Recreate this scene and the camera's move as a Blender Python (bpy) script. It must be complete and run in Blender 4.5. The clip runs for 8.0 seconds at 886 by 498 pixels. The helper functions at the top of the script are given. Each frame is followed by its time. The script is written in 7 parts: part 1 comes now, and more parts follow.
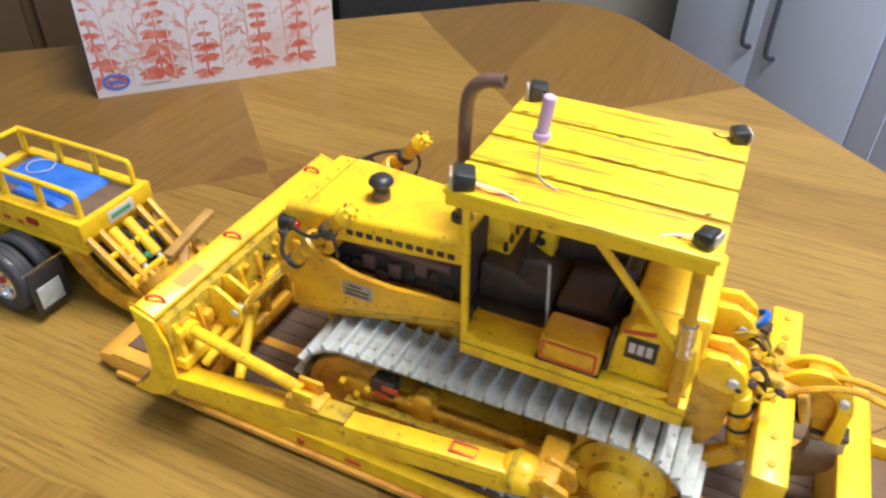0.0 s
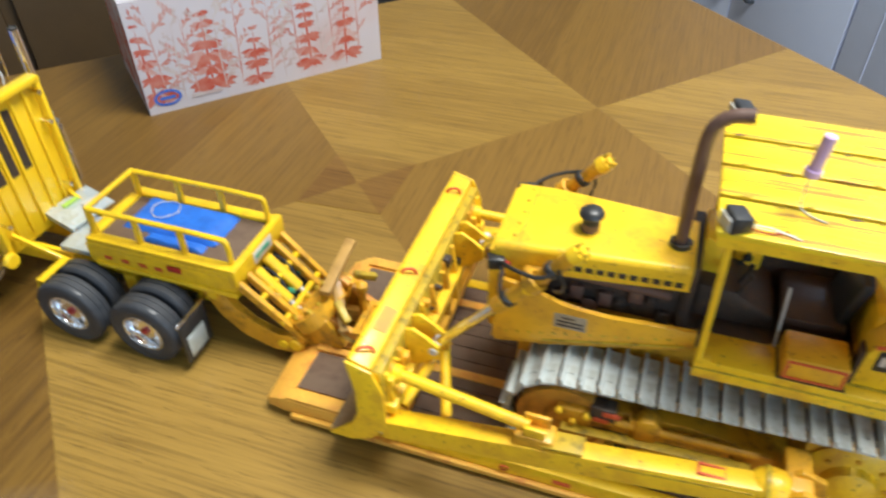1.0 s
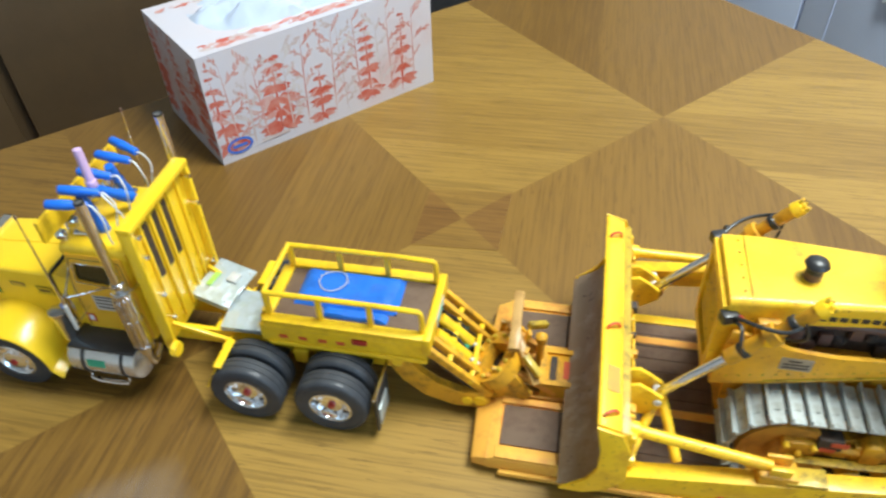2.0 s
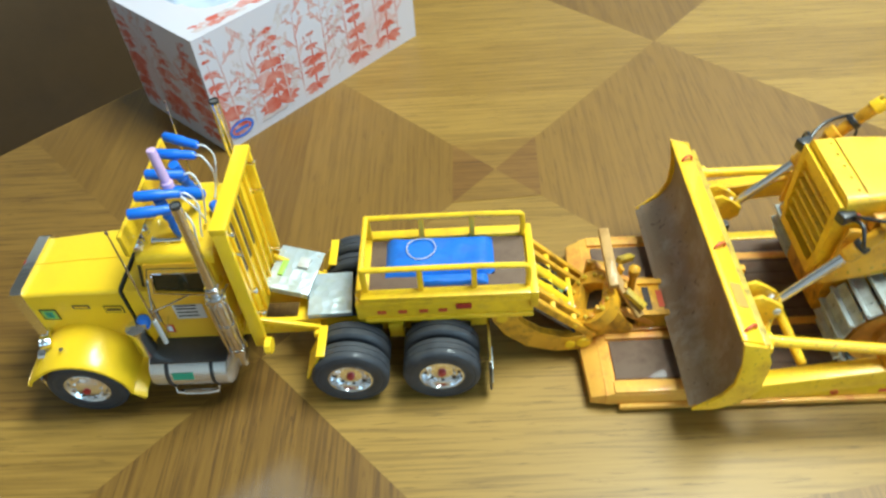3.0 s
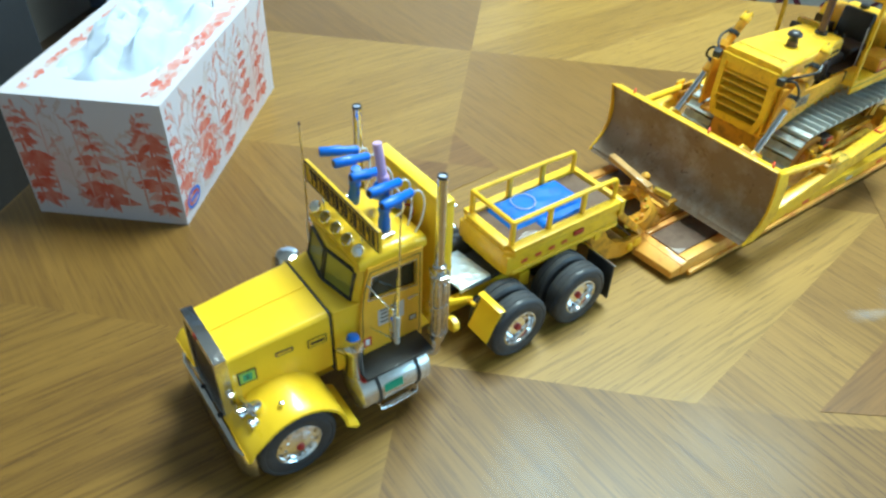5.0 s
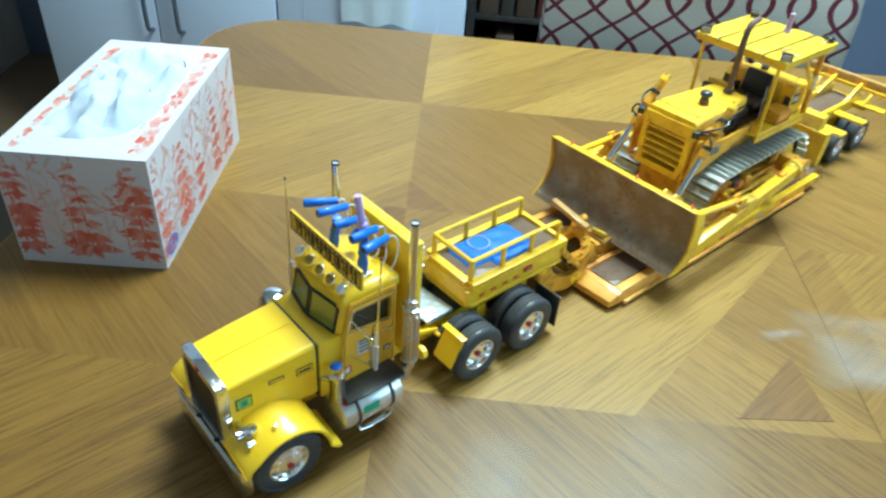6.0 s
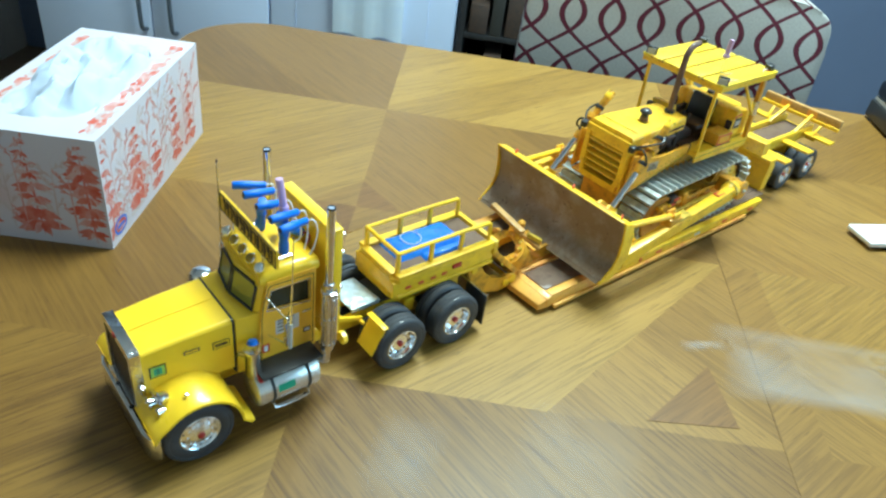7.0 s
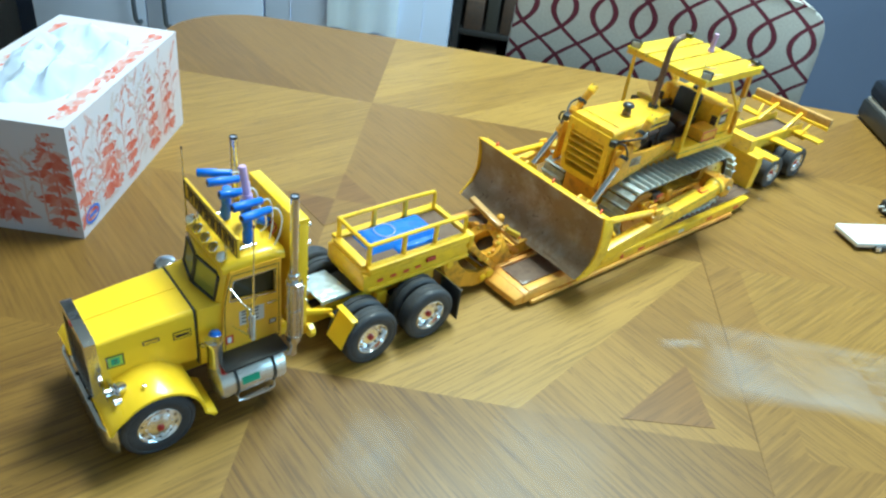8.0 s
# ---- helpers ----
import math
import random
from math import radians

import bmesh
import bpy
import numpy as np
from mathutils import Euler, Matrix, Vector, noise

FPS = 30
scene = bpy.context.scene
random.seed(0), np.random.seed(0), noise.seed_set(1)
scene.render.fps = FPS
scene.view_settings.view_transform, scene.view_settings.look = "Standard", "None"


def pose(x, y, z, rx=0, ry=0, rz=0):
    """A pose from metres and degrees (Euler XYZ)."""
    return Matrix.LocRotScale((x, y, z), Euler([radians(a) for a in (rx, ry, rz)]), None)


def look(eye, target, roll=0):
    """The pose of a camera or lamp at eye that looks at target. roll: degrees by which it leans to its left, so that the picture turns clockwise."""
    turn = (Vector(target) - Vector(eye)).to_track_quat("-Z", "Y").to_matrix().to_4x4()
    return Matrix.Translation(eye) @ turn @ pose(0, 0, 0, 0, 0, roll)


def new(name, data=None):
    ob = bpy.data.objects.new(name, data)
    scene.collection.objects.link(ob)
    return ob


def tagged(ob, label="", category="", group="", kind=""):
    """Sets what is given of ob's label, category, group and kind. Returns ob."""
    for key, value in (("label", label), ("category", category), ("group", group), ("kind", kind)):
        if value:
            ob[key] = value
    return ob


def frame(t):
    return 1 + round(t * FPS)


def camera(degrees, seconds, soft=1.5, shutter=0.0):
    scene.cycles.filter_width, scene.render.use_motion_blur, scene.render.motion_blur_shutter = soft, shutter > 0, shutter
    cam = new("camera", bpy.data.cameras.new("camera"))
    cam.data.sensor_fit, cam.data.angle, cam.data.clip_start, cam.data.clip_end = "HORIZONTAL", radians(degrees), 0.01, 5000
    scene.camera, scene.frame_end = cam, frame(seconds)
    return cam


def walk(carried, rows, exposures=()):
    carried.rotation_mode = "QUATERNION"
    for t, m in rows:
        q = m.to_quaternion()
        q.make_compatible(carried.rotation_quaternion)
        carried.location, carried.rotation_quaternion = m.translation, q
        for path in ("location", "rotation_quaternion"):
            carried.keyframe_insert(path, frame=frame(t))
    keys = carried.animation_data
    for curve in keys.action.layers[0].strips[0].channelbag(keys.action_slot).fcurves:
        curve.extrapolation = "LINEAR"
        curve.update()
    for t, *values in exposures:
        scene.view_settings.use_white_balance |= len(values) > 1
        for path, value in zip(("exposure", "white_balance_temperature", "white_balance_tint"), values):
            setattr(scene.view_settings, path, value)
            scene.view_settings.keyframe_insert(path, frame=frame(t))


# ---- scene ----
cam = camera(63.0, 8.0, 2.4, 0.42)
PATH = [
    (0, (0.035, -0.001, 1.053), (-0.612, 1.467, -0.141), 1.7),
    (0.5, (-0.011, -0.008, 1.061), (-0.585, 1.462, -0.167), 1.4),
    (1, (-0.079, -0.023, 1.08), (-0.583, 1.42, -0.209), -0.8),
    (1.5, (-0.156, -0.031, 1.11), (-0.612, 1.417, -0.191), -3.6),
    (2, (-0.218, -0.036, 1.125), (-0.54, 1.405, -0.223), -2.3),
    (2.2, (-0.247, -0.037, 1.131), (-0.537, 1.393, -0.238), -3.3),
    (3.3, (-0.354, -0.045, 1.112), (-0.301, 1.327, -0.342), -4.9),
    (3.5, (-0.384, -0.053, 1.103), (-0.227, 1.317, -0.346), -4.9),
    (4, (-0.47, -0.077, 1.098), (0.004, 1.267, -0.305), -1.7),
    (4.5, (-0.564, -0.064, 1.088), (0.207, 1.155, -0.298), 1.7),
    (5, (-0.63, -0.032, 1.103), (0.301, 1.196, -0.172), 2.4),
    (6.3, (-0.673, -0.073, 1.142), (0.489, 1.073, -0.014), 7.0),
    (6.5, (-0.67, -0.084, 1.142), (0.519, 1.056, 0.009), 9.0),
    (7, (-0.652, -0.11, 1.14), (0.472, 1.09, 0.001), 8.1),
    (7.5, (-0.639, -0.117, 1.135), (0.468, 1.086, -0.016), 8.3),
    (8, (-0.632, -0.119, 1.133), (0.491, 1.08, -0.008), 8.8),
]
EXPOSURES = [(0.0, 0.06, 6480, 12), (0.6, 0.05, 6430, 8), (2.0, 0.18, 6020, -1), (3.4, 0.28, 5720, -12), (4.5, 0.39, 5360, -16), (8.0, 0.42, 5290, -17)]
walk(cam, [(t, look(eye, target, roll)) for t, eye, target, roll in PATH], EXPOSURES)

# ---- world and lights ----
CY, TZ = 0.245, 0.75          # centre line of the model road train, height of the table top
world = bpy.data.worlds.new("world")
scene.world = world
world.use_nodes = True
wn = world.node_tree.nodes
sky = wn.new("ShaderNodeTexSky")
sky.sky_type, sky.sun_disc, sky.sun_elevation, sky.sun_rotation = "NISHITA", False, radians(40), radians(45)
wn["Background"].inputs["Strength"].default_value = 0.1
world.node_tree.links.new(sky.outputs[0], wn["Background"].inputs["Color"])

ROOM = Matrix.Translation((0, CY, 0)) @ Matrix.Rotation(radians(-45), 4, "Z")   # table axes: u along, v across


def area_lamp(name, m, sx, sy, watts, colour):
    d = bpy.data.lights.new(name, "AREA")
    d.shape, d.size, d.size_y, d.energy, d.color = "RECTANGLE", sx, sy, watts, colour
    ob = new(name, d)
    ob.matrix_world = m
    return ob


area_lamp("ceiling_lamp_light", ROOM @ pose(0.1, 0.36, 2.36), 0.7, 0.7, 50, (1.0, 0.98, 0.93))
area_lamp("window_light", ROOM @ pose(2.34, -0.3, 1.55, 0, 90, 0), 1.1, 1.8, 22, (0.56, 0.77, 1.0))

# ---- materials ----


def principled(name, colour, rough=0.5, metal=0.0, coat=0.0, spec=0.5):
    m = bpy.data.materials.new(name)
    m.use_nodes = True
    b = m.node_tree.nodes["Principled BSDF"]
    b.inputs["Base Color"].default_value = (*colour, 1)
    b.inputs["Roughness"].default_value = rough
    b.inputs["Metallic"].default_value = metal
    b.inputs["Coat Weight"].default_value = coat
    b.inputs["Specular IOR Level"].default_value = spec
    return m


def node(m, kind, **inputs):
    n = m.node_tree.nodes.new(kind)
    for k, v in inputs.items():
        n.inputs[k.replace("_", " ")].default_value = v
    return n


def link(m, a, b):
    m.node_tree.links.new(a, b)


def coords(m, kind="Object", scale=(1, 1, 1), rot=(0, 0, 0)):
    tc = m.node_tree.nodes.new("ShaderNodeTexCoord")
    mp = m.node_tree.nodes.new("ShaderNodeMapping")
    mp.inputs["Scale"].default_value = scale
    mp.inputs["Rotation"].default_value = rot
    link(m, tc.outputs[kind], mp.inputs["Vector"])
    return mp.outputs[0]


def ramp(m, fac, stops):
    r = m.node_tree.nodes.new("ShaderNodeValToRGB")
    e = r.color_ramp.elements
    while len(e) < len(stops):
        e.new(0.5)
    for el, (p, c) in zip(e, stops):
        el.position, el.color = p, (*c, 1)
    link(m, fac, r.inputs[0])
    return r.outputs[0]


def mixc(m, fac, a, b):
    n = m.node_tree.nodes.new("ShaderNodeMix")
    n.data_type = "RGBA"
    for s, v in ((n.inputs[0], fac), (n.inputs[6], a), (n.inputs[7], b)):
        if hasattr(v, "is_output"):
            link(m, v, s)
        else:
            s.default_value = v if isinstance(v, float) else (*v, 1)
    return n.outputs[2]


def bump(m, height, strength=0.2, distance=0.0005):
    b = node(m, "ShaderNodeBump", Strength=strength, Distance=distance)
    link(m, height, b.inputs["Height"])
    link(m, b.outputs[0], m.node_tree.nodes["Principled BSDF"].inputs["Normal"])


def worn_paint(name, colour, grime, rough=0.32, amount=0.35, scale=60.0, chips=None):
    """Model paint with washes of grime and, where asked for, chips in another colour."""
    m = principled(name, colour, rough, 0, 0.22)
    b = m.node_tree.nodes["Principled BSDF"]
    v = coords(m)
    n1 = node(m, "ShaderNodeTexNoise", Scale=scale, Detail=6.0, Roughness=0.65)
    link(m, v, n1.inputs["Vector"])
    f1 = ramp(m, n1.outputs["Fac"], [(0.48, (0, 0, 0)), (0.75, (amount, amount, amount))])
    # broad, faint staining under the grime
    n0 = node(m, "ShaderNodeTexNoise", Scale=scale * 0.3, Detail=3.0, Roughness=0.55)
    link(m, v, n0.inputs["Vector"])
    f0 = ramp(m, n0.outputs["Fac"], [(0.42, (0, 0, 0)), (0.66, (0.6 * amount, 0.6 * amount, 0.6 * amount))])
    stained = mixc(m, f0, colour, tuple(0.6 * a + 0.4 * b for a, b in zip(colour, grime)))
    c = mixc(m, f1, stained, grime)
    n2 = node(m, "ShaderNodeTexNoise", Scale=scale * 7, Detail=4.0)
    link(m, v, n2.inputs["Vector"])
    if chips:
        f2 = ramp(m, n2.outputs["Fac"], [(0.635, (0, 0, 0)), (0.70, (0.75, 0.75, 0.75))])
        c = mixc(m, f2, c, chips)
    link(m, c, b.inputs["Base Color"])
    r = node(m, "ShaderNodeMapRange", To_Min=rough - 0.08, To_Max=rough + 0.22)
    link(m, n1.outputs["Fac"], r.inputs["Value"])
    link(m, r.outputs[0], b.inputs["Roughness"])
    bump(m, n2.outputs["Fac"], 0.12, 0.0003)
    return m


M = {}
M["truck_yellow"] = worn_paint("truck_yellow_paint", (0.93, 0.60, 0.018), (0.70, 0.42, 0.02), 0.24, 0.25, 30)
# Truck yellow for the doors, with their warm shade put into the colour.
M["door_shade_yellow"] = worn_paint("door_yellow_with_warm_shade", (0.90, 0.49, 0.03), (0.62, 0.30, 0.04), 0.26, 0.4, 40)
M["yellow"] = worn_paint("trailer_yellow_paint", (0.90, 0.575, 0.012), (0.44, 0.20, 0.018), 0.36, 0.5, 90)
M["dozer_yellow"] = worn_paint("dozer_yellow_paint", (0.97, 0.615, 0.016), (0.56, 0.24, 0.02), 0.36, 0.78, 60, (0.36, 0.16, 0.02))
# Orange holds the engine side's warm shade; the tool box shares this paint.
M["panel_shade_orange"] = worn_paint("orange_panel_paint_with_shade", (0.84, 0.44, 0.018), (0.50, 0.22, 0.02), 0.4, 0.8, 50, (0.40, 0.16, 0.02))
M["tag_tan"] = worn_paint("dull_tan_plate", (0.36, 0.29, 0.20), (0.22, 0.16, 0.1), 0.5, 0.8, 120)
M["dozer_dirty"] = worn_paint("oily_yellow_paint", (0.76, 0.38, 0.015), (0.16, 0.08, 0.013), 0.45, 0.9, 130)
M["dozer_grimy"] = worn_paint("grime_caked_yellow_paint", (0.60, 0.40, 0.02), (0.05, 0.032, 0.012), 0.5, 1.0, 190)
M["core"] = worn_paint("olive_radiator_core", (0.13, 0.10, 0.02), (0.06, 0.045, 0.012), 0.6, 0.8, 150)
M["idler"] = worn_paint("worn_idler_paint", (0.55, 0.25, 0.02), (0.25, 0.11, 0.02), 0.45, 0.7, 90)
M["worn_tan"] = worn_paint("worn_tan_wood", (0.52, 0.30, 0.08), (0.24, 0.12, 0.03), 0.55, 0.9, 110)
M["seat_brown"] = worn_paint("dark_brown_vinyl", (0.055, 0.032, 0.024), (0.03, 0.02, 0.016), 0.5, 0.7, 90)
M["rubbed"] = worn_paint("rubbed_reddish_paint", (0.72, 0.30, 0.06), (0.85, 0.5, 0.02), 0.5, 0.9, 130)
M["orange"] = worn_paint("rusty_orange_paint", (0.80, 0.42, 0.06), (0.58, 0.17, 0.04), 0.5, 1.0, 55, (0.82, 0.56, 0.08))
M["blade"] = worn_paint("worn_blade_steel", (0.26, 0.17, 0.095), (0.48, 0.42, 0.36), 0.42, 1.0, 34, (0.12, 0.065, 0.035))
M["blade"].node_tree.nodes["Principled BSDF"].inputs["Metallic"].default_value = 0.12
M["deckwood"] = worn_paint("dark_deck_wood", (0.15, 0.095, 0.06), (0.09, 0.05, 0.035), 0.7, 0.8, 110)
M["track"] = worn_paint("grey_track_steel", (0.54, 0.585, 0.59), (0.26, 0.25, 0.21), 0.34, 0.8, 150)
M["track"].node_tree.nodes["Principled BSDF"].inputs["Metallic"].default_value = 0.15
M["rust"] = worn_paint("rusty_pipe", (0.15, 0.085, 0.065), (0.09, 0.045, 0.035), 0.5, 0.8, 90)
M["engine"] = worn_paint("dark_engine", (0.035, 0.025, 0.02), (0.10, 0.05, 0.025), 0.6, 0.9, 200)
M["black"] = worn_paint("black_plastic", (0.018, 0.018, 0.02), (0.05, 0.05, 0.05), 0.4, 0.5, 90)
M["tyre"] = worn_paint("black_rubber", (0.030, 0.033, 0.042), (0.065, 0.068, 0.078), 0.6, 0.8, 90)
M["chrome"] = principled("chrome", (0.80, 0.80, 0.82), 0.12, 1.0)
ripple = node(M["chrome"], "ShaderNodeTexNoise", Scale=420.0, Detail=3.0)
link(M["chrome"], coords(M["chrome"]), ripple.inputs["Vector"])
bump(M["chrome"], ripple.outputs["Fac"], 0.35, 0.0006)
M["grille_steel"] = principled("grille_steel", (0.24, 0.22, 0.20), 0.32, 1.0)
M["rim_chrome"] = principled("bright_rim_chrome", (0.95, 0.95, 0.97), 0.13, 0.9)
M["tank_alloy"] = principled("brushed_tank_alloy", (0.78, 0.76, 0.73), 0.27, 0.75)
M["steel"] = worn_paint("dull_steel", (0.55, 0.55, 0.54), (0.35, 0.33, 0.3), 0.35, 0.6, 120)
M["red"] = principled("red_plastic", (0.38, 0.025, 0.02), 0.35)
M["redmark"] = principled("red_marking", (0.62, 0.09, 0.03), 0.5)
M["blue"] = worn_paint("blue_plastic", (0.02, 0.14, 0.66), (0.03, 0.2, 0.75), 0.38, 0.5, 90)
M["tarp"] = worn_paint("blue_tarpaulin", (0.02, 0.15, 0.62), (0.015, 0.09, 0.42), 0.5, 0.8, 120)
M["lilac"] = principled("lilac_plastic", (0.62, 0.42, 0.68), 0.4)
M["white"] = principled("white_plastic", (0.8, 0.8, 0.8), 0.4)
M["amber_clear"] = principled("clear_amber_lens", (0.34, 0.22, 0.03), 0.1)
M["glass"] = principled("dark_window_glass", (0.025, 0.025, 0.012), 0.06)
# The windscreen's olive reflection is put into the pane's base colour.
M["screen"] = principled("windscreen_glass_olive_reflection", (0.24, 0.23, 0.045), 0.12)
M["sticker"] = principled("pale_sticker", (0.62, 0.56, 0.5), 0.5)
M["green"] = principled("green_label", (0.06, 0.34, 0.20), 0.45)
M["plate"] = worn_paint("crumpled_foil_plate", (0.54, 0.60, 0.64), (0.40, 0.45, 0.38), 0.3, 0.8, 110)
M["plate"].node_tree.nodes["Principled BSDF"].inputs["Metallic"].default_value = 0.35
crumple = node(M["plate"], "ShaderNodeTexVoronoi", Scale=150.0)
link(M["plate"], coords(M["plate"]), crumple.inputs["Vector"])
bump(M["plate"], crumple.outputs["Distance"], 0.5, 0.002)
M["limeplate"] = principled("lime_plate", (0.35, 0.55, 0.08), 0.45)
M["lid_gloss"] = principled("dark_blue_black_lid", (0.012, 0.015, 0.024), 0.34, 0, 0, 0.3)

# ---- building helpers ----
BASE = {}


def thing(name, x, y, z, label, category, group="", kind=""):
    """A thing on the table; places in millimetres from the centre line."""
    ob = new(name)
    ob.empty_display_size = 0.02
    ob.location = (x / 1000, CY + y / 1000, TZ + z / 1000)
    BASE[ob.name] = Vector((x, y, z))
    return tagged(ob, label, category, group, kind)


def part(name, bm, mat, parent, label=""):
    """One mesh under a thing or a part; the mesh is given in millimetres of the model's own axes."""
    base = BASE[parent.name]
    for v in bm.verts:
        v.co = (v.co - base) * 0.001
    bmesh.ops.recalc_face_normals(bm, faces=bm.faces)
    me = bpy.data.meshes.new(name)
    bm.to_mesh(me)
    bm.free()
    me.polygons.foreach_set("use_smooth", [True] * len(me.polygons))
    me.set_sharp_from_angle(angle=radians(38))
    me.materials.append(M[mat] if isinstance(mat, str) else mat)
    ob = new(name, me)
    ob.parent = parent
    BASE[ob.name] = base
    if label:
        ob["label"] = label
    return ob


def soft(bm, geom, w, seg=2):
    es = [e for e in geom if isinstance(e, bmesh.types.BMEdge)]
    bmesh.ops.bevel(bm, geom=es, offset=w, segments=seg, affect="EDGES", profile=0.5)


def box(x0, x1, y0, y1, z0, z1, bevel=0.6, bm=None, seg=2):
    b = bmesh.new()
    vs = [b.verts.new((x, y, z)) for x in (x0, x1) for y in (y0, y1) for z in (z0, z1)]
    for f in ((0, 1, 3, 2), (4, 6, 7, 5), (0, 4, 5, 1), (2, 3, 7, 6), (0, 2, 6, 4), (1, 5, 7, 3)):
        b.faces.new([vs[i] for i in f])
    if bevel:
        bmesh.ops.bevel(b, geom=list(b.edges), offset=bevel, segments=seg, affect="EDGES", profile=0.5)
    return merge(bm, b)


def merge(bm, b):
    if bm is None:
        return b
    me = bpy.data.meshes.new("tmp")
    b.to_mesh(me)
    b.free()
    bm.from_mesh(me)
    bpy.data.meshes.remove(me)
    return bm


def turned(b, m, bm=None):
    b.transform(m)
    return merge(bm, b)


def prism(pts, axis, a0, a1, bevel=0.5, bm=None):
    """A polygon drawn out along an axis: pts in (x, z) for axis y, (y, z) for x, (x, y) for z."""
    b = bmesh.new()

    def at(p, a):
        return {"y": (p[0], a, p[1]), "x": (a, p[0], p[1]), "z": (p[0], p[1], a)}[axis]
    lo = [b.verts.new(at(p, a0)) for p in pts]
    hi = [b.verts.new(at(p, a1)) for p in pts]
    b.faces.new(lo)
    b.faces.new(hi[::-1])
    for i in range(len(pts)):
        j = (i + 1) % len(pts)
        b.faces.new((lo[i], hi[i], hi[j], lo[j]))
    if bevel:
        bmesh.ops.bevel(b, geom=list(b.edges), offset=bevel, segments=2, affect="EDGES", profile=0.5)
    return merge(bm, b)


def lathe(profile, origin, axis, seg=28, bm=None):
    """Turn (radius, distance along the axis) round the axis from origin."""
    b = bmesh.new()
    axis = Vector(axis).normalized()
    q = Vector((0, 0, 1)).rotation_difference(axis).to_matrix()
    rings = []
    for r, h in profile:
        if r < 1e-6:
            rings.append([b.verts.new(Vector(origin) + q @ Vector((0, 0, h)))])
        else:
            rings.append([b.verts.new(Vector(origin) + q @ Vector((r * math.cos(6.283185 * k / seg), r * math.sin(6.283185 * k / seg), h))) for k in range(seg)])
    for A, B in zip(rings, rings[1:]):
        for k in range(seg):
            n = (k + 1) % seg
            if len(A) == 1 and len(B) == 1:
                continue
            if len(A) == 1:
                b.faces.new((A[0], B[k], B[n]))
            elif len(B) == 1:
                b.faces.new((A[k], B[0], A[n]))
            else:
                b.faces.new((A[k], B[k], B[n], A[n]))
    return merge(bm, b)


def rod(p0, p1, r, seg=14, bm=None, r1=None):
    p0, p1 = Vector(p0), Vector(p1)
    h = (p1 - p0).length
    r1 = r if r1 is None else r1
    c = min(0.25 * r, 0.4)
    return lathe([(0, 0), (r - c, 0), (r, c), (r1, h - c), (r1 - c, h), (0, h)], p0, p1 - p0, seg, bm)


def pipe(pts, r, seg=10, bm=None, smooth=0):
    """A tube through points, rounded by cutting its corners `smooth` times."""
    pts = [Vector(p) for p in pts]
    for _ in range(smooth):
        out = [pts[0]]
        for a, c in zip(pts, pts[1:]):
            out += [a.lerp(c, 0.25), a.lerp(c, 0.75)]
        pts = out + [pts[-1]]
    b = bmesh.new()
    rings = []
    up = Vector((0.13, 0.31, 0.94)).normalized()
    for i, p in enumerate(pts):
        d = (pts[min(i + 1, len(pts) - 1)] - pts[max(i - 1, 0)]).normalized()
        s = d.cross(up)
        if s.length < 0.05:
            s = d.cross(Vector((1, 0, 0)))
        s.normalize()
        t = s.cross(d)
        rings.append([b.verts.new(p + r * (math.cos(6.283185 * k / seg) * s + math.sin(6.283185 * k / seg) * t)) for k in range(seg)])
    for A, B in zip(rings, rings[1:]):
        for k in range(seg):
            n = (k + 1) % seg
            b.faces.new((A[k], B[k], B[n], A[n]))
    b.faces.new(rings[0][::-1])
    b.faces.new(rings[-1])
    return merge(bm, b)


def bar(p0, p1, w, h, bevel=0.4, bm=None, roll=0.0):
    """A straight flat bar from p0 to p1, w wide and h high."""
    p0, p1 = Vector(p0), Vector(p1)
    d = p1 - p0
    L = d.length
    b = box(0, L, -w / 2, w / 2, -h / 2, h / 2, bevel)
    x = d.normalized()
    y = Vector((0, 0, 1)).cross(x)
    if y.length < 1e-3:
        y = Vector((0, 1, 0))
    y.normalize()
    z = x.cross(y)
    m = Matrix((x, y, z)).transposed().to_4x4()
    m = Matrix.Translation(p0) @ m @ Matrix.Rotation(roll, 4, "X")
    return turned(b, m, bm)


def letters(text, size, m, mat, parent, name="lettering"):
    """Raised lettering in the built-in font, turned into a mesh part; m in millimetres of the model."""
    c = bpy.data.curves.new(name, "FONT")
    c.body, c.size, c.extrude, c.align_x, c.align_y = text, size, 0.06, "CENTER", "CENTER"
    t = bpy.data.objects.new(name, c)
    me = bpy.data.meshes.new_from_object(t)
    b = bmesh.new()
    b.from_mesh(me)
    bpy.data.objects.remove(t)
    bpy.data.meshes.remove(me)
    b.transform(m)
    return part(name, b, mat, parent)


def setting(name, bm, mat, label, category, m=ROOM):
    """A piece of the room, given in metres along the table's own axes."""
    bmesh.ops.recalc_face_normals(bm, faces=bm.faces)
    me = bpy.data.meshes.new(name)
    bm.to_mesh(me)
    bm.free()
    me.materials.append(M[mat] if isinstance(mat, str) else mat)
    ob = new(name, me)
    ob.matrix_world = m
    return tagged(ob, label, category, "", "structure")


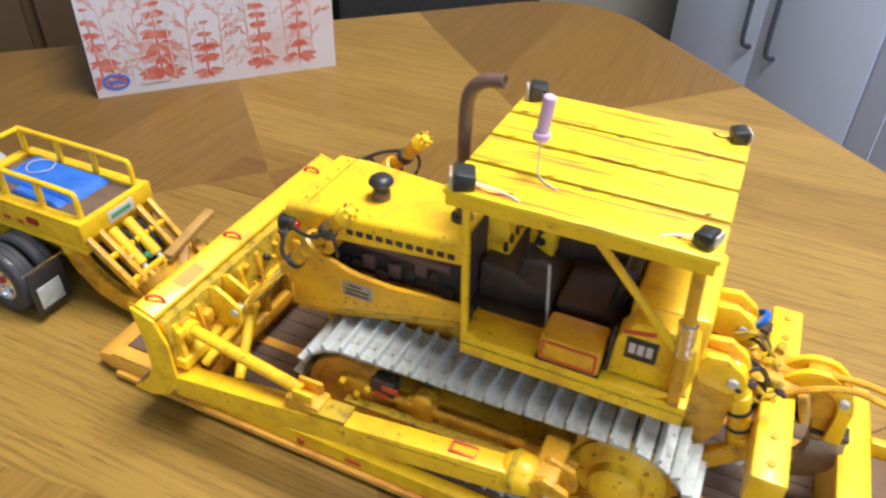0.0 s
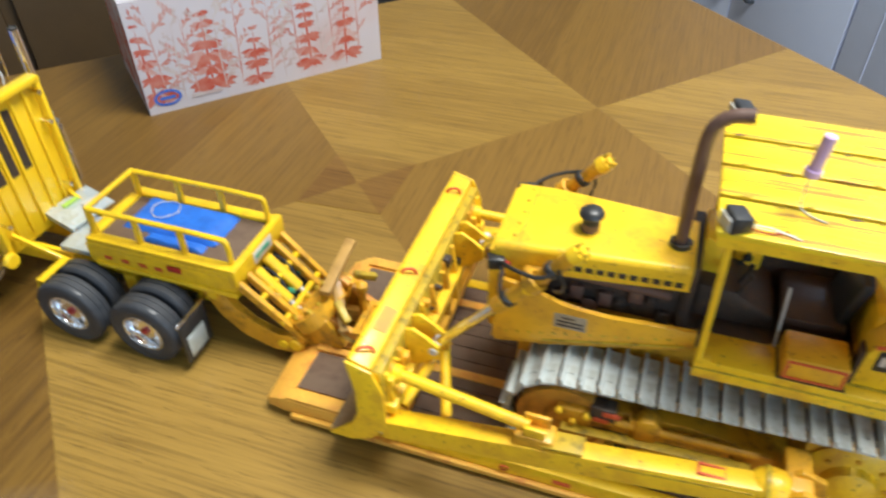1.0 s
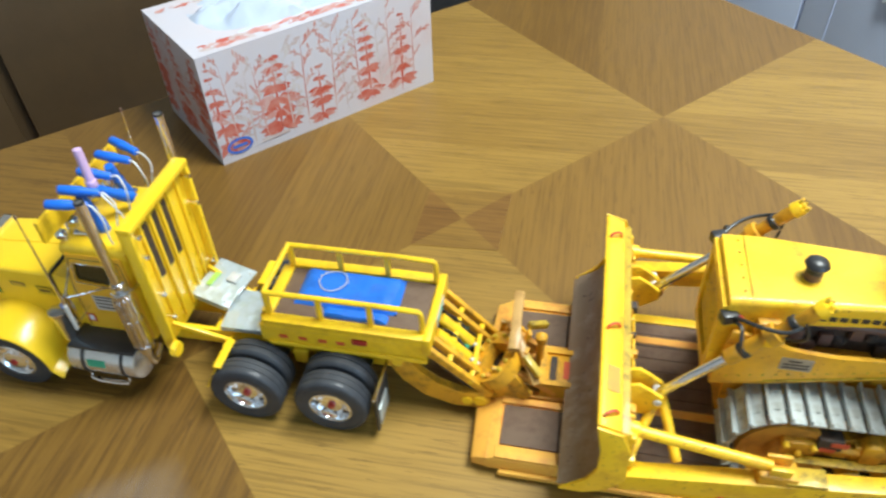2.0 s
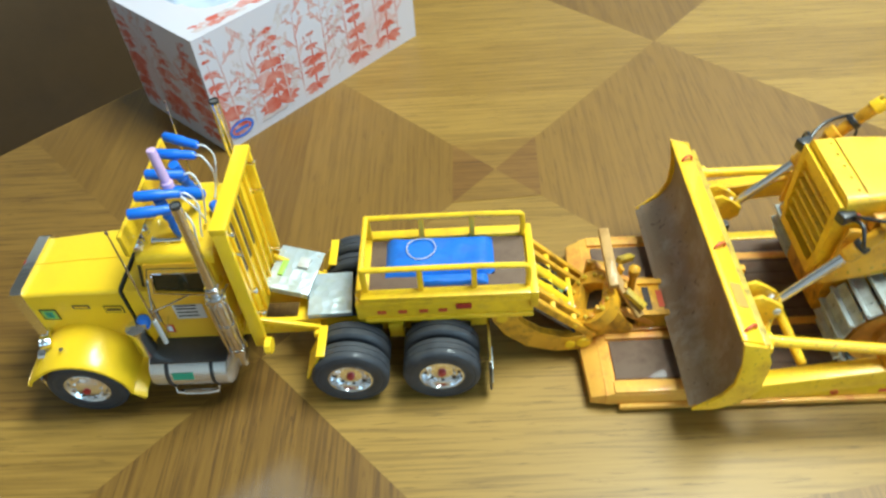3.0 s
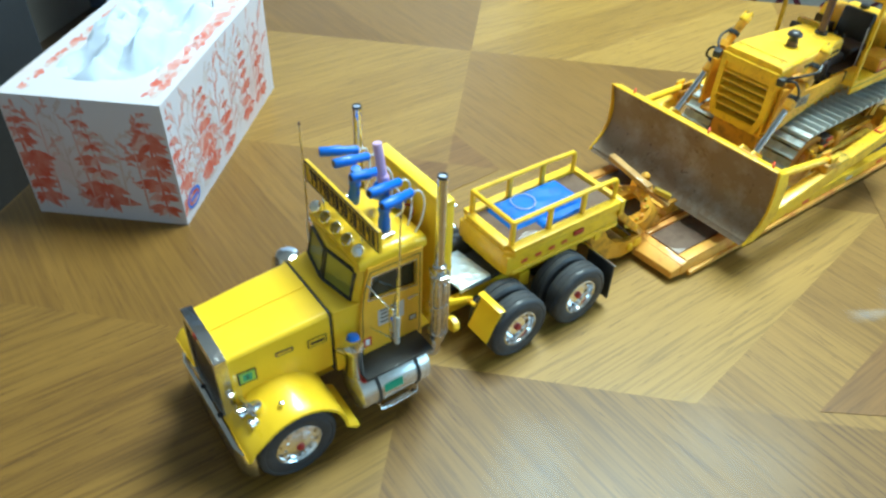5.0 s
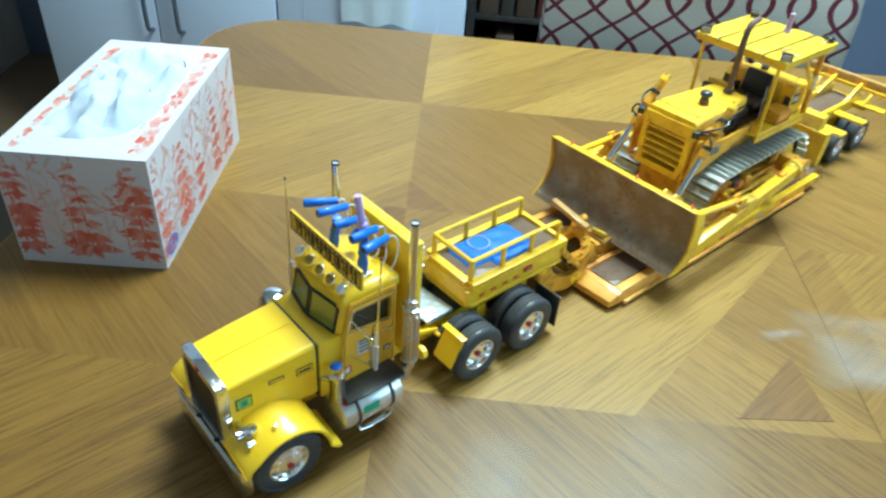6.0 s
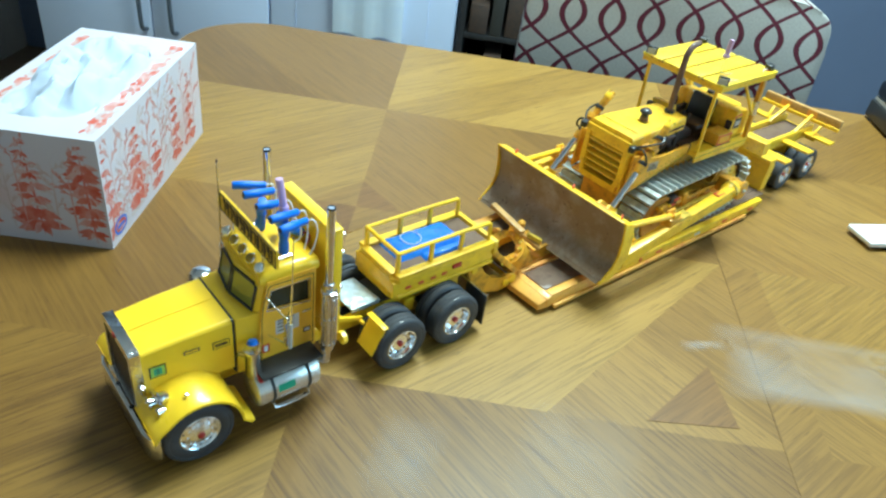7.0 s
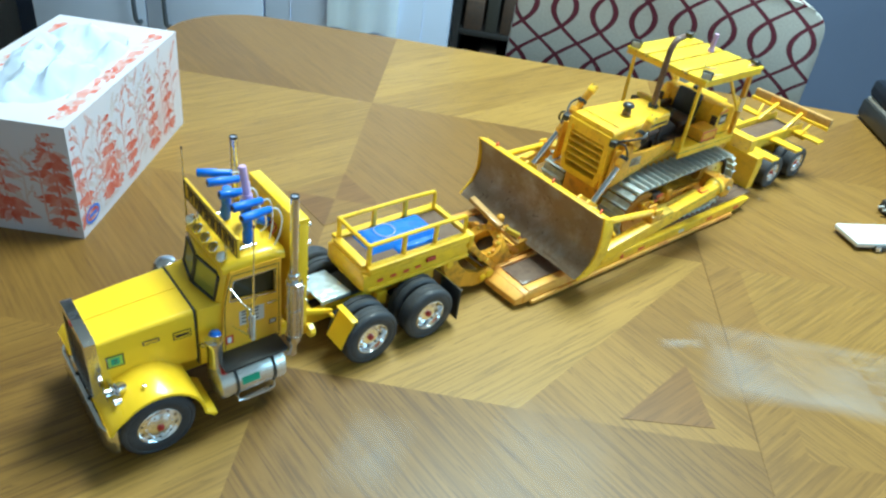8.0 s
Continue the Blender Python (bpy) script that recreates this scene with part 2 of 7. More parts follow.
def room_part(name, bm, mat, parent, label=""):
    """A part of a room-sized thing, in metres in the parent's own axes."""
    bmesh.ops.recalc_face_normals(bm, faces=bm.faces)
    me = bpy.data.meshes.new(name)
    bm.to_mesh(me)
    bm.free()
    me.polygons.foreach_set("use_smooth", [True] * len(me.polygons))
    me.set_sharp_from_angle(angle=radians(38))
    me.materials.append(M[mat] if isinstance(mat, str) else mat)
    ob = new(name, me)
    ob.parent = parent
    if label:
        ob["label"] = label
    return ob


def room_thing(name, u, v, z, turn, label, category, group=""):
    ob = new(name)
    ob.empty_display_size = 0.1
    ob.matrix_world = ROOM @ pose(u, v, z, 0, 0, turn)
    return tagged(ob, label, category, group)


# ---- the room ----
def plaster(name, colour):
    m = principled(name, colour, 0.85)
    n = node(m, "ShaderNodeTexNoise", Scale=4.0, Detail=5.0)
    link(m, coords(m), n.inputs["Vector"])
    c2 = tuple(0.88 * c for c in colour)
    link(m, ramp(m, n.outputs["Fac"], [(0.3, colour), (0.75, c2)]), m.node_tree.nodes["Principled BSDF"].inputs["Base Color"])
    n2 = node(m, "ShaderNodeTexNoise", Scale=160.0, Detail=3.0)
    link(m, coords(m), n2.inputs["Vector"])
    bump(m, n2.outputs["Fac"], 0.15, 0.001)
    return m


M["wall"] = plaster("slate_blue_wall_paint", (0.132, 0.163, 0.26))
M["wallwhite"] = plaster("white_wall_paint", (0.52, 0.49, 0.44))
M["wallpale"] = plaster("pale_wall_paint", (0.76, 0.74, 0.72))
M["ceilingpaint"] = plaster("ceiling_paint", (0.66, 0.64, 0.60))
M["floorwood"] = worn_paint("brown_floor", (0.20, 0.14, 0.085), (0.14, 0.09, 0.05), 0.45, 0.7, 5)
M["lacquer"] = worn_paint("white_lacquer", (0.69, 0.775, 1.0), (0.63, 0.715, 0.95), 0.4, 0.4, 6)
M["darkhandle"] = principled("dark_grey_metal", (0.13, 0.15, 0.19), 0.4, 0.6)
M["browncab"] = worn_paint("dark_brown_wood", (0.085, 0.05, 0.02), (0.06, 0.034, 0.014), 0.5, 0.7, 9)

U0, U1, V0, V1, H = -2.0, 2.4, -2.0, 1.85, 2.45
setting("floor", box(U0 - 0.1, U1 + 0.1, V0 - 0.1, V1 + 0.1, -0.1, 0, 0), "floorwood", "brown wooden floor", "floor")
setting("ceiling", box(U0 - 0.1, U1 + 0.1, V0 - 0.1, V1 + 0.1, H, H + 0.1, 0), "ceilingpaint", "plain white painted ceiling", "ceiling")
setting("wall_north", box(U0 - 0.1, U1 + 0.1, V1, V1 + 0.1, 0, H, 0), "wall", "slate-blue painted wall behind the cabinets", "wall")
setting("wall_west", box(U0 - 0.1, U0, V0, V1, 0, H, 0), "wallwhite", "white painted wall", "wall")
# South wall is never in view; its pale paint is chosen to bounce fill light.
setting("wall_south", box(U0 - 0.1, U1 + 0.1, V0 - 0.1, V0, 0, H, 0), "wallpale", "unseen pale wall that bounces fill light", "wall")
WL = box(U1, U1 + 0.1, V0, V1, 0, 0.9, 0)
box(U1, U1 + 0.1, V0, V1, 2.15, H, 0, WL)
box(U1, U1 + 0.1, V0, -1.3, 0.9, 2.15, 0, WL)
box(U1, U1 + 0.1, 0.7, V1, 0.9, 2.15, 0, WL)
setting("wall_east", WL, "wallwhite", "white painted wall with a window opening", "wall")
win = room_thing("window_1", U1 + 0.05, -0.3, 0.9, 0, "white framed window with clear panes", "window")
win["kind"] = "structure"
for name, b in (("frame_bottom", (-0.03, 0.03, -1.0, 1.0, 0, 0.05)), ("frame_top", (-0.03, 0.03, -1.0, 1.0, 1.2, 1.25)),
                ("frame_side", (-0.03, 0.03, -1.0, -0.95, 0.05, 1.2)), ("frame_side", (-0.03, 0.03, 0.95, 1.0, 0.05, 1.2)), ("mullion", (-0.03, 0.03, -0.025, 0.025, 0.05, 1.2))):
    room_part(name, box(*b, 0.004), "white", win)

# ---- dining table with a veneered top ----


def veneer(name, colour, dark, turn, pore=0.6, start=0.0):
    """Oiled oak veneer whose grain runs along the table's diagonal, turned by `turn` degrees."""
    m = principled(name, colour, 0.3, 0, 0.14, 0.38)
    m.node_tree.nodes["Principled BSDF"].inputs["Coat Roughness"].default_value = 0.3
    b = m.node_tree.nodes["Principled BSDF"]
    v = coords(m, "Object", (1, 1, 1), (0, 0, radians(turn)))
    st = m.node_tree.nodes.new("ShaderNodeMapping")
    st.inputs["Scale"].default_value = (1.6, 16, 1)
    link(m, v, st.inputs["Vector"])
    info = m.node_tree.nodes.new("ShaderNodeObjectInfo")
    off = m.node_tree.nodes.new("ShaderNodeCombineXYZ")
    link(m, info.outputs["Random"], off.inputs["Z"])
    add = m.node_tree.nodes.new("ShaderNodeVectorMath")
    add.operation = "MULTIPLY_ADD"
    add.inputs[1].default_value = (7, 7, 7)
    link(m, off.outputs[0], add.inputs[0])
    link(m, st.outputs[0], add.inputs[2])
    # broad leaves of veneer
    n1 = node(m, "ShaderNodeTexNoise", Scale=0.55, Detail=3.0, Roughness=0.5)
    link(m, add.outputs[0], n1.inputs["Vector"])
    # pores
    st2 = m.node_tree.nodes.new("ShaderNodeMapping")
    st2.inputs["Scale"].default_value = (42, 560, 1)
    link(m, v, st2.inputs["Vector"])
    n2 = node(m, "ShaderNodeTexNoise", Scale=1.0, Detail=4.0, Roughness=0.6, Distortion=0.4)
    link(m, st2.outputs[0], n2.inputs["Vector"])
    # leaves of veneer laid side by side, each of its own tone
    cross = m.node_tree.nodes.new("ShaderNodeSeparateXYZ")
    link(m, v, cross.inputs[0])
    which = m.node_tree.nodes.new("ShaderNodeMath")
    which.operation = "MULTIPLY_ADD"
    which.inputs[1].default_value, which.inputs[2].default_value = 1 / 0.085, start
    link(m, cross.outputs["Y"], which.inputs[0])
    whole = m.node_tree.nodes.new("ShaderNodeMath")
    whole.operation = "FLOOR"
    link(m, which.outputs[0], whole.inputs[0])
    own = m.node_tree.nodes.new("ShaderNodeMath")
    own.operation = "MULTIPLY_ADD"
    own.inputs[1].default_value = 37.3
    link(m, info.outputs["Random"], own.inputs[0])
    link(m, whole.outputs[0], own.inputs[2])
    tone = m.node_tree.nodes.new("ShaderNodeTexWhiteNoise")
    tone.noise_dimensions = "1D"
    link(m, own.outputs[0], tone.inputs["W"])
    # stripes of the early wood
    st3 = m.node_tree.nodes.new("ShaderNodeMapping")
    st3.inputs["Scale"].default_value = (14, 420, 1)
    link(m, v, st3.inputs["Vector"])
    n3 = node(m, "ShaderNodeTexNoise", Scale=1.0, Detail=2.0, Distortion=0.3)
    link(m, st3.outputs[0], n3.inputs["Vector"])
    c = mixc(m, ramp(m, n1.outputs["Fac"], [(0.35, (0, 0, 0)), (0.68, (0.3, 0.3, 0.3))]), tuple(1.06 * x for x in colour), tuple(0.76 * x for x in colour))
    c = mixc(m, ramp(m, tone.outputs["Value"], [(0.1, (0, 0, 0)), (0.9, (0.85, 0.85, 0.85))]), c, tuple(k * x for k, x in zip((0.74, 0.70, 0.64), colour)))
    c = mixc(m, ramp(m, n3.outputs["Fac"], [(0.49, (0, 0, 0)), (0.66, (0.72 * pore, 0.72 * pore, 0.72 * pore))]), c, dark)
    c = mixc(m, ramp(m, n3.outputs["Fac"], [(0.34, (0.25, 0.25, 0.25)), (0.46, (0, 0, 0))]), c, tuple(1.25 * x for x in colour))
    c = mixc(m, ramp(m, n2.outputs["Fac"], [(0.59, (0, 0, 0)), (0.66, (0.9 * pore, 0.9 * pore, 0.9 * pore))]), c, dark)
    # a dull bloom where the top has been wiped and worn
    n4 = node(m, "ShaderNodeTexNoise", Scale=3.0, Detail=5.0, Roughness=0.7)
    link(m, coords(m), n4.inputs["Vector"])
    link(m, c, b.inputs["Base Color"])
    r = node(m, "ShaderNodeMapRange", To_Min=0.36, To_Max=0.54)
    link(m, n4.outputs["Fac"], r.inputs["Value"])
    link(m, r.outputs[0], b.inputs["Roughness"])
    bump(m, n2.outputs["Fac"], 0.12, 0.0002)
    return m


# Sheen that follows grain direction is put into these light and dark base colours.
M["oak_sheen_light"] = veneer("oak_veneer_light_sheen", (0.322, 0.192, 0.040), (0.115, 0.063, 0.013), -45, 0.6, -0.076)
M["oak_sheen_dark"] = veneer("oak_veneer_dark_sheen", (0.198, 0.106, 0.0196), (0.085, 0.04, 0.009), 45, 0.45, 2.35)
M["oak_streaked"] = veneer("coarse_grained_oak_veneer_dark_sheen", (0.206, 0.111, 0.0205), (0.075, 0.034, 0.008), 45, 0.85, 2.35)
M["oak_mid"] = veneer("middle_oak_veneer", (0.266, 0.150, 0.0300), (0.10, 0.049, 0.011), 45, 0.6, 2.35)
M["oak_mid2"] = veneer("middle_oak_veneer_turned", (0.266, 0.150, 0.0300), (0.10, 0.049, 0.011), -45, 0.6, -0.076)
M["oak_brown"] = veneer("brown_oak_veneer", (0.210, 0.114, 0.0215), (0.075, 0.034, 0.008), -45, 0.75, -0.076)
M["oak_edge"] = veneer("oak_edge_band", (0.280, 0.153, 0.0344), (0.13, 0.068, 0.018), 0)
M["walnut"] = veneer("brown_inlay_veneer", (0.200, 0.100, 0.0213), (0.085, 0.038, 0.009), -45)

TABLE_U, TABLE_V, ROUND = (-0.660, 0.750), (-0.591, 0.391), 0.115


def rounded(u0, u1, v0, v1, r, n=10):
    pts = []
    for cu, cv, a in ((u1 - r, v1 - r, 0), (u0 + r, v1 - r, 90), (u0 + r, v0 + r, 180), (u1 - r, v0 + r, 270)):
        for k in range(n + 1):
            w = radians(a + 90 * k / n)
            pts.append((cu + r * math.cos(w), cv + r * math.sin(w)))
    return pts


table = room_thing("dining_table", 0, 0, 0, 0, "oval-cornered oak dining table with matched diagonal veneer", "table")


def clip_poly(poly, inside, cross):
    out = []
    for a, c in zip(poly, poly[1:] + poly[:1]):
        ia, ic = inside(a), inside(c)
        if ia:
            out.append(a)
        if ia != ic:
            out.append(cross(a, c))
    return out


def clip_line(poly, nx, ny, d):
    """Keep the side of the line where nx*u + ny*v <= d."""
    def cross(a, c):
        fa, fc = nx * a[0] + ny * a[1] - d, nx * c[0] + ny * c[1] - d
        k = fa / (fa - fc)
        return (a[0] + k * (c[0] - a[0]), a[1] + k * (c[1] - a[1]))
    return clip_poly(poly, lambda p: nx * p[0] + ny * p[1] <= d + 1e-9, cross)


room_part("slab", prism(rounded(TABLE_U[0], TABLE_U[1], TABLE_V[0], TABLE_V[1], ROUND), "z", TZ - 0.032, TZ - 0.001, 0.004), "oak_edge", table, "rounded oak edge")
TOP = rounded(TABLE_U[0] + 0.003, TABLE_U[1] - 0.003, TABLE_V[0] + 0.003, TABLE_V[1] - 0.003, ROUND - 0.003)


def seam(v):
    return -0.334 + 0.046 * (0.14 - v)      # the cross seam runs slightly askew


def panel(poly, mat, name="veneer_panel", lift=0.0):
    if len(poly) > 2:
        room_part(name, prism(poly, "z", TZ - 0.0015, TZ + lift, 0), mat, table)


def band(poly, v0, v1):
    return clip_line(clip_line(poly, 0, 1, v1), 0, -1, -v0)


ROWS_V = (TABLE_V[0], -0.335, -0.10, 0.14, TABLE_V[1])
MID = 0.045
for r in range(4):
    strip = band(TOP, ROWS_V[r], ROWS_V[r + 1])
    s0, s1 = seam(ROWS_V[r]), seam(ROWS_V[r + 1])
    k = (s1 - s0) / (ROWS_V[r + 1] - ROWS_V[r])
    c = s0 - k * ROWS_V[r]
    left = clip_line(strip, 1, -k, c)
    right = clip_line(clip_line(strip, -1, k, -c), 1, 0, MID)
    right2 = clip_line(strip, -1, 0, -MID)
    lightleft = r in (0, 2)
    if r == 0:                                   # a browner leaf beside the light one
        panel(clip_line(left, -0.7071, 0.7071, -0.055), "oak_sheen_light")
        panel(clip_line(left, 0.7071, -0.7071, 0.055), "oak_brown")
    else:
        panel(left, "oak_sheen_light" if lightleft else "oak_sheen_dark")
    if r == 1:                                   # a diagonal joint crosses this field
        panel(clip_line(right, 0.802, -0.597, 0.0955), "oak_sheen_light")
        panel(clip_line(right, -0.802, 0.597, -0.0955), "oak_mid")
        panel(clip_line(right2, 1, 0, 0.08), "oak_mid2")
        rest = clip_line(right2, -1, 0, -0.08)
        panel(clip_line(rest, -0.615, -1, 0.1308), "oak_sheen_light")
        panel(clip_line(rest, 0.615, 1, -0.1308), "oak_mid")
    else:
        panel(right, ("oak_streaked", None, "oak_sheen_dark", "oak_sheen_light")[r])
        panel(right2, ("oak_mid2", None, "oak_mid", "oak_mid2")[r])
panel([(MID - 0.0005, TABLE_V[0] + 0.004), (MID + 0.0005, TABLE_V[0] + 0.004), (MID + 0.0005, TABLE_V[1] - 0.004), (MID - 0.0005, TABLE_V[1] - 0.004)], "oak_sheen_dark", "leaf_joint", 0.0003)
cu, cv = seam(-0.10), -0.10
panel([(cu, cv), (cu + 0.047, cv), (cu - 0.003, cv + 0.053)], "walnut", "inlay", 0.0004)
panel([(cu, cv), (cu - 0.047, cv), (cu + 0.002, cv - 0.050)], "walnut", "inlay", 0.0004)
panel([(cu, cv), (cu - 0.003, cv + 0.053), (cu - 0.047, cv)], "oak_mid2", "inlay", 0.0004)
panel([(cu, cv), (cu + 0.002, cv - 0.050), (cu + 0.047, cv)], "oak_mid2", "inlay", 0.0004)
panel([(-0.055, -0.327), (0.015, -0.320), (0.003, -0.256)], "walnut", "inlay", 0.0004)
for su in (TABLE_U[0] + 0.16, TABLE_U[1] - 0.16):
    for sv in (TABLE_V[0] + 0.14, TABLE_V[1] - 0.14):
        room_part("leg", lathe([(0, 0), (0.026, 0), (0.03, 0.02), (0.04, 0.62), (0.045, 0.66), (0.045, TZ - 0.03), (0, TZ - 0.03)], (su, sv, 0), (0, 0, 1)), "oak_edge", table)
AP = box(TABLE_U[0] + 0.13, TABLE_U[1] - 0.13, TABLE_V[0] + 0.12, TABLE_V[0] + 0.14, TZ - 0.11, TZ - 0.03, 0.002)
room_part("apron", AP, "oak_edge", table)
room_part("apron", box(TABLE_U[0] + 0.13, TABLE_U[1] - 0.13, TABLE_V[1] - 0.14, TABLE_V[1] - 0.12, TZ - 0.11, TZ - 0.03, 0.002), "oak_edge", table)

# ---- cabinets along the north side ----
FRONT = 1.187


def cabinet(u0, u1, doors, handle_u, label):
    c = room_thing("tall_cabinet", (u0 + u1) / 2, FRONT + 0.3, 0, 0, label, "cabinet", "cabinets along the wall")
    w = (u1 - u0) / 2
    room_part("body", box(-w, w, -0.28, 0.36, 0.08, 2.1, 0.003), "lacquer", c)
    room_part("plinth", box(-w, w, -0.24, 0.36, 0, 0.08, 0.002), "lacquer", c)
    n = doors
    for i in range(n):
        a, b = -w + 2 * w * i / n + 0.002, -w + 2 * w * (i + 1) / n - 0.002
        d = box(a, b, -0.3, -0.281, 0.1, 2.08, 0.003)
        door = room_part("door", d, "lacquer", c)
        if not handle_u:
            room_part("door_panel", box(a + 0.07, b - 0.07, -0.304, -0.3, 0.17, 2.0, 0.004), "lacquer", door)
        if handle_u:
            hu = handle_u[i] - (u0 + u1) / 2
            room_part("handle", pipe([(hu, -0.3, 0.40), (hu, -0.325, 0.405), (hu, -0.332, 0.43), (hu, -0.332, 0.62), (hu, -0.325, 0.645), (hu, -0.3, 0.65)], 0.006, smooth=2), "darkhandle", door, "dark grey metal bar handle")
    return c


cabinet(-1.485, -0.825, 2, (-1.172, -1.087), "tall white cabinet with two doors and bar handles")
cabinet(-0.823, -0.325, 1, None, "white painted door panel beside the cabinet")
towel = room_thing("hanging_towel", -0.552, FRONT - 0.008, 0.48, 0, "white folded towel hanging on the white door", "towel")
TB = bmesh.new()
tw = [[TB.verts.new((-0.093 + 0.186 * i / 12, -0.02 - 0.012 * (j / 8) - 0.004 * math.sin(i * 1.3 + j * 0.4), 0.005 * math.sin(i * 0.9) * (j == 0) + 0.55 * j / 8)) for i in range(13)] for j in range(9)]
for j in range(8):
    for i in range(12):
        TB.faces.new((tw[j][i], tw[j][i + 1], tw[j + 1][i + 1], tw[j + 1][i]))
bmesh.ops.solidify(TB, geom=list(TB.faces), thickness=0.018)
M["towelling"] = worn_paint("white_towelling", (0.90, 0.95, 1.0), (0.84, 0.90, 1.0), 0.85, 0.5, 40)
room_part("cloth", TB, "towelling", towel)
room_part("rail", box(-0.1, 0.1, -0.04, 0.012, 0.55, 0.565, 0.004), "white", towel)

# dark shelving beyond the cabinets
shelf = room_thing("dark_shelf", -0.20, FRONT + 0.12, 0, 0, "dark open shelf unit packed with dark bottles and boxes", "shelf")
room_part("side", box(-0.12, -0.10, -0.1, 0.3, 0, 1.9, 0.002), "black", shelf)
room_part("side", box(0.16, 0.18, -0.1, 0.3, 0, 1.9, 0.002), "steel", shelf, "grey metal side")
room_part("back", box(-0.1, 0.16, 0.28, 0.3, 0, 1.9, 0.002), "black", shelf)
for k in range(9):
    room_part("board", box(-0.1, 0.16, -0.09, 0.28, 0.1 + 0.2 * k, 0.115 + 0.2 * k, 0.002), "black", shelf)
rnd = random.Random(5)
for k in range(8):
    u = -0.09
    while u < 0.12:
        w, h = rnd.uniform(0.025, 0.05), rnd.uniform(0.06, 0.17)
        mat = rnd.choice(["browncab", "engine", "engine", "redbox", "greybox"])
        M.setdefault("redbox", principled("dark_red_card", (0.07, 0.014, 0.014), 0.5))
        M.setdefault("greybox", principled("dark_grey_card", (0.035, 0.034, 0.03), 0.5))
        st = room_thing("stored_box", -0.20 + u + w / 2, FRONT + 0.10, 0.115 + 0.2 * k + 0.0005, 0, "small dark box standing on the dark shelf", "box", "boxes on the dark shelf")
        room_part("carton", box(-w / 2, w / 2, -0.07, 0.1, 0, h, 0.003), mat, st)
        u += w + 0.008

# brown sideboard and black bin at the table's end
side = room_thing("sideboard", -1.45, -0.62, 0, 0, "dark brown wooden sideboard beyond the table", "sideboard")
room_part("body", box(-0.3, 0.28, -0.75, 0.75, 0.06, 0.86, 0.004), "browncab", side)
room_part("plinth", box(-0.28, 0.25, -0.73, 0.73, 0, 0.06, 0.002), "browncab", side)
for k in range(3):
    room_part("door", box(0.28, 0.298, -0.74 + 0.5 * k, -0.26 + 0.5 * k, 0.09, 0.83, 0.003), "browncab", side)
binn = room_thing("black_cabinet", -1.5, 0.42, 0, 0, "low matt black cabinet against the white wall", "cabinet")
room_part("body", box(-0.2, 0.2, -0.24, 0.24, 0.02, 0.66, 0.012), "black", binn)
for a in (-0.16, 0.16):
    for c in (-0.2, 0.2):
        room_part("foot", box(a - 0.02, a + 0.02, c - 0.02, c + 0.02, 0, 0.02, 0.002), "black", binn)


# ---- upholstered dining chair ----
def ogee_fabric():
    m = principled("cream_fabric_with_wine_lattice", (0.6, 0.58, 0.54), 0.9)
    b = m.node_tree.nodes["Principled BSDF"]
    sep = m.node_tree.nodes.new("ShaderNodeSeparateXYZ")
    link(m, coords(m), sep.inputs[0])

    def op(kind, a, c=None):
        n = m.node_tree.nodes.new("ShaderNodeMath")
        n.operation = kind
        for s, x in zip(n.inputs, (a, c)):
            if x is None:
                continue
            if hasattr(x, "is_output"):
                link(m, x, s)
            else:
                s.default_value = x
        return n.outputs[0]
    P, Q, AMP = 0.128, 0.215, 0.05
    lines = None
    for phase, width, sgn in ((0.0, 0.0048, 1), (0.0, 0.0048, -1), (0.5, 0.0048, 1), (0.5, 0.0048, -1)):
        w = op("MULTIPLY", op("SINE", op("MULTIPLY", sep.outputs["Z"], 6.2832 / Q)), AMP * sgn)
        x = op("ADD", op("ADD", sep.outputs["X"], w), phase * P + 5.0)
        d = op("ABSOLUTE", op("SUBTRACT", op("MODULO", x, P), P / 2))
        hit = op("LESS_THAN", d, width)
        lines = hit if lines is None else op("MAXIMUM", lines, hit)
    n = node(m, "ShaderNodeTexNoise", Scale=350.0, Detail=3.0)
    link(m, coords(m), n.inputs["Vector"])
    cream = ramp(m, n.outputs["Fac"], [(0.3, (0.45, 0.44, 0.415)), (0.7, (0.35, 0.34, 0.325))])
    link(m, mixc(m, lines, cream, (0.085, 0.010, 0.024)), b.inputs["Base Color"])
    bump(m, n.outputs["Fac"], 0.4, 0.001)
    return m


M["ogee"] = ogee_fabric()
M["chairwood"] = worn_paint("dark_chair_wood", (0.06, 0.028, 0.018), (0.03, 0.015, 0.01), 0.35, 0.6, 12)
chair = room_thing("dining_chair", 0.075, 0.50, 0, 0, "upholstered dining chair with wine-red lattice on cream fabric", "chair")


def cushion(pts_w, y0, y1, bevel):
    return prism(pts_w, "y", y0, y1, bevel)


back_outline = []
for k in range(25):
    a = math.pi * k / 24
    back_outline.append((0.246 * (abs(math.cos(a)) ** 0.4) * (1 if math.cos(a) >= 0 else -1), 0.80 + 0.078 * (math.sin(a) ** 0.55)))
back_outline += [(-0.248, 0.74), (-0.25, 0.66), (-0.25, 0.50), (0.25, 0.50), (0.25, 0.66), (0.248, 0.74)]
room_part("backrest", cushion(back_outline, 0.0, 0.06, 0.006), "ogee", chair, "cream fabric with wine-red ogee lattice")
room_part("seat", box(-0.235, 0.235, -0.30, 0.06, 0.40, 0.49, 0.03, seg=3), "ogee", chair)
room_part("seat_frame", box(-0.225, 0.225, -0.28, 0.05, 0.36, 0.40, 0.006), "chairwood", chair)
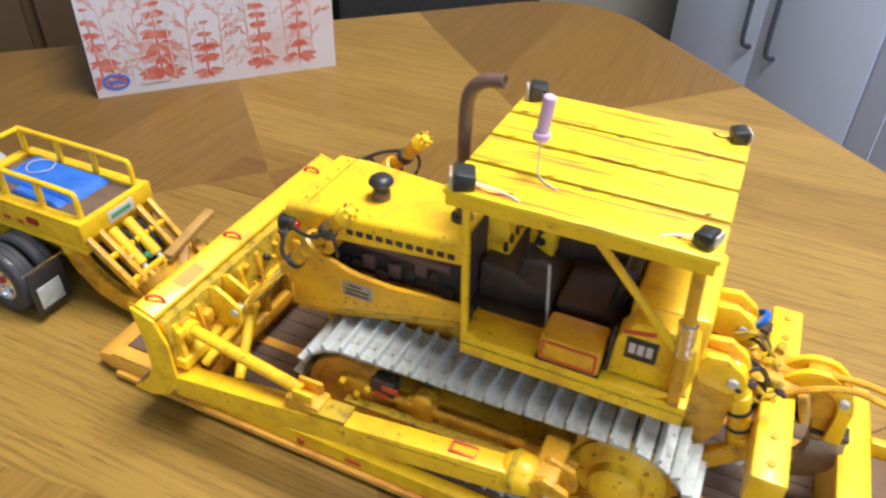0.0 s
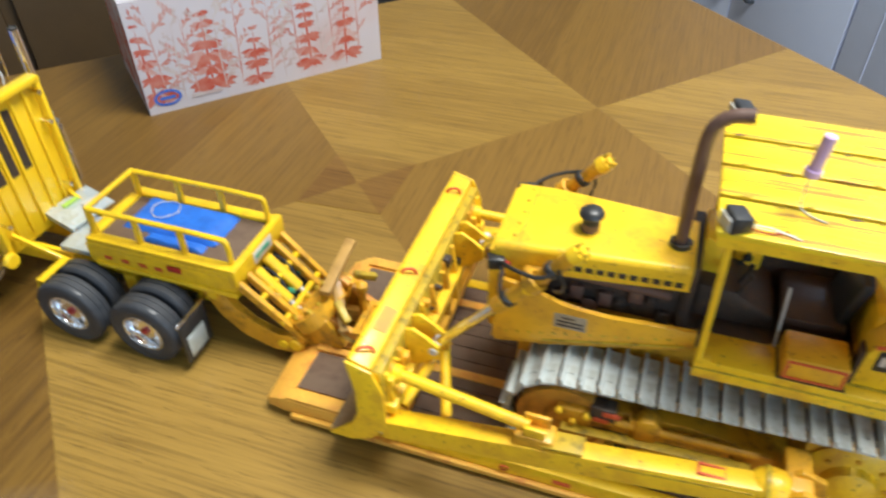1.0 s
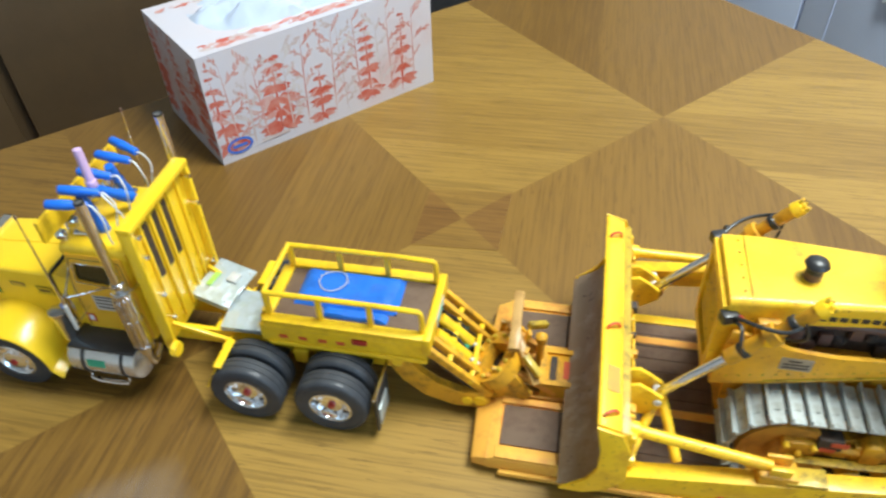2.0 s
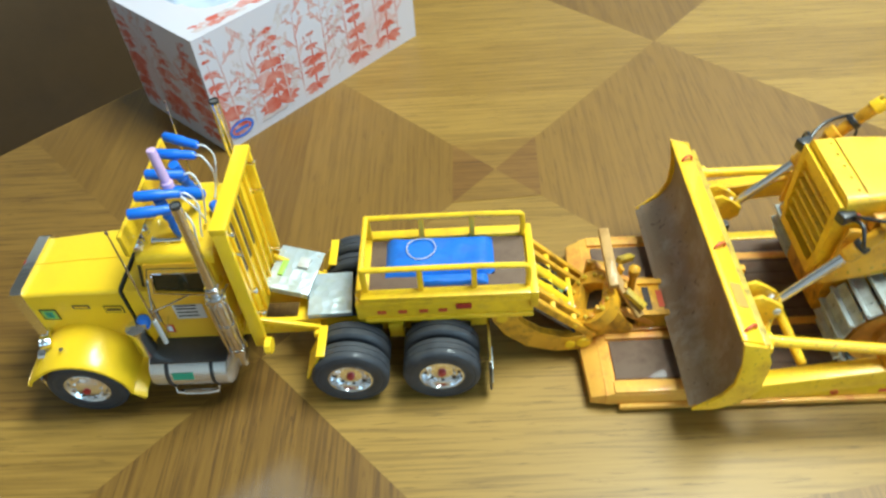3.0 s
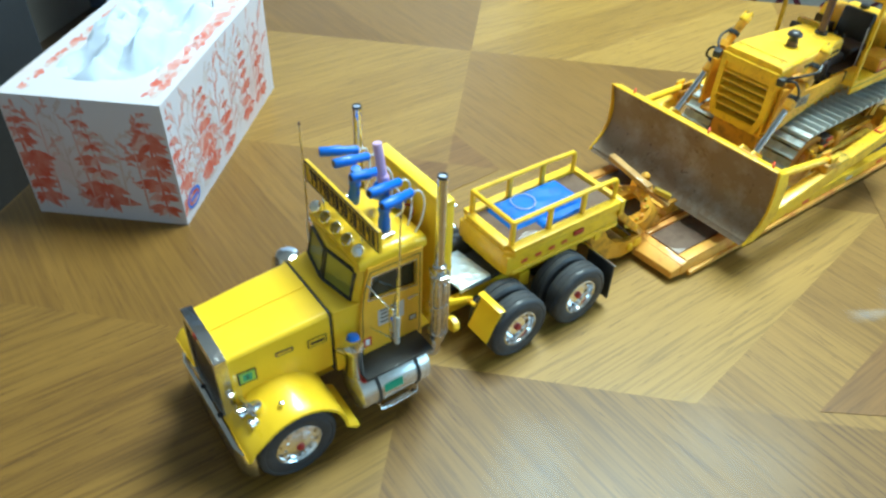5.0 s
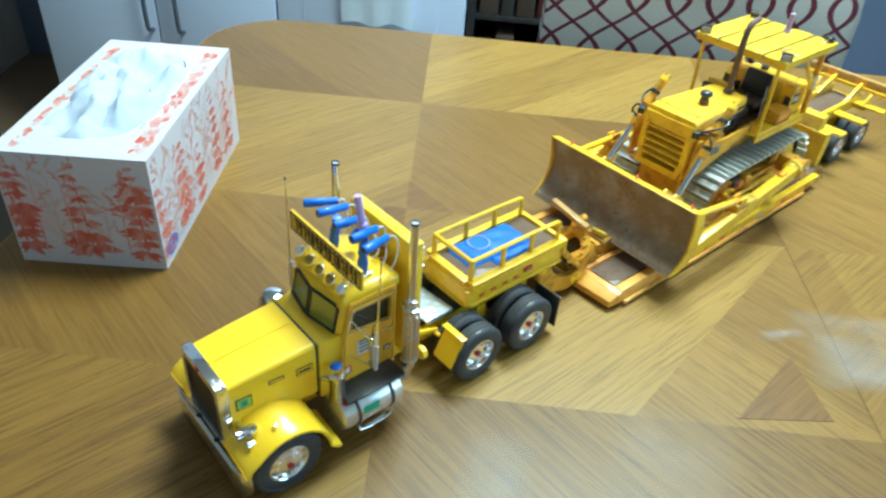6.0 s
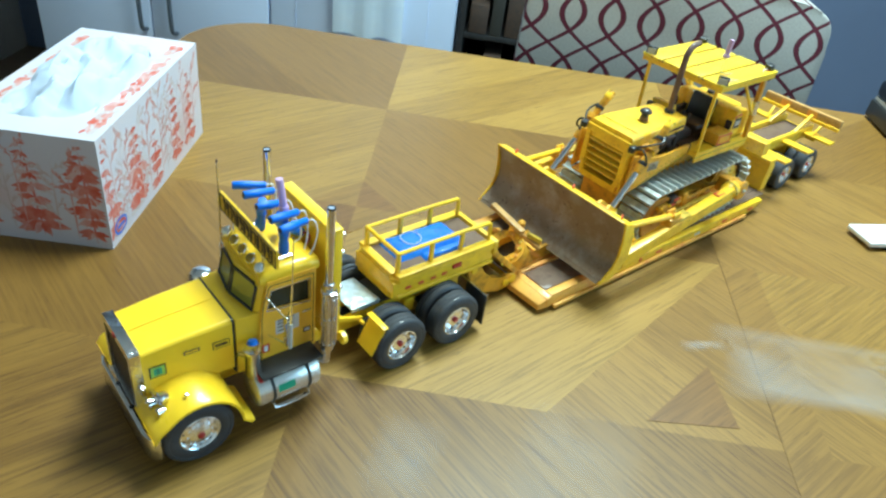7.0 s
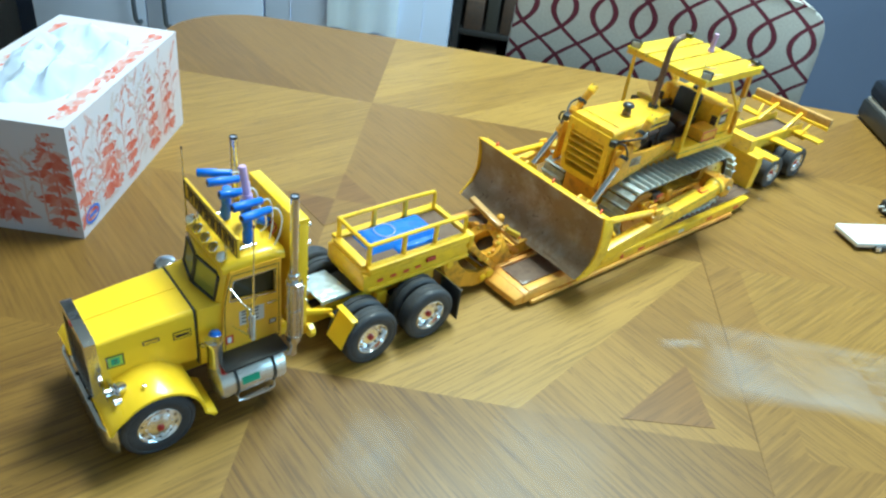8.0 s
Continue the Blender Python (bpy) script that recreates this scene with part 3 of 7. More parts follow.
for a in (-0.2, 0.2):
    for c in (-0.25, 0.03):
        room_part("leg", bar((a, c, 0.36), (a * 1.06, c * 1.08, 0.0), 0.04, 0.04, 0.005), "chairwood", chair)
    room_part("back_post", box(a - 0.018, a + 0.018, 0.005, 0.045, 0.36, 0.55, 0.004), "chairwood", chair)


# ---- tissue box ----
def printed_card():
    m = principled("printed_card", (0.74, 0.74, 0.76), 0.5)
    b = m.node_tree.nodes["Principled BSDF"]
    n = node(m, "ShaderNodeTexNoise", Scale=9.0, Detail=4.0)
    link(m, coords(m), n.inputs["Vector"])
    link(m, ramp(m, n.outputs["Fac"], [(0.35, (0.57, 0.57, 0.66)), (0.58, (0.60, 0.55, 0.60)), (0.75, (0.60, 0.45, 0.46))]), b.inputs["Base Color"])
    return m


def print_ink(name, strong, weak, scale):
    m = principled(name, strong, 0.55)
    b = m.node_tree.nodes["Principled BSDF"]
    n = node(m, "ShaderNodeTexNoise", Scale=scale, Detail=4.0)
    link(m, coords(m), n.inputs["Vector"])
    link(m, ramp(m, n.outputs["Fac"], [(0.38, strong), (0.66, weak)]), b.inputs["Base Color"])
    return m


M["card"] = printed_card()
M["ink_a"] = print_ink("red_print", (0.50, 0.085, 0.055), (0.56, 0.22, 0.18), 90)
M["ink_b"] = print_ink("pale_red_print", (0.54, 0.22, 0.19), (0.60, 0.42, 0.41), 70)
M["ink_c"] = print_ink("faint_red_print", (0.52, 0.40, 0.40), (0.59, 0.54, 0.55), 70)
M["inkblue"] = principled("blue_print", (0.06, 0.16, 0.62), 0.5)
M["tissue"] = principled("white_tissue_paper", (0.50, 0.56, 0.70), 0.9)
M["tissue"].node_tree.nodes["Principled BSDF"].inputs["Subsurface Weight"].default_value = 0.2
M["tissue"].node_tree.nodes["Principled BSDF"].inputs["Subsurface Radius"].default_value = (0.004, 0.004, 0.004)

tissue_box = new("tissue_box")
tissue_box.matrix_world = pose(-0.522, CY + 0.197, TZ, 0, 0, 48.1)
tagged(tissue_box, "white tissue box printed with red fern plants", "tissue box")
BL, BW, BH = 0.233, 0.120, 0.104
SL = (0.035, BL - 0.035, 0.028, BW - 0.028)
for nm, b in (("side_panel", (0, BL, 0, 0.0012, 0, BH - 0.0002)), ("side_panel", (0, BL, BW - 0.0012, BW, 0, BH - 0.0002)), ("end_panel", (0, 0.0012, 0.0012, BW - 0.0012, 0, BH - 0.0002)), ("end_panel", (BL - 0.0012, BL, 0.0012, BW - 0.0012, 0, BH - 0.0002)), ("bottom_panel", (0.0012, BL - 0.0012, 0.0012, BW - 0.0012, 0, 0.0012))):
    room_part(nm, box(*b, 0), "card", tissue_box)
LID = bmesh.new()
hole = []
for k in range(32):
    a = 6.283185 * k / 32
    ca, sa = math.cos(a), math.sin(a)
    hole.append((BL / 2 + 0.086 * abs(ca) ** 0.5 * (1 if ca > 0 else -1), BW / 2 + 0.037 * abs(sa) ** 0.6 * (1 if sa > 0 else -1)))
outer = []
for x, y in hole:
    dx, dy = x - BL / 2, y - BW / 2
    k = min((BL / 2) / max(abs(dx), 1e-6), (BW / 2) / max(abs(dy), 1e-6))
    outer.append((BL / 2 + dx * k, BW / 2 + dy * k))
vi = [LID.verts.new((x, y, BH)) for x, y in hole]
vo = [LID.verts.new((x, y, BH)) for x, y in outer]
vi2 = [LID.verts.new((x, y, BH - 0.001)) for x, y in hole]
for k in range(32):
    n = (k + 1) % 32
    LID.faces.new((vo[k], vo[n], vi[n], vi[k]))
    LID.faces.new((vi[k], vi[n], vi2[n], vi2[k]))
corners = [(0, 0), (BL, 0), (BL, BW), (0, BW)]
for cx, cy in corners:
    near = sorted(range(32), key=lambda k: (outer[k][0] - cx) ** 2 + (outer[k][1] - cy) ** 2)[:2]
    cv3 = LID.verts.new((cx, cy, BH))
    LID.faces.new((vo[near[0]], vo[near[1]], cv3))
room_part("top", LID, "card", tissue_box)

# printed plants: flat leaves of ink a hair above the card
FACES = {"front": (Matrix.Identity(4) @ pose(0, -0.00012, 0, 90, 0, 0), BL, BH),
         "end": (pose(-0.00012, BW, 0, 90, 0, -90), BW, BH),
         "end2": (pose(BL + 0.00012, 0, 0, 90, 0, 90), BW, BH),
         "top": (pose(0, 0, BH + 0.00012, 0, 0, 0), BL, BW)}


LEAVES = [0]


def leaf(bm, m, x, y, ang, L, w):
    LEAVES[0] += 1
    lift = LEAVES[0] % 45 * 2.5e-6
    pts = [(0, 0), (0.25 * L, 0.5 * w), (0.6 * L, 0.42 * w), (L, 0), (0.6 * L, -0.42 * w), (0.25 * L, -0.5 * w)]
    ca, sa = math.cos(ang), math.sin(ang)
    bm.faces.new([bm.verts.new(m @ Vector((x + px * ca - py * sa, y + px * sa + py * ca, lift))) for px, py in pts])


rp = random.Random(11)


def plant(bms, m, x, h, w, fw, fh, style):
    """A printed plant: style 0 a bold fir-like fern in tiers, 1 a pale branching stem, 2 a faint feathery stem."""
    def put(ink, px, py, ang, L, k):
        L = max(0.0025, min(L, 0.95 * min(abs((fw - px if math.cos(ang) > 0 else px) / (abs(math.cos(ang)) + 1e-3)), (fh - py if math.sin(ang) > 0 else py) / (abs(math.sin(ang)) + 1e-3))))
        leaf(ink, m, px, py, ang, L, L * k)
    lean = rp.uniform(-0.05, 0.05)
    y = rp.uniform(0.002, 0.008)
    if style == 0:
        leaf(bms[0], m, x, y, math.pi / 2 + lean, h - y, 0.0026)
        step = rp.uniform(0.011, 0.016)
        z = h
        n = 0
        while z > 0.012:
            reach = (0.006 + 0.014 * min(1.0, n / 5.0)) * rp.uniform(0.6, 1.35)
            for side in (-1, 1):
                for droop, k in ((0.05, 1.0), (0.35, 0.95), (0.7, 0.8), (1.05, 0.6)):
                    if rp.random() < 0.85:
                        a = -droop + rp.uniform(-0.12, 0.12)
                        put(bms[rp.choice((0, 0, 0, 1))], x - lean * z, z, a if side > 0 else math.pi - a, reach * k, rp.uniform(0.34, 0.48))
            z -= step * (0.75 if n < 3 else 1.0)
            n += 1
    else:
        ink = bms[style]
        leaf(ink, m, x, y, math.pi / 2 + lean, h - y, 0.0016)
        z = h * rp.uniform(0.12, 0.3)
        while z < h * 0.98:
            side = rp.choice((-1, 1))
            up = rp.uniform(0.5, 1.1)
            L = w * rp.uniform(0.5, 1.0)
            a = up if side > 0 else math.pi - up
            put(ink, x - lean * z, z, a, L, 0.10)
            for k in range(4):
                f = 0.3 + 0.2 * k
                px, py = x - lean * z + L * f * math.cos(a), z + L * f * math.sin(a)
                if 0.004 < px < fw - 0.004 and py < fh - 0.004:
                    put(ink, px, py, a + rp.choice((-0.7, 0.7)), L * 0.32, 0.42)
            z += rp.uniform(0.006, 0.012)


for key, (m, fw, fh) in FACES.items():
    bms = [bmesh.new(), bmesh.new(), bmesh.new()]
    if key == "top":
        for k in range(1100):
            x, y = rp.uniform(0.006, fw - 0.026), rp.uniform(0.006, fh - 0.012)
            if -0.104 < x + 0.009 - BL / 2 < 0.1 and abs(y - BW / 2) < 0.043:
                continue
            L = rp.uniform(0.004, 0.011)
            style = rp.choice((0, 1, 1, 2))
            for d in range(rp.choice((1, 2, 3))):
                leaf(bms[style], m, min(x + d * 0.003, fw - L - 0.004), min(max(y, 0.008), fh - 0.009), rp.uniform(-0.35, 0.35), L, L * rp.uniform(0.35, 0.7))
    else:
        x = 0.009
        k = 0
        while x < fw - 0.008:
            st = (0, 1, 2, 1, 0, 2, 1)[k % 7]
            plant(bms, m, x, rp.uniform(0.082, 0.101) if st else rp.choice((0.062, 0.085, 0.1)) * rp.uniform(0.92, 1.0), rp.uniform(0.016, 0.026), fw, fh, st)
            x += rp.uniform(0.0105, 0.016)
            k += 1
    for nm, b, mat in zip(("red_print", "pale_print", "grey_print"), bms, ("ink_a", "ink_b", "ink_c")):
        room_part(nm, b, mat, tissue_box, "printed fern plants")["kind"] = "stuff"
# blue oval mark on the front's lower corner
OV = bmesh.new()
mo = FACES["front"][0]
ro = [OV.verts.new(mo @ Vector((0.019 + 0.0125 * math.cos(6.283185 * k / 28), 0.014 + 0.0078 * math.sin(6.283185 * k / 28), 0.0004))) for k in range(28)]
ri = [OV.verts.new(mo @ Vector((0.019 + 0.0098 * math.cos(6.283185 * k / 28), 0.014 + 0.0054 * math.sin(6.283185 * k / 28), 0.0004))) for k in range(28)]
for k in range(28):
    OV.faces.new((ro[k], ro[(k + 1) % 28], ri[(k + 1) % 28], ri[k]))
room_part("blue_mark", OV, "inkblue", tissue_box, "blue oval mark")
OV = bmesh.new()
for x0, x1, y0, y1 in ((0.012, 0.026, 0.0125, 0.0155),):
    OV.faces.new([OV.verts.new(mo @ Vector((x, y, 0.0005))) for x, y in ((x0, y0), (x1, y0), (x1, y1), (x0, y1))])
room_part("blue_bar", OV, "inkblue", tissue_box)
OV = bmesh.new()
OV.faces.new([OV.verts.new(mo @ Vector((x, y, 0.0005))) for x, y in ((0.04, 0.0085), (0.068, 0.0085), (0.068, 0.0115), (0.04, 0.0115))])
room_part("small_print_bar", OV, "ink_c", tissue_box)

# crumpled tissue rising from the slot
TS = bmesh.new()
NX, NY = 44, 26
noise.seed_set(3)
grid = []
for j in range(NY + 1):
    row = []
    for i in range(NX + 1):
        s, t = i / NX * 2 - 1, j / NY * 2 - 1
        e = max(0.0, 1 - s * s) ** 0.5 * max(0.0, 1 - t * t) ** 0.35
        nz = noise.noise(Vector((s * 2.6, t * 2.1, 0.3))) * 0.6 + 0.25 * noise.noise(Vector((s * 5, t * 4, 2.0))) + 0.12 * noise.noise(Vector((s * 11, t * 9, 5.0)))
        z = BH - 0.004 + 0.012 * e + 0.034 * nz * e
        row.append(TS.verts.new((BL / 2 + 0.093 * s, BW / 2 + 0.042 * t, z)))
    grid.append(row)
for j in range(NY):
    for i in range(NX):
        TS.faces.new((grid[j][i], grid[j][i + 1], grid[j + 1][i + 1], grid[j + 1][i]))
room_part("tissue", TS, "tissue", tissue_box, "crumpled white tissue paper")


# ---- more shaping helpers ----
def loft(rings, bevel=0.0, bm=None, closed=True, seg=2):
    """A skin over rings of points with the same count, capped at both ends."""
    b = bmesh.new()
    vr = [[b.verts.new(p) for p in r] for r in rings]
    for A, B in zip(vr, vr[1:]):
        for k in range(len(A)):
            n = (k + 1) % len(A)
            b.faces.new((A[k], B[k], B[n], A[n]))
    b.faces.new(vr[0][::-1])
    b.faces.new(vr[-1])
    if bevel:
        bmesh.ops.recalc_face_normals(b, faces=b.faces)
        bmesh.ops.bevel(b, geom=list(b.edges), offset=bevel, segments=seg, affect="EDGES", profile=0.5, clamp_overlap=True)
    return merge(bm, b)


def ring(outer, inner, axis, a0, a1, bm=None):
    """A plate with an opening: outer and inner outlines with the same count of points."""
    b = bmesh.new()

    def at(p, a):
        return {"y": (p[0], a, p[1]), "x": (a, p[0], p[1]), "z": (p[0], p[1], a)}[axis]
    loops = [[b.verts.new(at(p, a)) for p in pts] for pts, a in ((outer, a0), (inner, a0), (inner, a1), (outer, a1))]
    n = len(outer)
    for A, B in zip(loops, loops[1:] + loops[:1]):
        for k in range(n):
            j = (k + 1) % n
            b.faces.new((A[k], A[j], B[j], B[k]))
    return merge(bm, b)


def rect(x0, x1, z0, z1):
    return [(x0, z0), (x1, z0), (x1, z1), (x0, z1)]


def section(x, y0, y1, z0, z1, r=3.0):
    """A cross-section whose two upper corners are rounded."""
    pts = [(x, y0, z0), (x, y1, z0)]
    for k in range(5):
        a = radians(90 * k / 4)
        pts.append((x, y1 - r + r * math.cos(a), z1 - r + r * math.sin(a)))
    for k in range(5):
        a = radians(90 + 90 * k / 4)
        pts.append((x, y0 + r + r * math.cos(a), z1 - r + r * math.sin(a)))
    return pts


def wheel(parent, x, y, z, s, R, w, kind):
    """A tyre with its rim; y is the outer face, s the side it looks to (-1 or 1)."""
    o, ax, rin = (x, y - s * w, z), (0, s, 0), R * 0.57
    prof = [(rin, 0.8), (R - 3, 0), (R - 1.2, 0.5), (R, 2.0)]
    for g in (0.35, 0.65):
        prof += [(R, w * g - 0.3), (R - 0.3, w * g - 0.2), (R - 0.3, w * g + 0.2), (R, w * g + 0.3)]
    prof += [(R, w - 2.0), (R - 0.6, w - 0.9), (R - 1.4, w - 0.35), (R - 3.0, w), (R - 3.4, w - 0.3), (R - 3.9, w), (rin + 1.6, w - 0.1), (rin + 0.9, w - 0.5), (rin, w - 1.0)]
    wh = part("wheel", lathe(prof, o, ax, 40), "tyre", parent, "black rubber tyre")
    if kind == "front":
        rim = [(rin + 0.2, w - 2), (rin + 0.1, w - 0.5), (rin - 0.6, w - 0.2), (rin - 1.2, w - 0.7), (rin - 1.9, w - 2.0), (rin * 0.62, w - 1.2), (rin * 0.45, w + 0.4), (0, w + 0.6)]
        hub = [(2.3, w + 0.3), (2.2, w + 1.6), (1.5, w + 2.2), (0, w + 2.3)]
        lug, lr = w - 1.1, rin * 0.60
    else:
        rim = [(rin + 0.2, w - 2), (rin + 0.1, w - 0.4), (rin - 0.7, w - 0.2), (rin - 1.3, w - 1.4), (rin - 1.9, w - 5.5), (rin * 0.6, w - 6.0), (rin * 0.5, w - 3.4), (0, w - 3.2)]
        hub = [(2.5, w - 5), (2.4, w - 2.0), (1.7, w - 1.3), (0, w - 1.2)]
        lug, lr = w - 6.0, rin * 0.68
    part("rim", lathe(rim, o, ax, 32), "rim_chrome", wh, "polished chrome rim")
    part("hub", lathe(hub, o, ax, 16), "red", wh, "dark red hub cap")
    holes = bmesh.new()
    for k in range(10):
        a = 6.283185 * (k + 0.5) / 10
        hp = Vector(o) + Vector((rin * 0.80 * math.cos(a), s * (lug + (-0.9 if kind == "front" else 0.6)), rin * 0.80 * math.sin(a)))
        rod(hp - Vector((0, s * 0.6, 0)), hp + Vector((0, s * 0.4, 0)), 0.95, 8, holes)
    part("rim_holes", holes, "engine", wh)["kind"] = "stuff"
    nuts = bmesh.new()
    for k in range(10):
        a = 6.283185 * k / 10
        p = Vector(o) + Vector((lr * math.cos(a), s * (lug - 0.3), lr * math.sin(a)))
        rod(p, p + Vector((0, s * 1.3, 0)), 0.75, 6, nuts)
    part("lug_nuts", nuts, "chrome", wh)["kind"] = "stuff"
    return wh


# ---- the model lorry ----
TY = -2.0
truck = thing("model_truck", -450, TY, 0, "yellow scale-model heavy haulage tractor truck standing on the table", "model truck")
for s in (-1, 1):
    part("frame_rail", box(-566, -312, TY + s * 12 - 1.5, TY + s * 12 + 1.5, 24, 36, 0.4), "truck_yellow", truck)
for x in (-560, -470, -425, -367, -316):
    part("cross_member", box(x - 3, x + 3, TY - 10.4, TY + 10.4, 26, 34, 0.3), "truck_yellow", truck)
part("front_axle", rod((-550, TY - 40, 22), (-550, TY + 40, 22), 3), "black", truck)
for x in (-394, -341):
    part("rear_axle", rod((x, TY - 34, 22), (x, TY + 34, 22), 4), "black", truck)
    part("differential", lathe([(0, -9), (6, -7), (9, 0), (6, 7), (0, 9)], (x, TY, 24), (1, 0, 0), 18), "black", truck)
    for s in (-1, 1):
        part("leaf_spring", box(x - 18, x + 18, TY + s * 17 - 2, TY + s * 17 + 2, 28, 31, 0.5), "black", truck)
for s in (-1, 1):
    wheel(truck, -549, TY + s * 49, 23, s, 23, 13, "front")
    for x in (-394, -341):
        wheel(truck, x, TY + s * 49, 22.5, s, 22.5, 13, "rear")
        prof = [(12, 0.8), (19.5, 0), (21.3, 0.5), (22.5, 2.0), (22.5, 5.8), (21.8, 6.0), (21.8, 6.6), (22.5, 6.8), (22.5, 10.2), (21.3, 11.7), (19.5, 12.2), (12, 11.5)]
        part("inner_wheel", lathe(prof, (x, TY + s * 21.5, 22.5), (0, s, 0), 36), "tyre", truck, "black rubber inner tyre of the pair")
# bonnet
part("hood", loft([section(-571, TY - 23.5, TY + 22.5, 44, 80, 2.6), section(-545, TY - 24.5, TY + 24, 44, 82, 2.8), section(-514.5, TY - 26, TY + 25.8, 44, 83.5, 3.2)], 0), "truck_yellow", truck, "glossy yellow bonnet")
part("hood_hinge", pipe([(-571, TY, 80.3), (-545, TY, 82.3), (-515, TY, 83.8)], 0.28, 6), "truck_yellow", truck)
part("hood_seam", loft([section(-514.4, TY - 26.4, TY + 26.2, 40, 83.9, 3.2), section(-513.4, TY - 26.4, TY + 26.2, 40, 83.9, 3.2)]), "black", truck, "dark rubber seam")
# radiator
part("grille_shell", ring([(TY - 24, 33), (TY + 23, 33), (TY + 23, 81), (TY + 20.5, 82.5), (TY - 21.5, 82.5), (TY - 24, 81)], [(TY - 20, 36), (TY + 19.5, 36), (TY + 19.5, 76), (TY + 18, 77), (TY - 18.5, 77), (TY - 20, 76)], "x", -577, -570.6), "chrome", truck, "chrome radiator shell")
part("radiator", box(-573, -571.2, TY - 19.9, TY + 19.4, 36, 77, 0), "black", truck)
for k in range(9):
    y = TY - 18 + 4.45 * k
    part("grille_bar", box(-575.6, -574.6, y - 0.4, y + 0.4, 36, 76.8, 0.15), "grille_steel", truck)
part("badge", lathe([(0, 0), (2.2, 0), (1.6, 0.8), (0, 1)], (-577, TY, 81), (-1, 0, 0), 14), "red", truck)
bump_pts = [(-573.5, TY - 46), (-578, TY - 43), (-580, TY - 36), (-580, TY + 36), (-578, TY + 43), (-573.5, TY + 46), (-572, TY + 46), (-576, TY + 42), (-578, TY + 35), (-578, TY - 35), (-576, TY - 42), (-572, TY - 46)]
part("bumper", prism(bump_pts, "z", 11, 30, 0.4), "chrome", truck, "chrome front bumper")
for s in (-1, 1):
    part("bumper_bracket", box(-579, -566, TY + s * 12 - 2, TY + s * 12 + 2, 17, 30, 0.3), "black", truck)
    part("headlamp", lathe([(0, -5), (3.6, -4), (4.3, 0), (4.5, 1), (4.0, 1.4), (3.6, 0.6), (0, 1.3)], (-571, TY + s * 30, 46), (-1, 0, 0), 20), "chrome", truck)
    part("headlamp", lathe([(0, -4), (2.6, -3.4), (3.0, 0), (3.2, 0.8), (2.8, 1.2), (2.4, 0.5), (0, 1.0)], (-569, TY + s * 39.5, 46), (-1, 0, 0), 20), "chrome", truck)
    part("lamp_pod", lathe([(0, -5), (2.6, -4.4), (3.6, -2.4), (3.9, 0), (4.2, 0.8), (3.8, 1.5), (3.3, 0.7), (0, 0.4)], (-566, TY + s * 36, 53), (-1, s * 0.25, 0.05), 20), "chrome", truck, "chrome headlamp pod")
    part("pod_arm", bar((-568, TY + s * 22, 50), (-566, TY + s * 35, 51), 2.2, 2.6), "chrome", truck)
    part("headlamp_bar", bar((-569, TY + s * 20, 43), (-569, TY + s * 44, 43), 3, 2), "chrome", truck)
    part("turn_signal", lathe([(0, 0), (1.6, 0), (1.2, 2.0), (0, 2.4)], (-553, TY + s * 42, 53), (0, s * 0.3, 1), 12), "chrome", truck)
    # wing over the front wheel
    outer, inner = [], []
    for k in range(15):
        a = radians(168 - 12 * k)
        rr = 28.5 + (3.0 if k < 3 else 0)
        outer.append((-549 + rr * math.cos(a), max(20, 23 + 28.5 * math.sin(a))))
        inner.append((-549 + (rr - 1.6) * math.cos(a), max(20, 23 + 26.9 * math.sin(a))))
    outer.append((-514, 19))
    inner.append((-516, 17.6))
    outer[0] = (-578, 35)
    inner[0] = (-576.5, 34)
    skin = loft([[(p[0], TY + s * 52, p[1] - 1.0) for p in outer + inner[::-1]], [(p[0], TY + s * 49, p[1] + 0.8) for p in outer + inner[::-1]], [(p[0], TY + s * 34, p[1] + 2.2) for p in outer + inner[::-1]], [(p[0], TY + s * 21, p[1] + 3.2) for p in outer + inner[::-1]]])
    part("fender", skin, "truck_yellow", truck, "rounded yellow front wing")
# cab
cab = part("cab", loft([[(-512.5, TY - 27, 38), (-512.5, TY + 27, 38), (-512.5, TY + 25.4, 82.6), (-512.5, TY - 25.8, 82.6)],
                        [(-496, TY - 28, 38), (-496, TY + 28, 38), (-496, TY + 27.8, 83.6), (-496, TY - 27.8, 83.6)],
                        [(-457, TY - 28, 38), (-457, TY + 28, 38), (-457, TY + 27.8, 83.6), (-457, TY - 27.8, 83.6)]], 0.6), "truck_yellow", truck, "yellow cab body")


def cab_plan(z, lean):
    return [(-457, TY - 27.6, z), (-497 + lean, TY - 27.2, z), (-500 + lean, TY - 24, z), (-504.5 + lean, TY, z), (-500 + lean, TY + 24, z), (-497 + lean, TY + 27.2, z), (-457, TY + 27.6, z)]


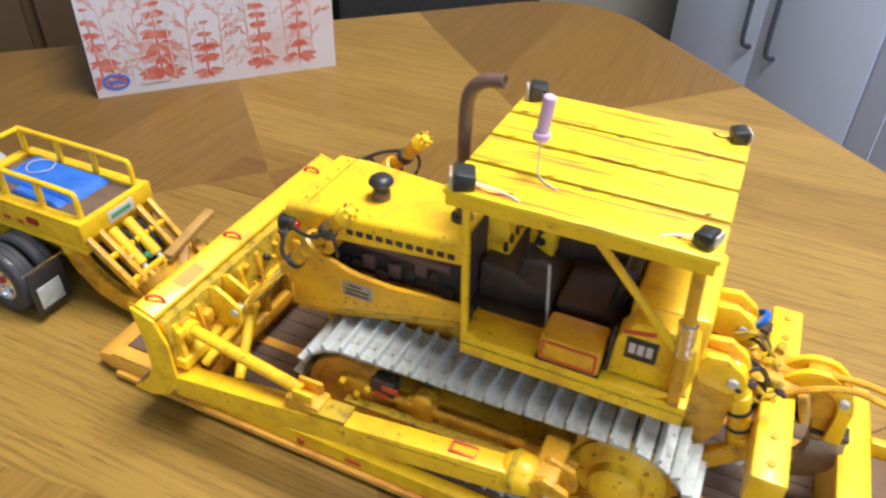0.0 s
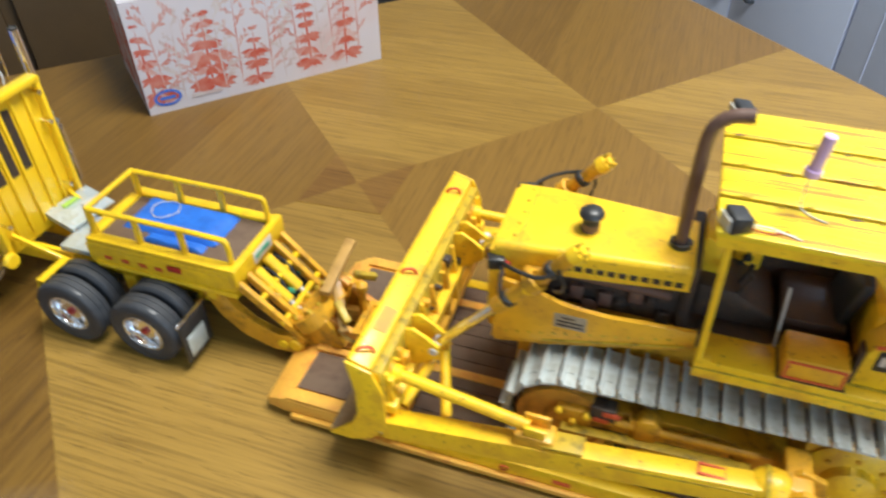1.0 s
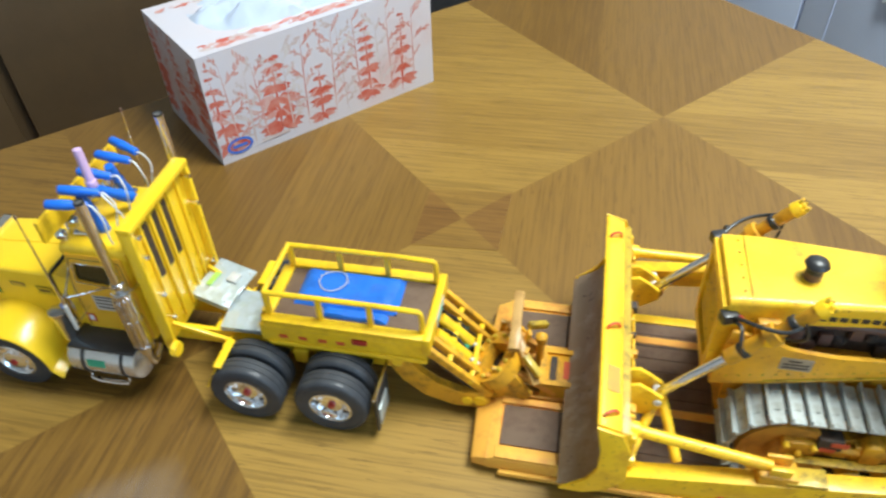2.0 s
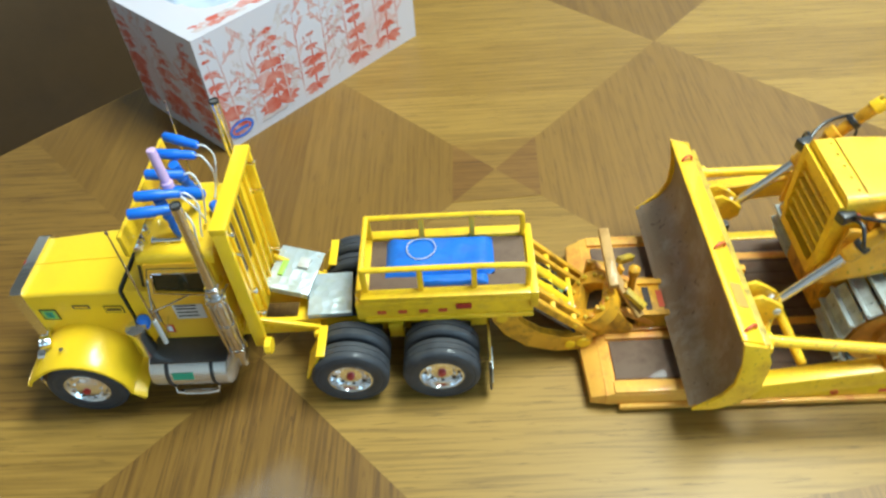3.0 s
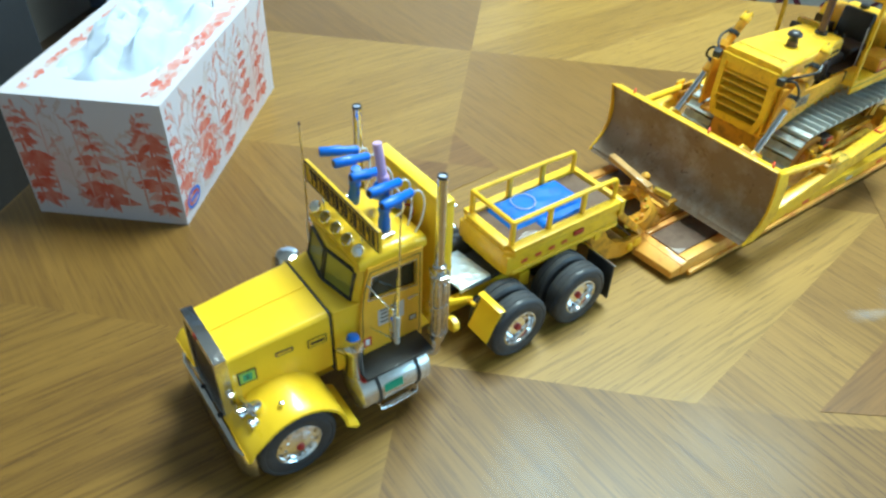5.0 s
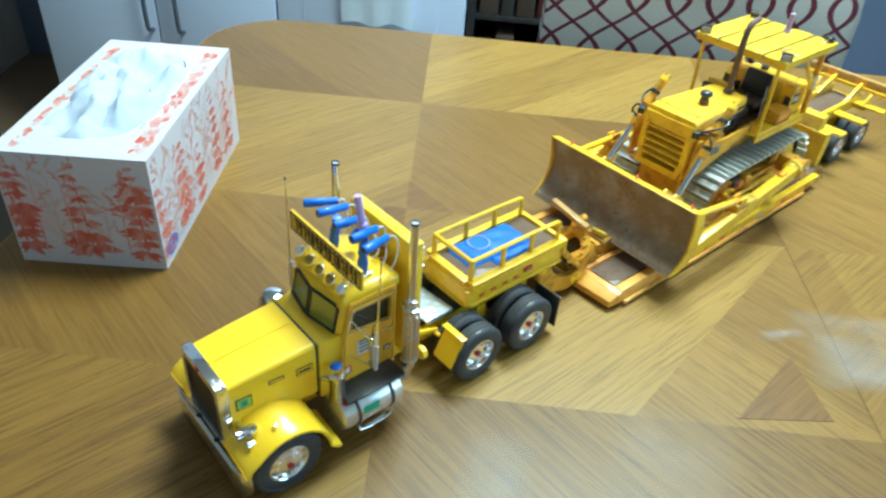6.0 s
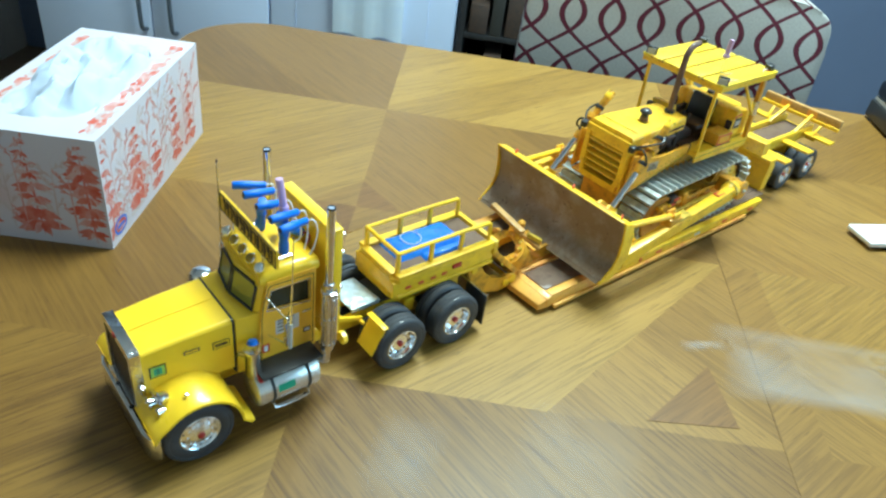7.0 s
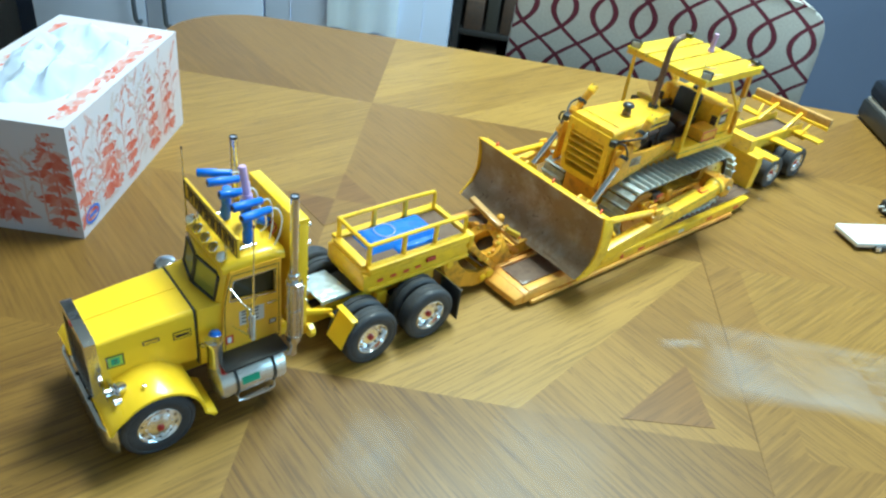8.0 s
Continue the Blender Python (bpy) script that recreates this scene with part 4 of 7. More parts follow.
part("cab_top", loft([cab_plan(82.8, 0), cab_plan(106.5, 5)], 0.5), "truck_yellow", cab, "upright upper cab with a split front")
part("roof", loft([section(-495.5, TY - 27.4, TY + 27.4, 104.5, 109.5, 3.2), section(-487, TY - 29, TY + 29, 104.5, 113.6, 5), section(-465, TY - 29, TY + 29, 104.5, 113.8, 5), section(-454, TY - 28, TY + 28, 104.5, 111, 4)], 0), "truck_yellow", cab)
for s in (-1, 1):
    y0, y1 = TY + s * 28.0, TY + s * 29.6
    out = [(-499, 40), (-457.5, 40), (-457.5, 106), (-478, 106.6), (-491.5, 106.2), (-496.5, 84), (-498, 70), (-499, 55)]
    inn = [(-492.5, 84.5), (-462, 81), (-462, 99), (-478, 99.6), (-489.5, 99.4), (-490.6, 95), (-491.6, 91), (-492.2, 88)]
    part("door_skin", ring(out, inn, "y", y0, y1), "door_shade_yellow", cab, "orange-yellow door, warm shade in its paint")
    part("side_window", box(-492.6, -461.5, min(y0, y0 - s * 0.4), max(y0, y0 - s * 0.4) + 0.5 * (s < 0) + 0.35 * (s > 0), 81, 100, 0), "glass", cab, "dark side window")
    part("window_trim", ring([(-493.3, 83.8), (-461.2, 80.2), (-461.2, 99.8), (-490, 100.2)], [(-492.3, 84.6), (-462.2, 81.2), (-462.2, 98.9), (-489.4, 99.2)], "y", y1, y1 + s * 0.35), "chrome", cab)
    part("door_seam", ring([(-497.5, 43), (-459, 43), (-459, 103), (-490.6, 103.6), (-494.6, 92), (-496.5, 80)], [(-497, 43.5), (-459.5, 43.5), (-459.5, 102.5), (-490.2, 103.1), (-494.1, 91.6), (-496, 79.6)], "y", y1, y1 + s * 0.12), "engine", cab)
    part("door_handle", box(-468, -461, *sorted((y1, y1 + s * 1.2)), 73, 74.6, 0.3), "chrome", cab)
    # windscreen half
    def glass_at(k, z, out):
        # k from the centre post (0) to the corner post (1)
        lean = 5 * (z - 82.8) / 23.7
        return (-504.5 + 4.6 * k + lean - out, TY + s * (1.2 + 22.4 * k), z)
    ws = loft([[glass_at(a, z, o) for a, z in ((0, 85.6), (0.98, 85.0), (0.98, 101.0), (0.9, 102.4), (0, 103.6))] for o in (0.5, -0.6)])
    part("windscreen", ws, "screen", cab, "dark half of the split windscreen")
    part("windscreen_rubber", pipe([glass_at(a, z, 0.6) for a, z in ((0, 85.2), (1.0, 84.6), (1.0, 101.4), (0.9, 102.9), (0, 104), (0, 85.2))], 1.15, 8), "black", cab)
    # air cleaner on the cowl
    ac = part("air_cleaner", lathe([(0, 42), (4.6, 42), (5, 43), (5, 60), (8.6, 62), (10.2, 66), (9.8, 71), (6.5, 77), (0, 79.5)] if s > 0 else [(0, 44), (4.4, 44), (5.0, 45), (5.0, 63), (5.6, 64), (5.6, 66), (0, 67)], (-507.5, TY + s * 38, 0), (0, 0, 1), 24), "chrome", truck, "chrome air cleaner canister")
    if s < 0:
        part("blue_cap", lathe([(0, 0), (3.8, 0), (4.0, 3), (3.0, 6), (0, 6.6)], (-505.5, TY - 34, 62), (0.2, 0.3, 1), 16), "blue", ac, "blue plastic cap")
    else:
        part("band", lathe([(5.2, 49), (5.4, 49.5), (5.4, 51), (5.2, 51.5)], (-507.5, TY + s * 38, 0), (0, 0, 1), 24), "black", ac)
    part("cleaner_pipe", pipe([(-507.5, TY + s * 33.5, 55), (-509, TY + s * 29, 55), (-511, TY + s * 25, 54)], 2.2, 10), "chrome", truck)
    # exhaust stack
    stack = part("exhaust_pipe", rod((-454.5, TY + s * 41, 92), (-454.5, TY + s * 41, 157), 2.7, 18), "chrome", truck, "tall chrome exhaust stack")
    part("muffler", rod((-454.5, TY + s * 41, 44), (-454.5, TY + s * 41, 95), 4.8, 22), "chrome", stack)
    part("pipe_elbow", pipe([(-454.5, TY + s * 41, 44), (-454.5, TY + s * 41, 34), (-456, TY + s * 38, 30), (-460, TY + s * 26, 29)], 2.8, 12, smooth=2), "chrome", stack)
    part("stack_mouth", lathe([(0, 156.6), (2.2, 156.7), (2.2, 157.4), (2.75, 157.4), (2.75, 156)], (-454.5, TY + s * 41, 0), (0, 0, 1), 18), "black", stack)
    for z in (48, 70, 92, 98):
        part("clamp", lathe([(4.9 if z < 95 else 2.8, 0), (5.5 if z < 95 else 3.8, 0.2), (5.5 if z < 95 else 3.8, 2.0), (4.9 if z < 95 else 2.8, 2.2)], (-454.5, TY + s * 41, z), (0, 0, 1), 20), "chrome", stack)
    part("stack_bracket", bar((-454.5, TY + s * 38, 88), (-452, TY + s * 29, 88), 2, 2), "chrome", stack)
    slat = bmesh.new()
    for k in range(5):
        a = radians(200 + 35 * k) if s < 0 else radians(20 + 35 * k)
        box(-454.5 + 5.6 * math.cos(a) - 0.6, -454.5 + 5.6 * math.cos(a) + 0.6, TY + s * 41 + 5.6 * math.sin(a) - 0.6, TY + s * 41 + 5.6 * math.sin(a) + 0.6, 50, 90, 0.2, slat)
    part("heat_shield", slat, "chrome", stack)
    # tank with straps and steps
    tank = part("fuel_tank", lathe([(0, 0), (11, 0), (12.6, 0.8), (13, 2), (13, 44), (12.6, 45.2), (11, 46), (0, 46)], (-509, TY + s * 36, 29), (1, 0, 0), 32), "tank_alloy", truck, "chrome cylindrical fuel tank")
    for x in (-498, -472):
        part("strap", lathe([(13.05, -1), (13.5, -1), (13.5, 1), (13.05, 1)], (x, TY + s * 36, 29), (1, 0, 0), 32), "black", tank)
    part("step_plate", box(-505, -461, TY + s * 47, TY + s * 28, 43, 44.6, 0.4) if s > 0 else box(-505, -461, TY - 47, TY - 28, 43, 44.6, 0.4), "black", tank, "black tread plate")
    part("step", pipe([(-498, TY + s * 46.5, 20), (-497.5, TY + s * 48.6, 15.2), (-472.5, TY + s * 48.6, 15.2), (-472, TY + s * 46.5, 20)], 0.8, 8, smooth=1), "chrome", tank)
    part("step_tread", box(-497, -473, *sorted((TY + s * 45.5, TY + s * 49)), 14.4, 15.8, 0.3), "chrome", tank)
    part("filler_cap", lathe([(0, 0), (2.6, 0), (2.6, 1.6), (0, 2)], (-504, TY + s * 42, 40.5), (0, s * 0.45, 1), 14), "red" if s < 0 else "chrome", tank)
    part("tank_label", loft([[(-495, TY + s * 49.15, 30), (-483, TY + s * 49.15, 30), (-483, TY + s * 48.2, 35), (-495, TY + s * 48.2, 35)], [(-495, TY + s * 48.9, 30), (-483, TY + s * 48.9, 30), (-483, TY + s * 47.9, 35), (-495, TY + s * 47.9, 35)]]), "green", tank, "small green label")
    # mirror with its arms
    mir = part("mirror", box(-488.6, -487.2, *sorted((TY + s * 43.5, TY + s * 47.5)), 66, 90, 0.3), "chrome", truck, "slim chrome wing mirror")
    part("mirror_arm", rod((-488, TY + s * 46, 88), (-493, TY + s * 29, 96), 0.5, 8), "chrome", mir)
    part("mirror_arm", rod((-488, TY + s * 46, 67), (-492, TY + s * 29.5, 64), 0.5, 8), "chrome", mir)
    part("mirror_arm", rod((-488, TY + s * 46, 88), (-474, TY + s * 29.6, 82), 0.45, 8), "chrome", mir)
    part("aerial", rod((-487.2, TY + s * 49.4, 66), (-485.5, TY + s * 51, 150), 0.8, 8, None, 0.4), "chrome", truck, "thin whip aerial")
    part("aerial_base", rod((-487.2, TY + s * 46.4, 70), (-487.2, TY + s * 50, 70), 1.0, 8), "chrome", truck)
    part("aerial_spring", rod((-487.2, TY + s * 49.4, 66), (-486.8, TY + s * 49.8, 86), 1.3, 10), "steel", truck)
    part("aerial_tip", rod((-485.5, TY + s * 51, 150), (-485.5, TY + s * 51, 152), 0.7, 8), "rust", truck)
    part("horn", lathe([(0, 0), (1.0, 0), (1.0, 12), (2.2, 15), (2.0, 15.2), (0, 13)], (-470, TY + s * 21, 115.5), (-1, 0, 0), 14), "chrome", truck, "chrome air horn")
    part("horn_foot", box(-479, -476, *sorted((TY + s * 20, TY + s * 22)), 112, 115, 0.2), "chrome", truck)
# stickers on the near door and bonnet
ys = TY - 29.8


def sticker(x0, x1, z0, z1, y, mat, s=-1, inset=0.12):
    return part("sticker", box(x0, x1, min(y, y + s * inset), max(y, y + s * inset), z0, z1, 0), mat, truck)


sticker(-487, -470, 62, 74, ys, "sticker")
for z in (64, 67, 70, 72.5):
    sticker(-485.5, -473 - (z % 3), z, z + 1.1, ys - 0.14, "engine")
sticker(-497, -491.5, 50, 57, ys, "redmark")
sticker(-495.6, -493, 51.2, 55.8, ys - 0.14, "white")
sticker(-466.5, -461.5, 55, 59, ys, "engine")
sticker(-465.8, -462.2, 55.8, 58.2, ys - 0.14, "sticker")


def bonnet_y(x):
    t = (x + 571) / 56.5
    return TY - 23.5 - 2.5 * t - 0.25


def bonnet_tag(x0, x1, z0, z1, mat, k=0.0):
    b = loft([[(x0, bonnet_y(x0) - k, z0), (x1, bonnet_y(x1) - k, z0), (x1, bonnet_y(x1) - k, z1), (x0, bonnet_y(x0) - k, z1)],
              [(x0, bonnet_y(x0) - k - 0.15, z0), (x1, bonnet_y(x1) - k - 0.15, z0), (x1, bonnet_y(x1) - k - 0.15, z1), (x0, bonnet_y(x0) - k - 0.15, z1)]])
    return part("sticker", b, mat, truck)


bonnet_tag(-567, -557, 59, 68, "engine")
bonnet_tag(-566.2, -557.8, 59.8, 67.2, "limeplate", 0.15)
bonnet_tag(-564.4, -559.6, 61, 66, "green", 0.3)
letters("2", 4.6, Matrix.Translation((-562, bonnet_y(-562) - 0.5, 63.4)) @ Matrix.Rotation(radians(90), 4, "X"), "engine", truck)
bonnet_tag(-546, -536, 68.5, 71.5, "rust")
bonnet_tag(-545, -537, 69.3, 70.7, "yellow", 0.15)
bonnet_tag(-528, -517, 65, 71, "engine")
bonnet_tag(-527.4, -517.6, 65.6, 70.4, "yellow", 0.15)
bonnet_tag(-526.5, -518.5, 67, 69, "engine", 0.3)
# roof sign with unreadable dark lettering as bars
sign = part("roof_sign", box(-490.5, -488.5, TY - 39, TY + 38, 122.5, 136.5, 0.4), "yellow", truck, "long yellow roof sign with dark lettering")
lr = random.Random(4)
y = TY - 35.5
while y < TY + 33:
    w = lr.uniform(2.4, 3.6)
    part("letter_bar", box(-491.0, -490.4, y, y + w * 0.45, 125, 134, 0), "engine", sign)
    part("letter_bar", box(-491.0, -490.4, y + w * 0.45, y + w, lr.choice((125, 129, 132)), 134, 0), "engine", sign)
    y += w + 1.6
part("sign_border", ring(rect(TY - 38.6, TY + 37.6, 123, 136), rect(TY - 38.0, TY + 37.0, 123.6, 135.4), "x", -490.9, -490.4), "engine", sign)
for s in (-1, 1):
    part("sign_foot", box(-490, -488.8, TY + s * 20 - 1, TY + s * 20 + 1, 111, 124, 0.2), "chrome", sign)
for k in range(5):
    yy = TY - 23 + 11.5 * k
    lamp = part("marker_light", lathe([(0, -3), (2.2, -2.6), (3.4, -0.6), (3.7, 0.8), (3.3, 1.4), (0, 1.0)], (-493, yy, 114.5), (-0.75, 0, 0.65), 18), "chrome", truck, "chrome roof marker light")
    part("marker_lens", lathe([(3.2, 1.2), (2.7, 2.6), (1.5, 3.5), (0, 3.8)], (-493, yy, 114.5), (-0.75, 0, 0.65), 16), "amber_clear" if k in (1, 2, 3) else "white", lamp)
    part("marker_foot", box(-493.5, -490.5, yy - 1, yy + 1, 108.5, 112.6, 0.2), "chrome", lamp)
# bunched blue crimp connectors on the roof
rc = random.Random(8)
# taps lying across the sign's back, front end and back end of each
TAPS = (((-484, 30, 142), (-464, 22, 141)), ((-484, 14, 143), (-463, 13, 141.5)), ((-484, -4, 144), (-465, -3, 142)), ((-484, -22, 145), (-463, -18, 142.5)), ((-484, -34, 144.5), (-463, -29, 142.5)))
for k, (a0, a1) in enumerate(TAPS):
    a0, a1 = Vector(a0), Vector(a1)
    L = (a1 - a0).length
    con = part("blue_connector", lathe([(0, 0), (2.3, 0), (2.7, 0.5), (2.9, L * 0.55), (2.4, L * 0.6), (2.4, L - 1), (1.8, L), (0, L)], a0, a1 - a0, 18), "blue", truck, "blue plastic crimp connector")
    part("connector_mouth", lathe([(0, -0.15), (1.5, -0.15), (1.5, 0.4)], a0, a1 - a0, 14), "engine", con)
    part("wire", pipe([a1, a1 + Vector((4, rc.uniform(-2, 2), 1)), a1 + Vector((7, rc.uniform(-3, 1), -8)), a1 + Vector((5, rc.uniform(-4, 2), -19)), a1 + Vector((3, rc.uniform(-4, 2), -28))], 0.55, 6, smooth=2), "white", con, "thin white wire")
# upright taps that carry them, and one lying on the roof
for p, q in (((-473, 15, 113), (-474, 8, 140)), ((-472, -16, 113), (-474, -20, 141)), ((-464, 4, 122), (-472, -12, 140))):
    up = part("blue_connector", lathe([(0, 0), (3.4, 0), (3.4, 9), (2.8, 10), (2.8, (Vector(q) - Vector(p)).length), (0, (Vector(q) - Vector(p)).length + 0.4)], p, Vector(q) - Vector(p), 16), "blue", truck, "upright blue crimp connector")
    part("collar", lathe([(2.9, 15), (3.3, 15.3), (3.3, 17), (2.9, 17.3)], p, Vector(q) - Vector(p), 16), "blue", up)
lying = part("blue_connector", rod((-458, 2, 116.4), (-452.5, -6, 116.4), 3.2, 16), "blue", truck, "blue plastic crimp connector")
part("red_wire", pipe([(-452.5, -6, 116.4), (-450, -9, 117), (-451, -13, 115), (-456, -16, 114.4)], 0.6, 6, smooth=2), "red", lying)
lc = part("lilac_connector", rod((-470.2, -13, 146), (-472, -11, 165), 2.4, 16), "lilac", truck, "lilac plastic crimp connector")
part("lilac_collar", rod((-470, -13.4, 142.6), (-470.2, -13, 146.4), 3.1, 16), "lilac", lc)
part("wire", pipe([(-470, -13.4, 143), (-464, -16, 138), (-459, -15, 128), (-458, -13, 118), (-461, -10, 114.2)], 0.6, 6, smooth=2), "white", lc, "thin white wire")
# headache rack
rack = part("headache_rack", box(-447.5, -445.5, TY - 32, TY + 32, 38, 130, 0.4), "truck_yellow", truck, "tall yellow headache rack with dark slots")
part("top_channel", box(-448.5, -440, TY - 33.5, TY + 33.5, 129, 133, 0.6), "truck_yellow", rack)
for s in (-1, 1):
    part("side_channel", box(-448, -440.5, TY + s * 32 - 1.5, TY + s * 32 + 1.5, 38, 129.2, 0.4), "truck_yellow", rack)
for yy in (-20, -9.5, 1.0, 11.5, 22):
    part("rib", box(-445.5, -443.4, TY + yy - 1.0, TY + yy + 1.0, 44, 129, 0.4), "truck_yellow", rack)
for yy in (-14.7, -4.2, 6.2):
    part("slot", box(-445.6, -445.2, TY + yy - 2.8, TY + yy + 2.8, 82, 122, 0), "engine", rack, "dark open slot")
for yy, z in ((-30, 126), (-30, 112), (28, 124), (28, 104), (-29, 82), (-28, 62), (24, 60)):
    part("bolt", lathe([(0, 0), (1.1, 0), (1.1, 6.4), (1.6, 6.6), (1.6, 8), (0, 8.4)], (-445.5 if abs(yy) < 33 else -441, TY + yy, z), (1, 0, 0), 10), "chrome", rack)
for s in (-1, 1):
    part("stay", bar((-444, TY + s * 25, 52), (-412, TY + s * 20, 36), 2.5, 3.4), "truck_yellow", rack)
part("rack_foot", rod((-441, TY - 36, 42), (-437, TY - 36, 42), 5, 8), "truck_yellow", rack)
# deck plates behind the rack
def tray(cx, cy, cz, lx, ly, rz, rx, ry):
    m = Matrix.Translation((cx, TY + cy, cz)) @ Matrix.Rotation(radians(rz), 4, "Z") @ Matrix.Rotation(radians(rx), 4, "X") @ Matrix.Rotation(radians(ry), 4, "Y")
    return m, turned(box(-lx, lx, -ly, ly, -0.7, 0.7, 0.3), m)


mt, bt = tray(-430, 17, 47.5, 14, 16.5, -13, 3, 6)
dp = part("deck_plate", bt, "plate", truck, "tilted bright silver deck plate")
part("plate_edge", turned(box(-14, 14, -16.8, -15.6, -4, 0.6, 0.3), mt), "plate", dp)
part("plate_prop", box(-436, -424, TY + 8, TY + 24, 36, 46, 0.5), "black", dp)
part("valve_box", turned(box(-9, -5.5, -7, 5, 0.6, 2.2, 0.4), mt), "limeplate", dp, "pale green valve box")
part("valve_box", turned(box(1, 8, 1, 9, 0.6, 3.0, 0.6), mt), "steel", dp)
for a, b in ((-11, 12), (10, -13), (11, 13), (-12, -13)):
    part("rivet", turned(lathe([(0, 0.5), (1.1, 0.6), (0.8, 1.3), (0, 1.4)], (a, b, 0), (0, 0, 1), 8), mt), "steel", dp)
mt, bt = tray(-407, 1, 42.5, 13, 16.5, 4, -2, 3)
dp = part("deck_plate", bt, "plate", truck, "flat bright silver deck plate")
part("plate_edge", turned(box(-13, 13, -16.8, -15.6, -3, 0.6, 0.3), mt), "plate", dp)
part("hitch_plate", lathe([(0, 38), (19, 38), (20, 39), (20, 43), (19, 44), (0, 44)], (-362, TY, 0), (0, 0, 1), 30), "black", truck, "black fifth-wheel plate")
part("hitch_ramp", prism([(-402, 38), (-372, 38), (-372, 43), (-376, 43)], "y", TY - 14, TY + 14, 0.4), "black", truck)
for s in (-1, 1):
    part("quarter_fender", loft([[(-420, TY + s * 46, 22), (-410, TY + s * 46, 42), (-409, TY + s * 46, 41.4), (-419, TY + s * 46, 21.4)], [(-420, TY + s * 27, 22), (-410, TY + s * 27, 42), (-409, TY + s * 27, 41.4), (-419, TY + s * 27, 21.4)]]), "truck_yellow", truck, "yellow quarter mudguard")
    part("fender_top", box(-411, -406, *sorted((TY + s * 46, TY + s * 24)), 42, 43.2, 0.3), "truck_yellow", truck)
    part("fender_stay", bar((-414, TY + s * 26, 36), (-414, TY + s * 13, 33), 2.4, 2.4), "truck_yellow", truck)
    flap = part("mud_flap", box(-313.5, -312, *sorted((TY + s * 49, TY + s * 25)), 7, 36, 0.3), "black", truck, "black rubber mud flap")
    part("flap_plate", box(-312, -311.3, *sorted((TY + s * 46, TY + s * 30)), 10, 25, 0.3), "plate", flap, "bright metal plate")
    part("flap_bar", rod((-313, TY + s * 50, 37), (-313, TY + s * 14, 37), 0.9, 8), "chrome", flap)
    part("suspension_box", box(-372, -363, *sorted((TY + s * 12, TY + s * 20)), 24, 36, 0.6), "truck_yellow", truck)
# inside the cab
part("steering_wheel", pipe([(-488 + 6 * math.cos(6.283185 * k / 18) * 0.5, TY - 12 + 6 * math.sin(6.283185 * k / 18), 88 + 5 * math.cos(6.283185 * k / 18)) for k in range(19)], 0.6, 6), "black", truck)

# ---- the low-loader trailer ----
trailer = thing("low_loader_trailer", -60, 0, 0, "yellow and orange scale-model low-loader trailer coupled to the truck", "model trailer")
GX0, GX1, GW = -388, -287, 27
part("neck_body", box(GX0, GX1, -GW + 1.5, GW - 1.5, 46, 60, 0.8), "yellow", trailer, "yellow gooseneck body")
front = [(GX0, -GW + 6), (GX0 + 5, -GW), (GX1, -GW), (GX1, GW), (GX0 + 5, GW), (GX0, GW - 6)]
part("neck_lip", prism(front, "z", 59, 63, 0.7), "yellow", trailer)
part("neck_lip", prism([(x, y * 0.99) for x, y in front], "z", 44.5, 48, 0.6), "yellow", trailer)
for s in (-1, 1):
    for x in (-376, -364, -352, -341):
        part("reflector", box(x, x + 5, *sorted((s * (GW - 1.5), s * (GW - 0.9))), 51, 53.6, 0.1), "redmark", trailer)
    part("side_lamp", box(-331, -322, *sorted((s * (GW - 1.5), s * (GW + 0.2))), 54, 58, 0.6), "red", trailer, "red side lamp")
part("neck_floor", box(GX0 + 8, GX1 - 3, -20, 20, 62.9, 64, 0.2), "deckwood", trailer, "dark brown floor boards")
for s in (-1, 1):
    part("floor_edge", box(GX0 + 4, GX1, *sorted((s * 20, s * GW)), 62.8, 66, 0.5), "yellow", trailer)
part("floor_edge", box(GX0 + 1, GX0 + 8, -20, 20, 62.8, 66, 0.5), "yellow", trailer)
for s in (-1, 1):
    part("guard_rail", pipe([(-290, s * 20.5, 65), (-290, s * 20.5, 80), (-292.5, s * 20.5, 82.6), (-382, s * 20.5, 82.6)], 1.7, 8, smooth=1), "yellow", trailer, "yellow tubular guard rail")
    for x in (-350, -320, -381.5):
        part("rail_post", box(x - 1.6, x + 1.6, s * 20.5 - 1.4, s * 20.5 + 1.4, 65, 81.4, 0.4), "yellow", trailer)
part("guard_rail", rod((-382, -21.5, 82.6), (-382, 21.5, 82.6), 1.7, 8), "yellow", trailer)
# rear end of the neck: header, sloping bars, cylinders
part("header", box(-289, -284.5, -GW - 0.5, GW + 0.5, 54, 66.5, 0.6), "yellow", trailer, "yellow header plate")
part("header_label", box(-284.6, -284.2, -8, 12, 56, 64, 0.1), "sticker", trailer)
part("header_mark", box(-284.3, -284.0, -6, 9, 58.5, 61.5, 0.1), "green", trailer)
for y in (-24, -15, 15, 24):
    part("slope_bar", bar((-287, y, 55), (-250, y * 0.93, 19), 3.4, 5), "dozer_dirty", trailer)
for y in (-8, 4):
    cyl = part("hydraulic_cylinder", rod((-285, y, 52), (-266, y, 33), 3.6, 16), "yellow", trailer, "yellow hydraulic cylinder")
    part("piston", rod((-267, y, 34), (-252, y, 20), 1.7, 12), "steel", cyl)
    part("hose", pipe([(-282, y + 3, 52), (-278, y + 6, 48), (-272, y + 5, 42), (-268, y + 3, 37)], 0.8, 6, smooth=2), "black", cyl)
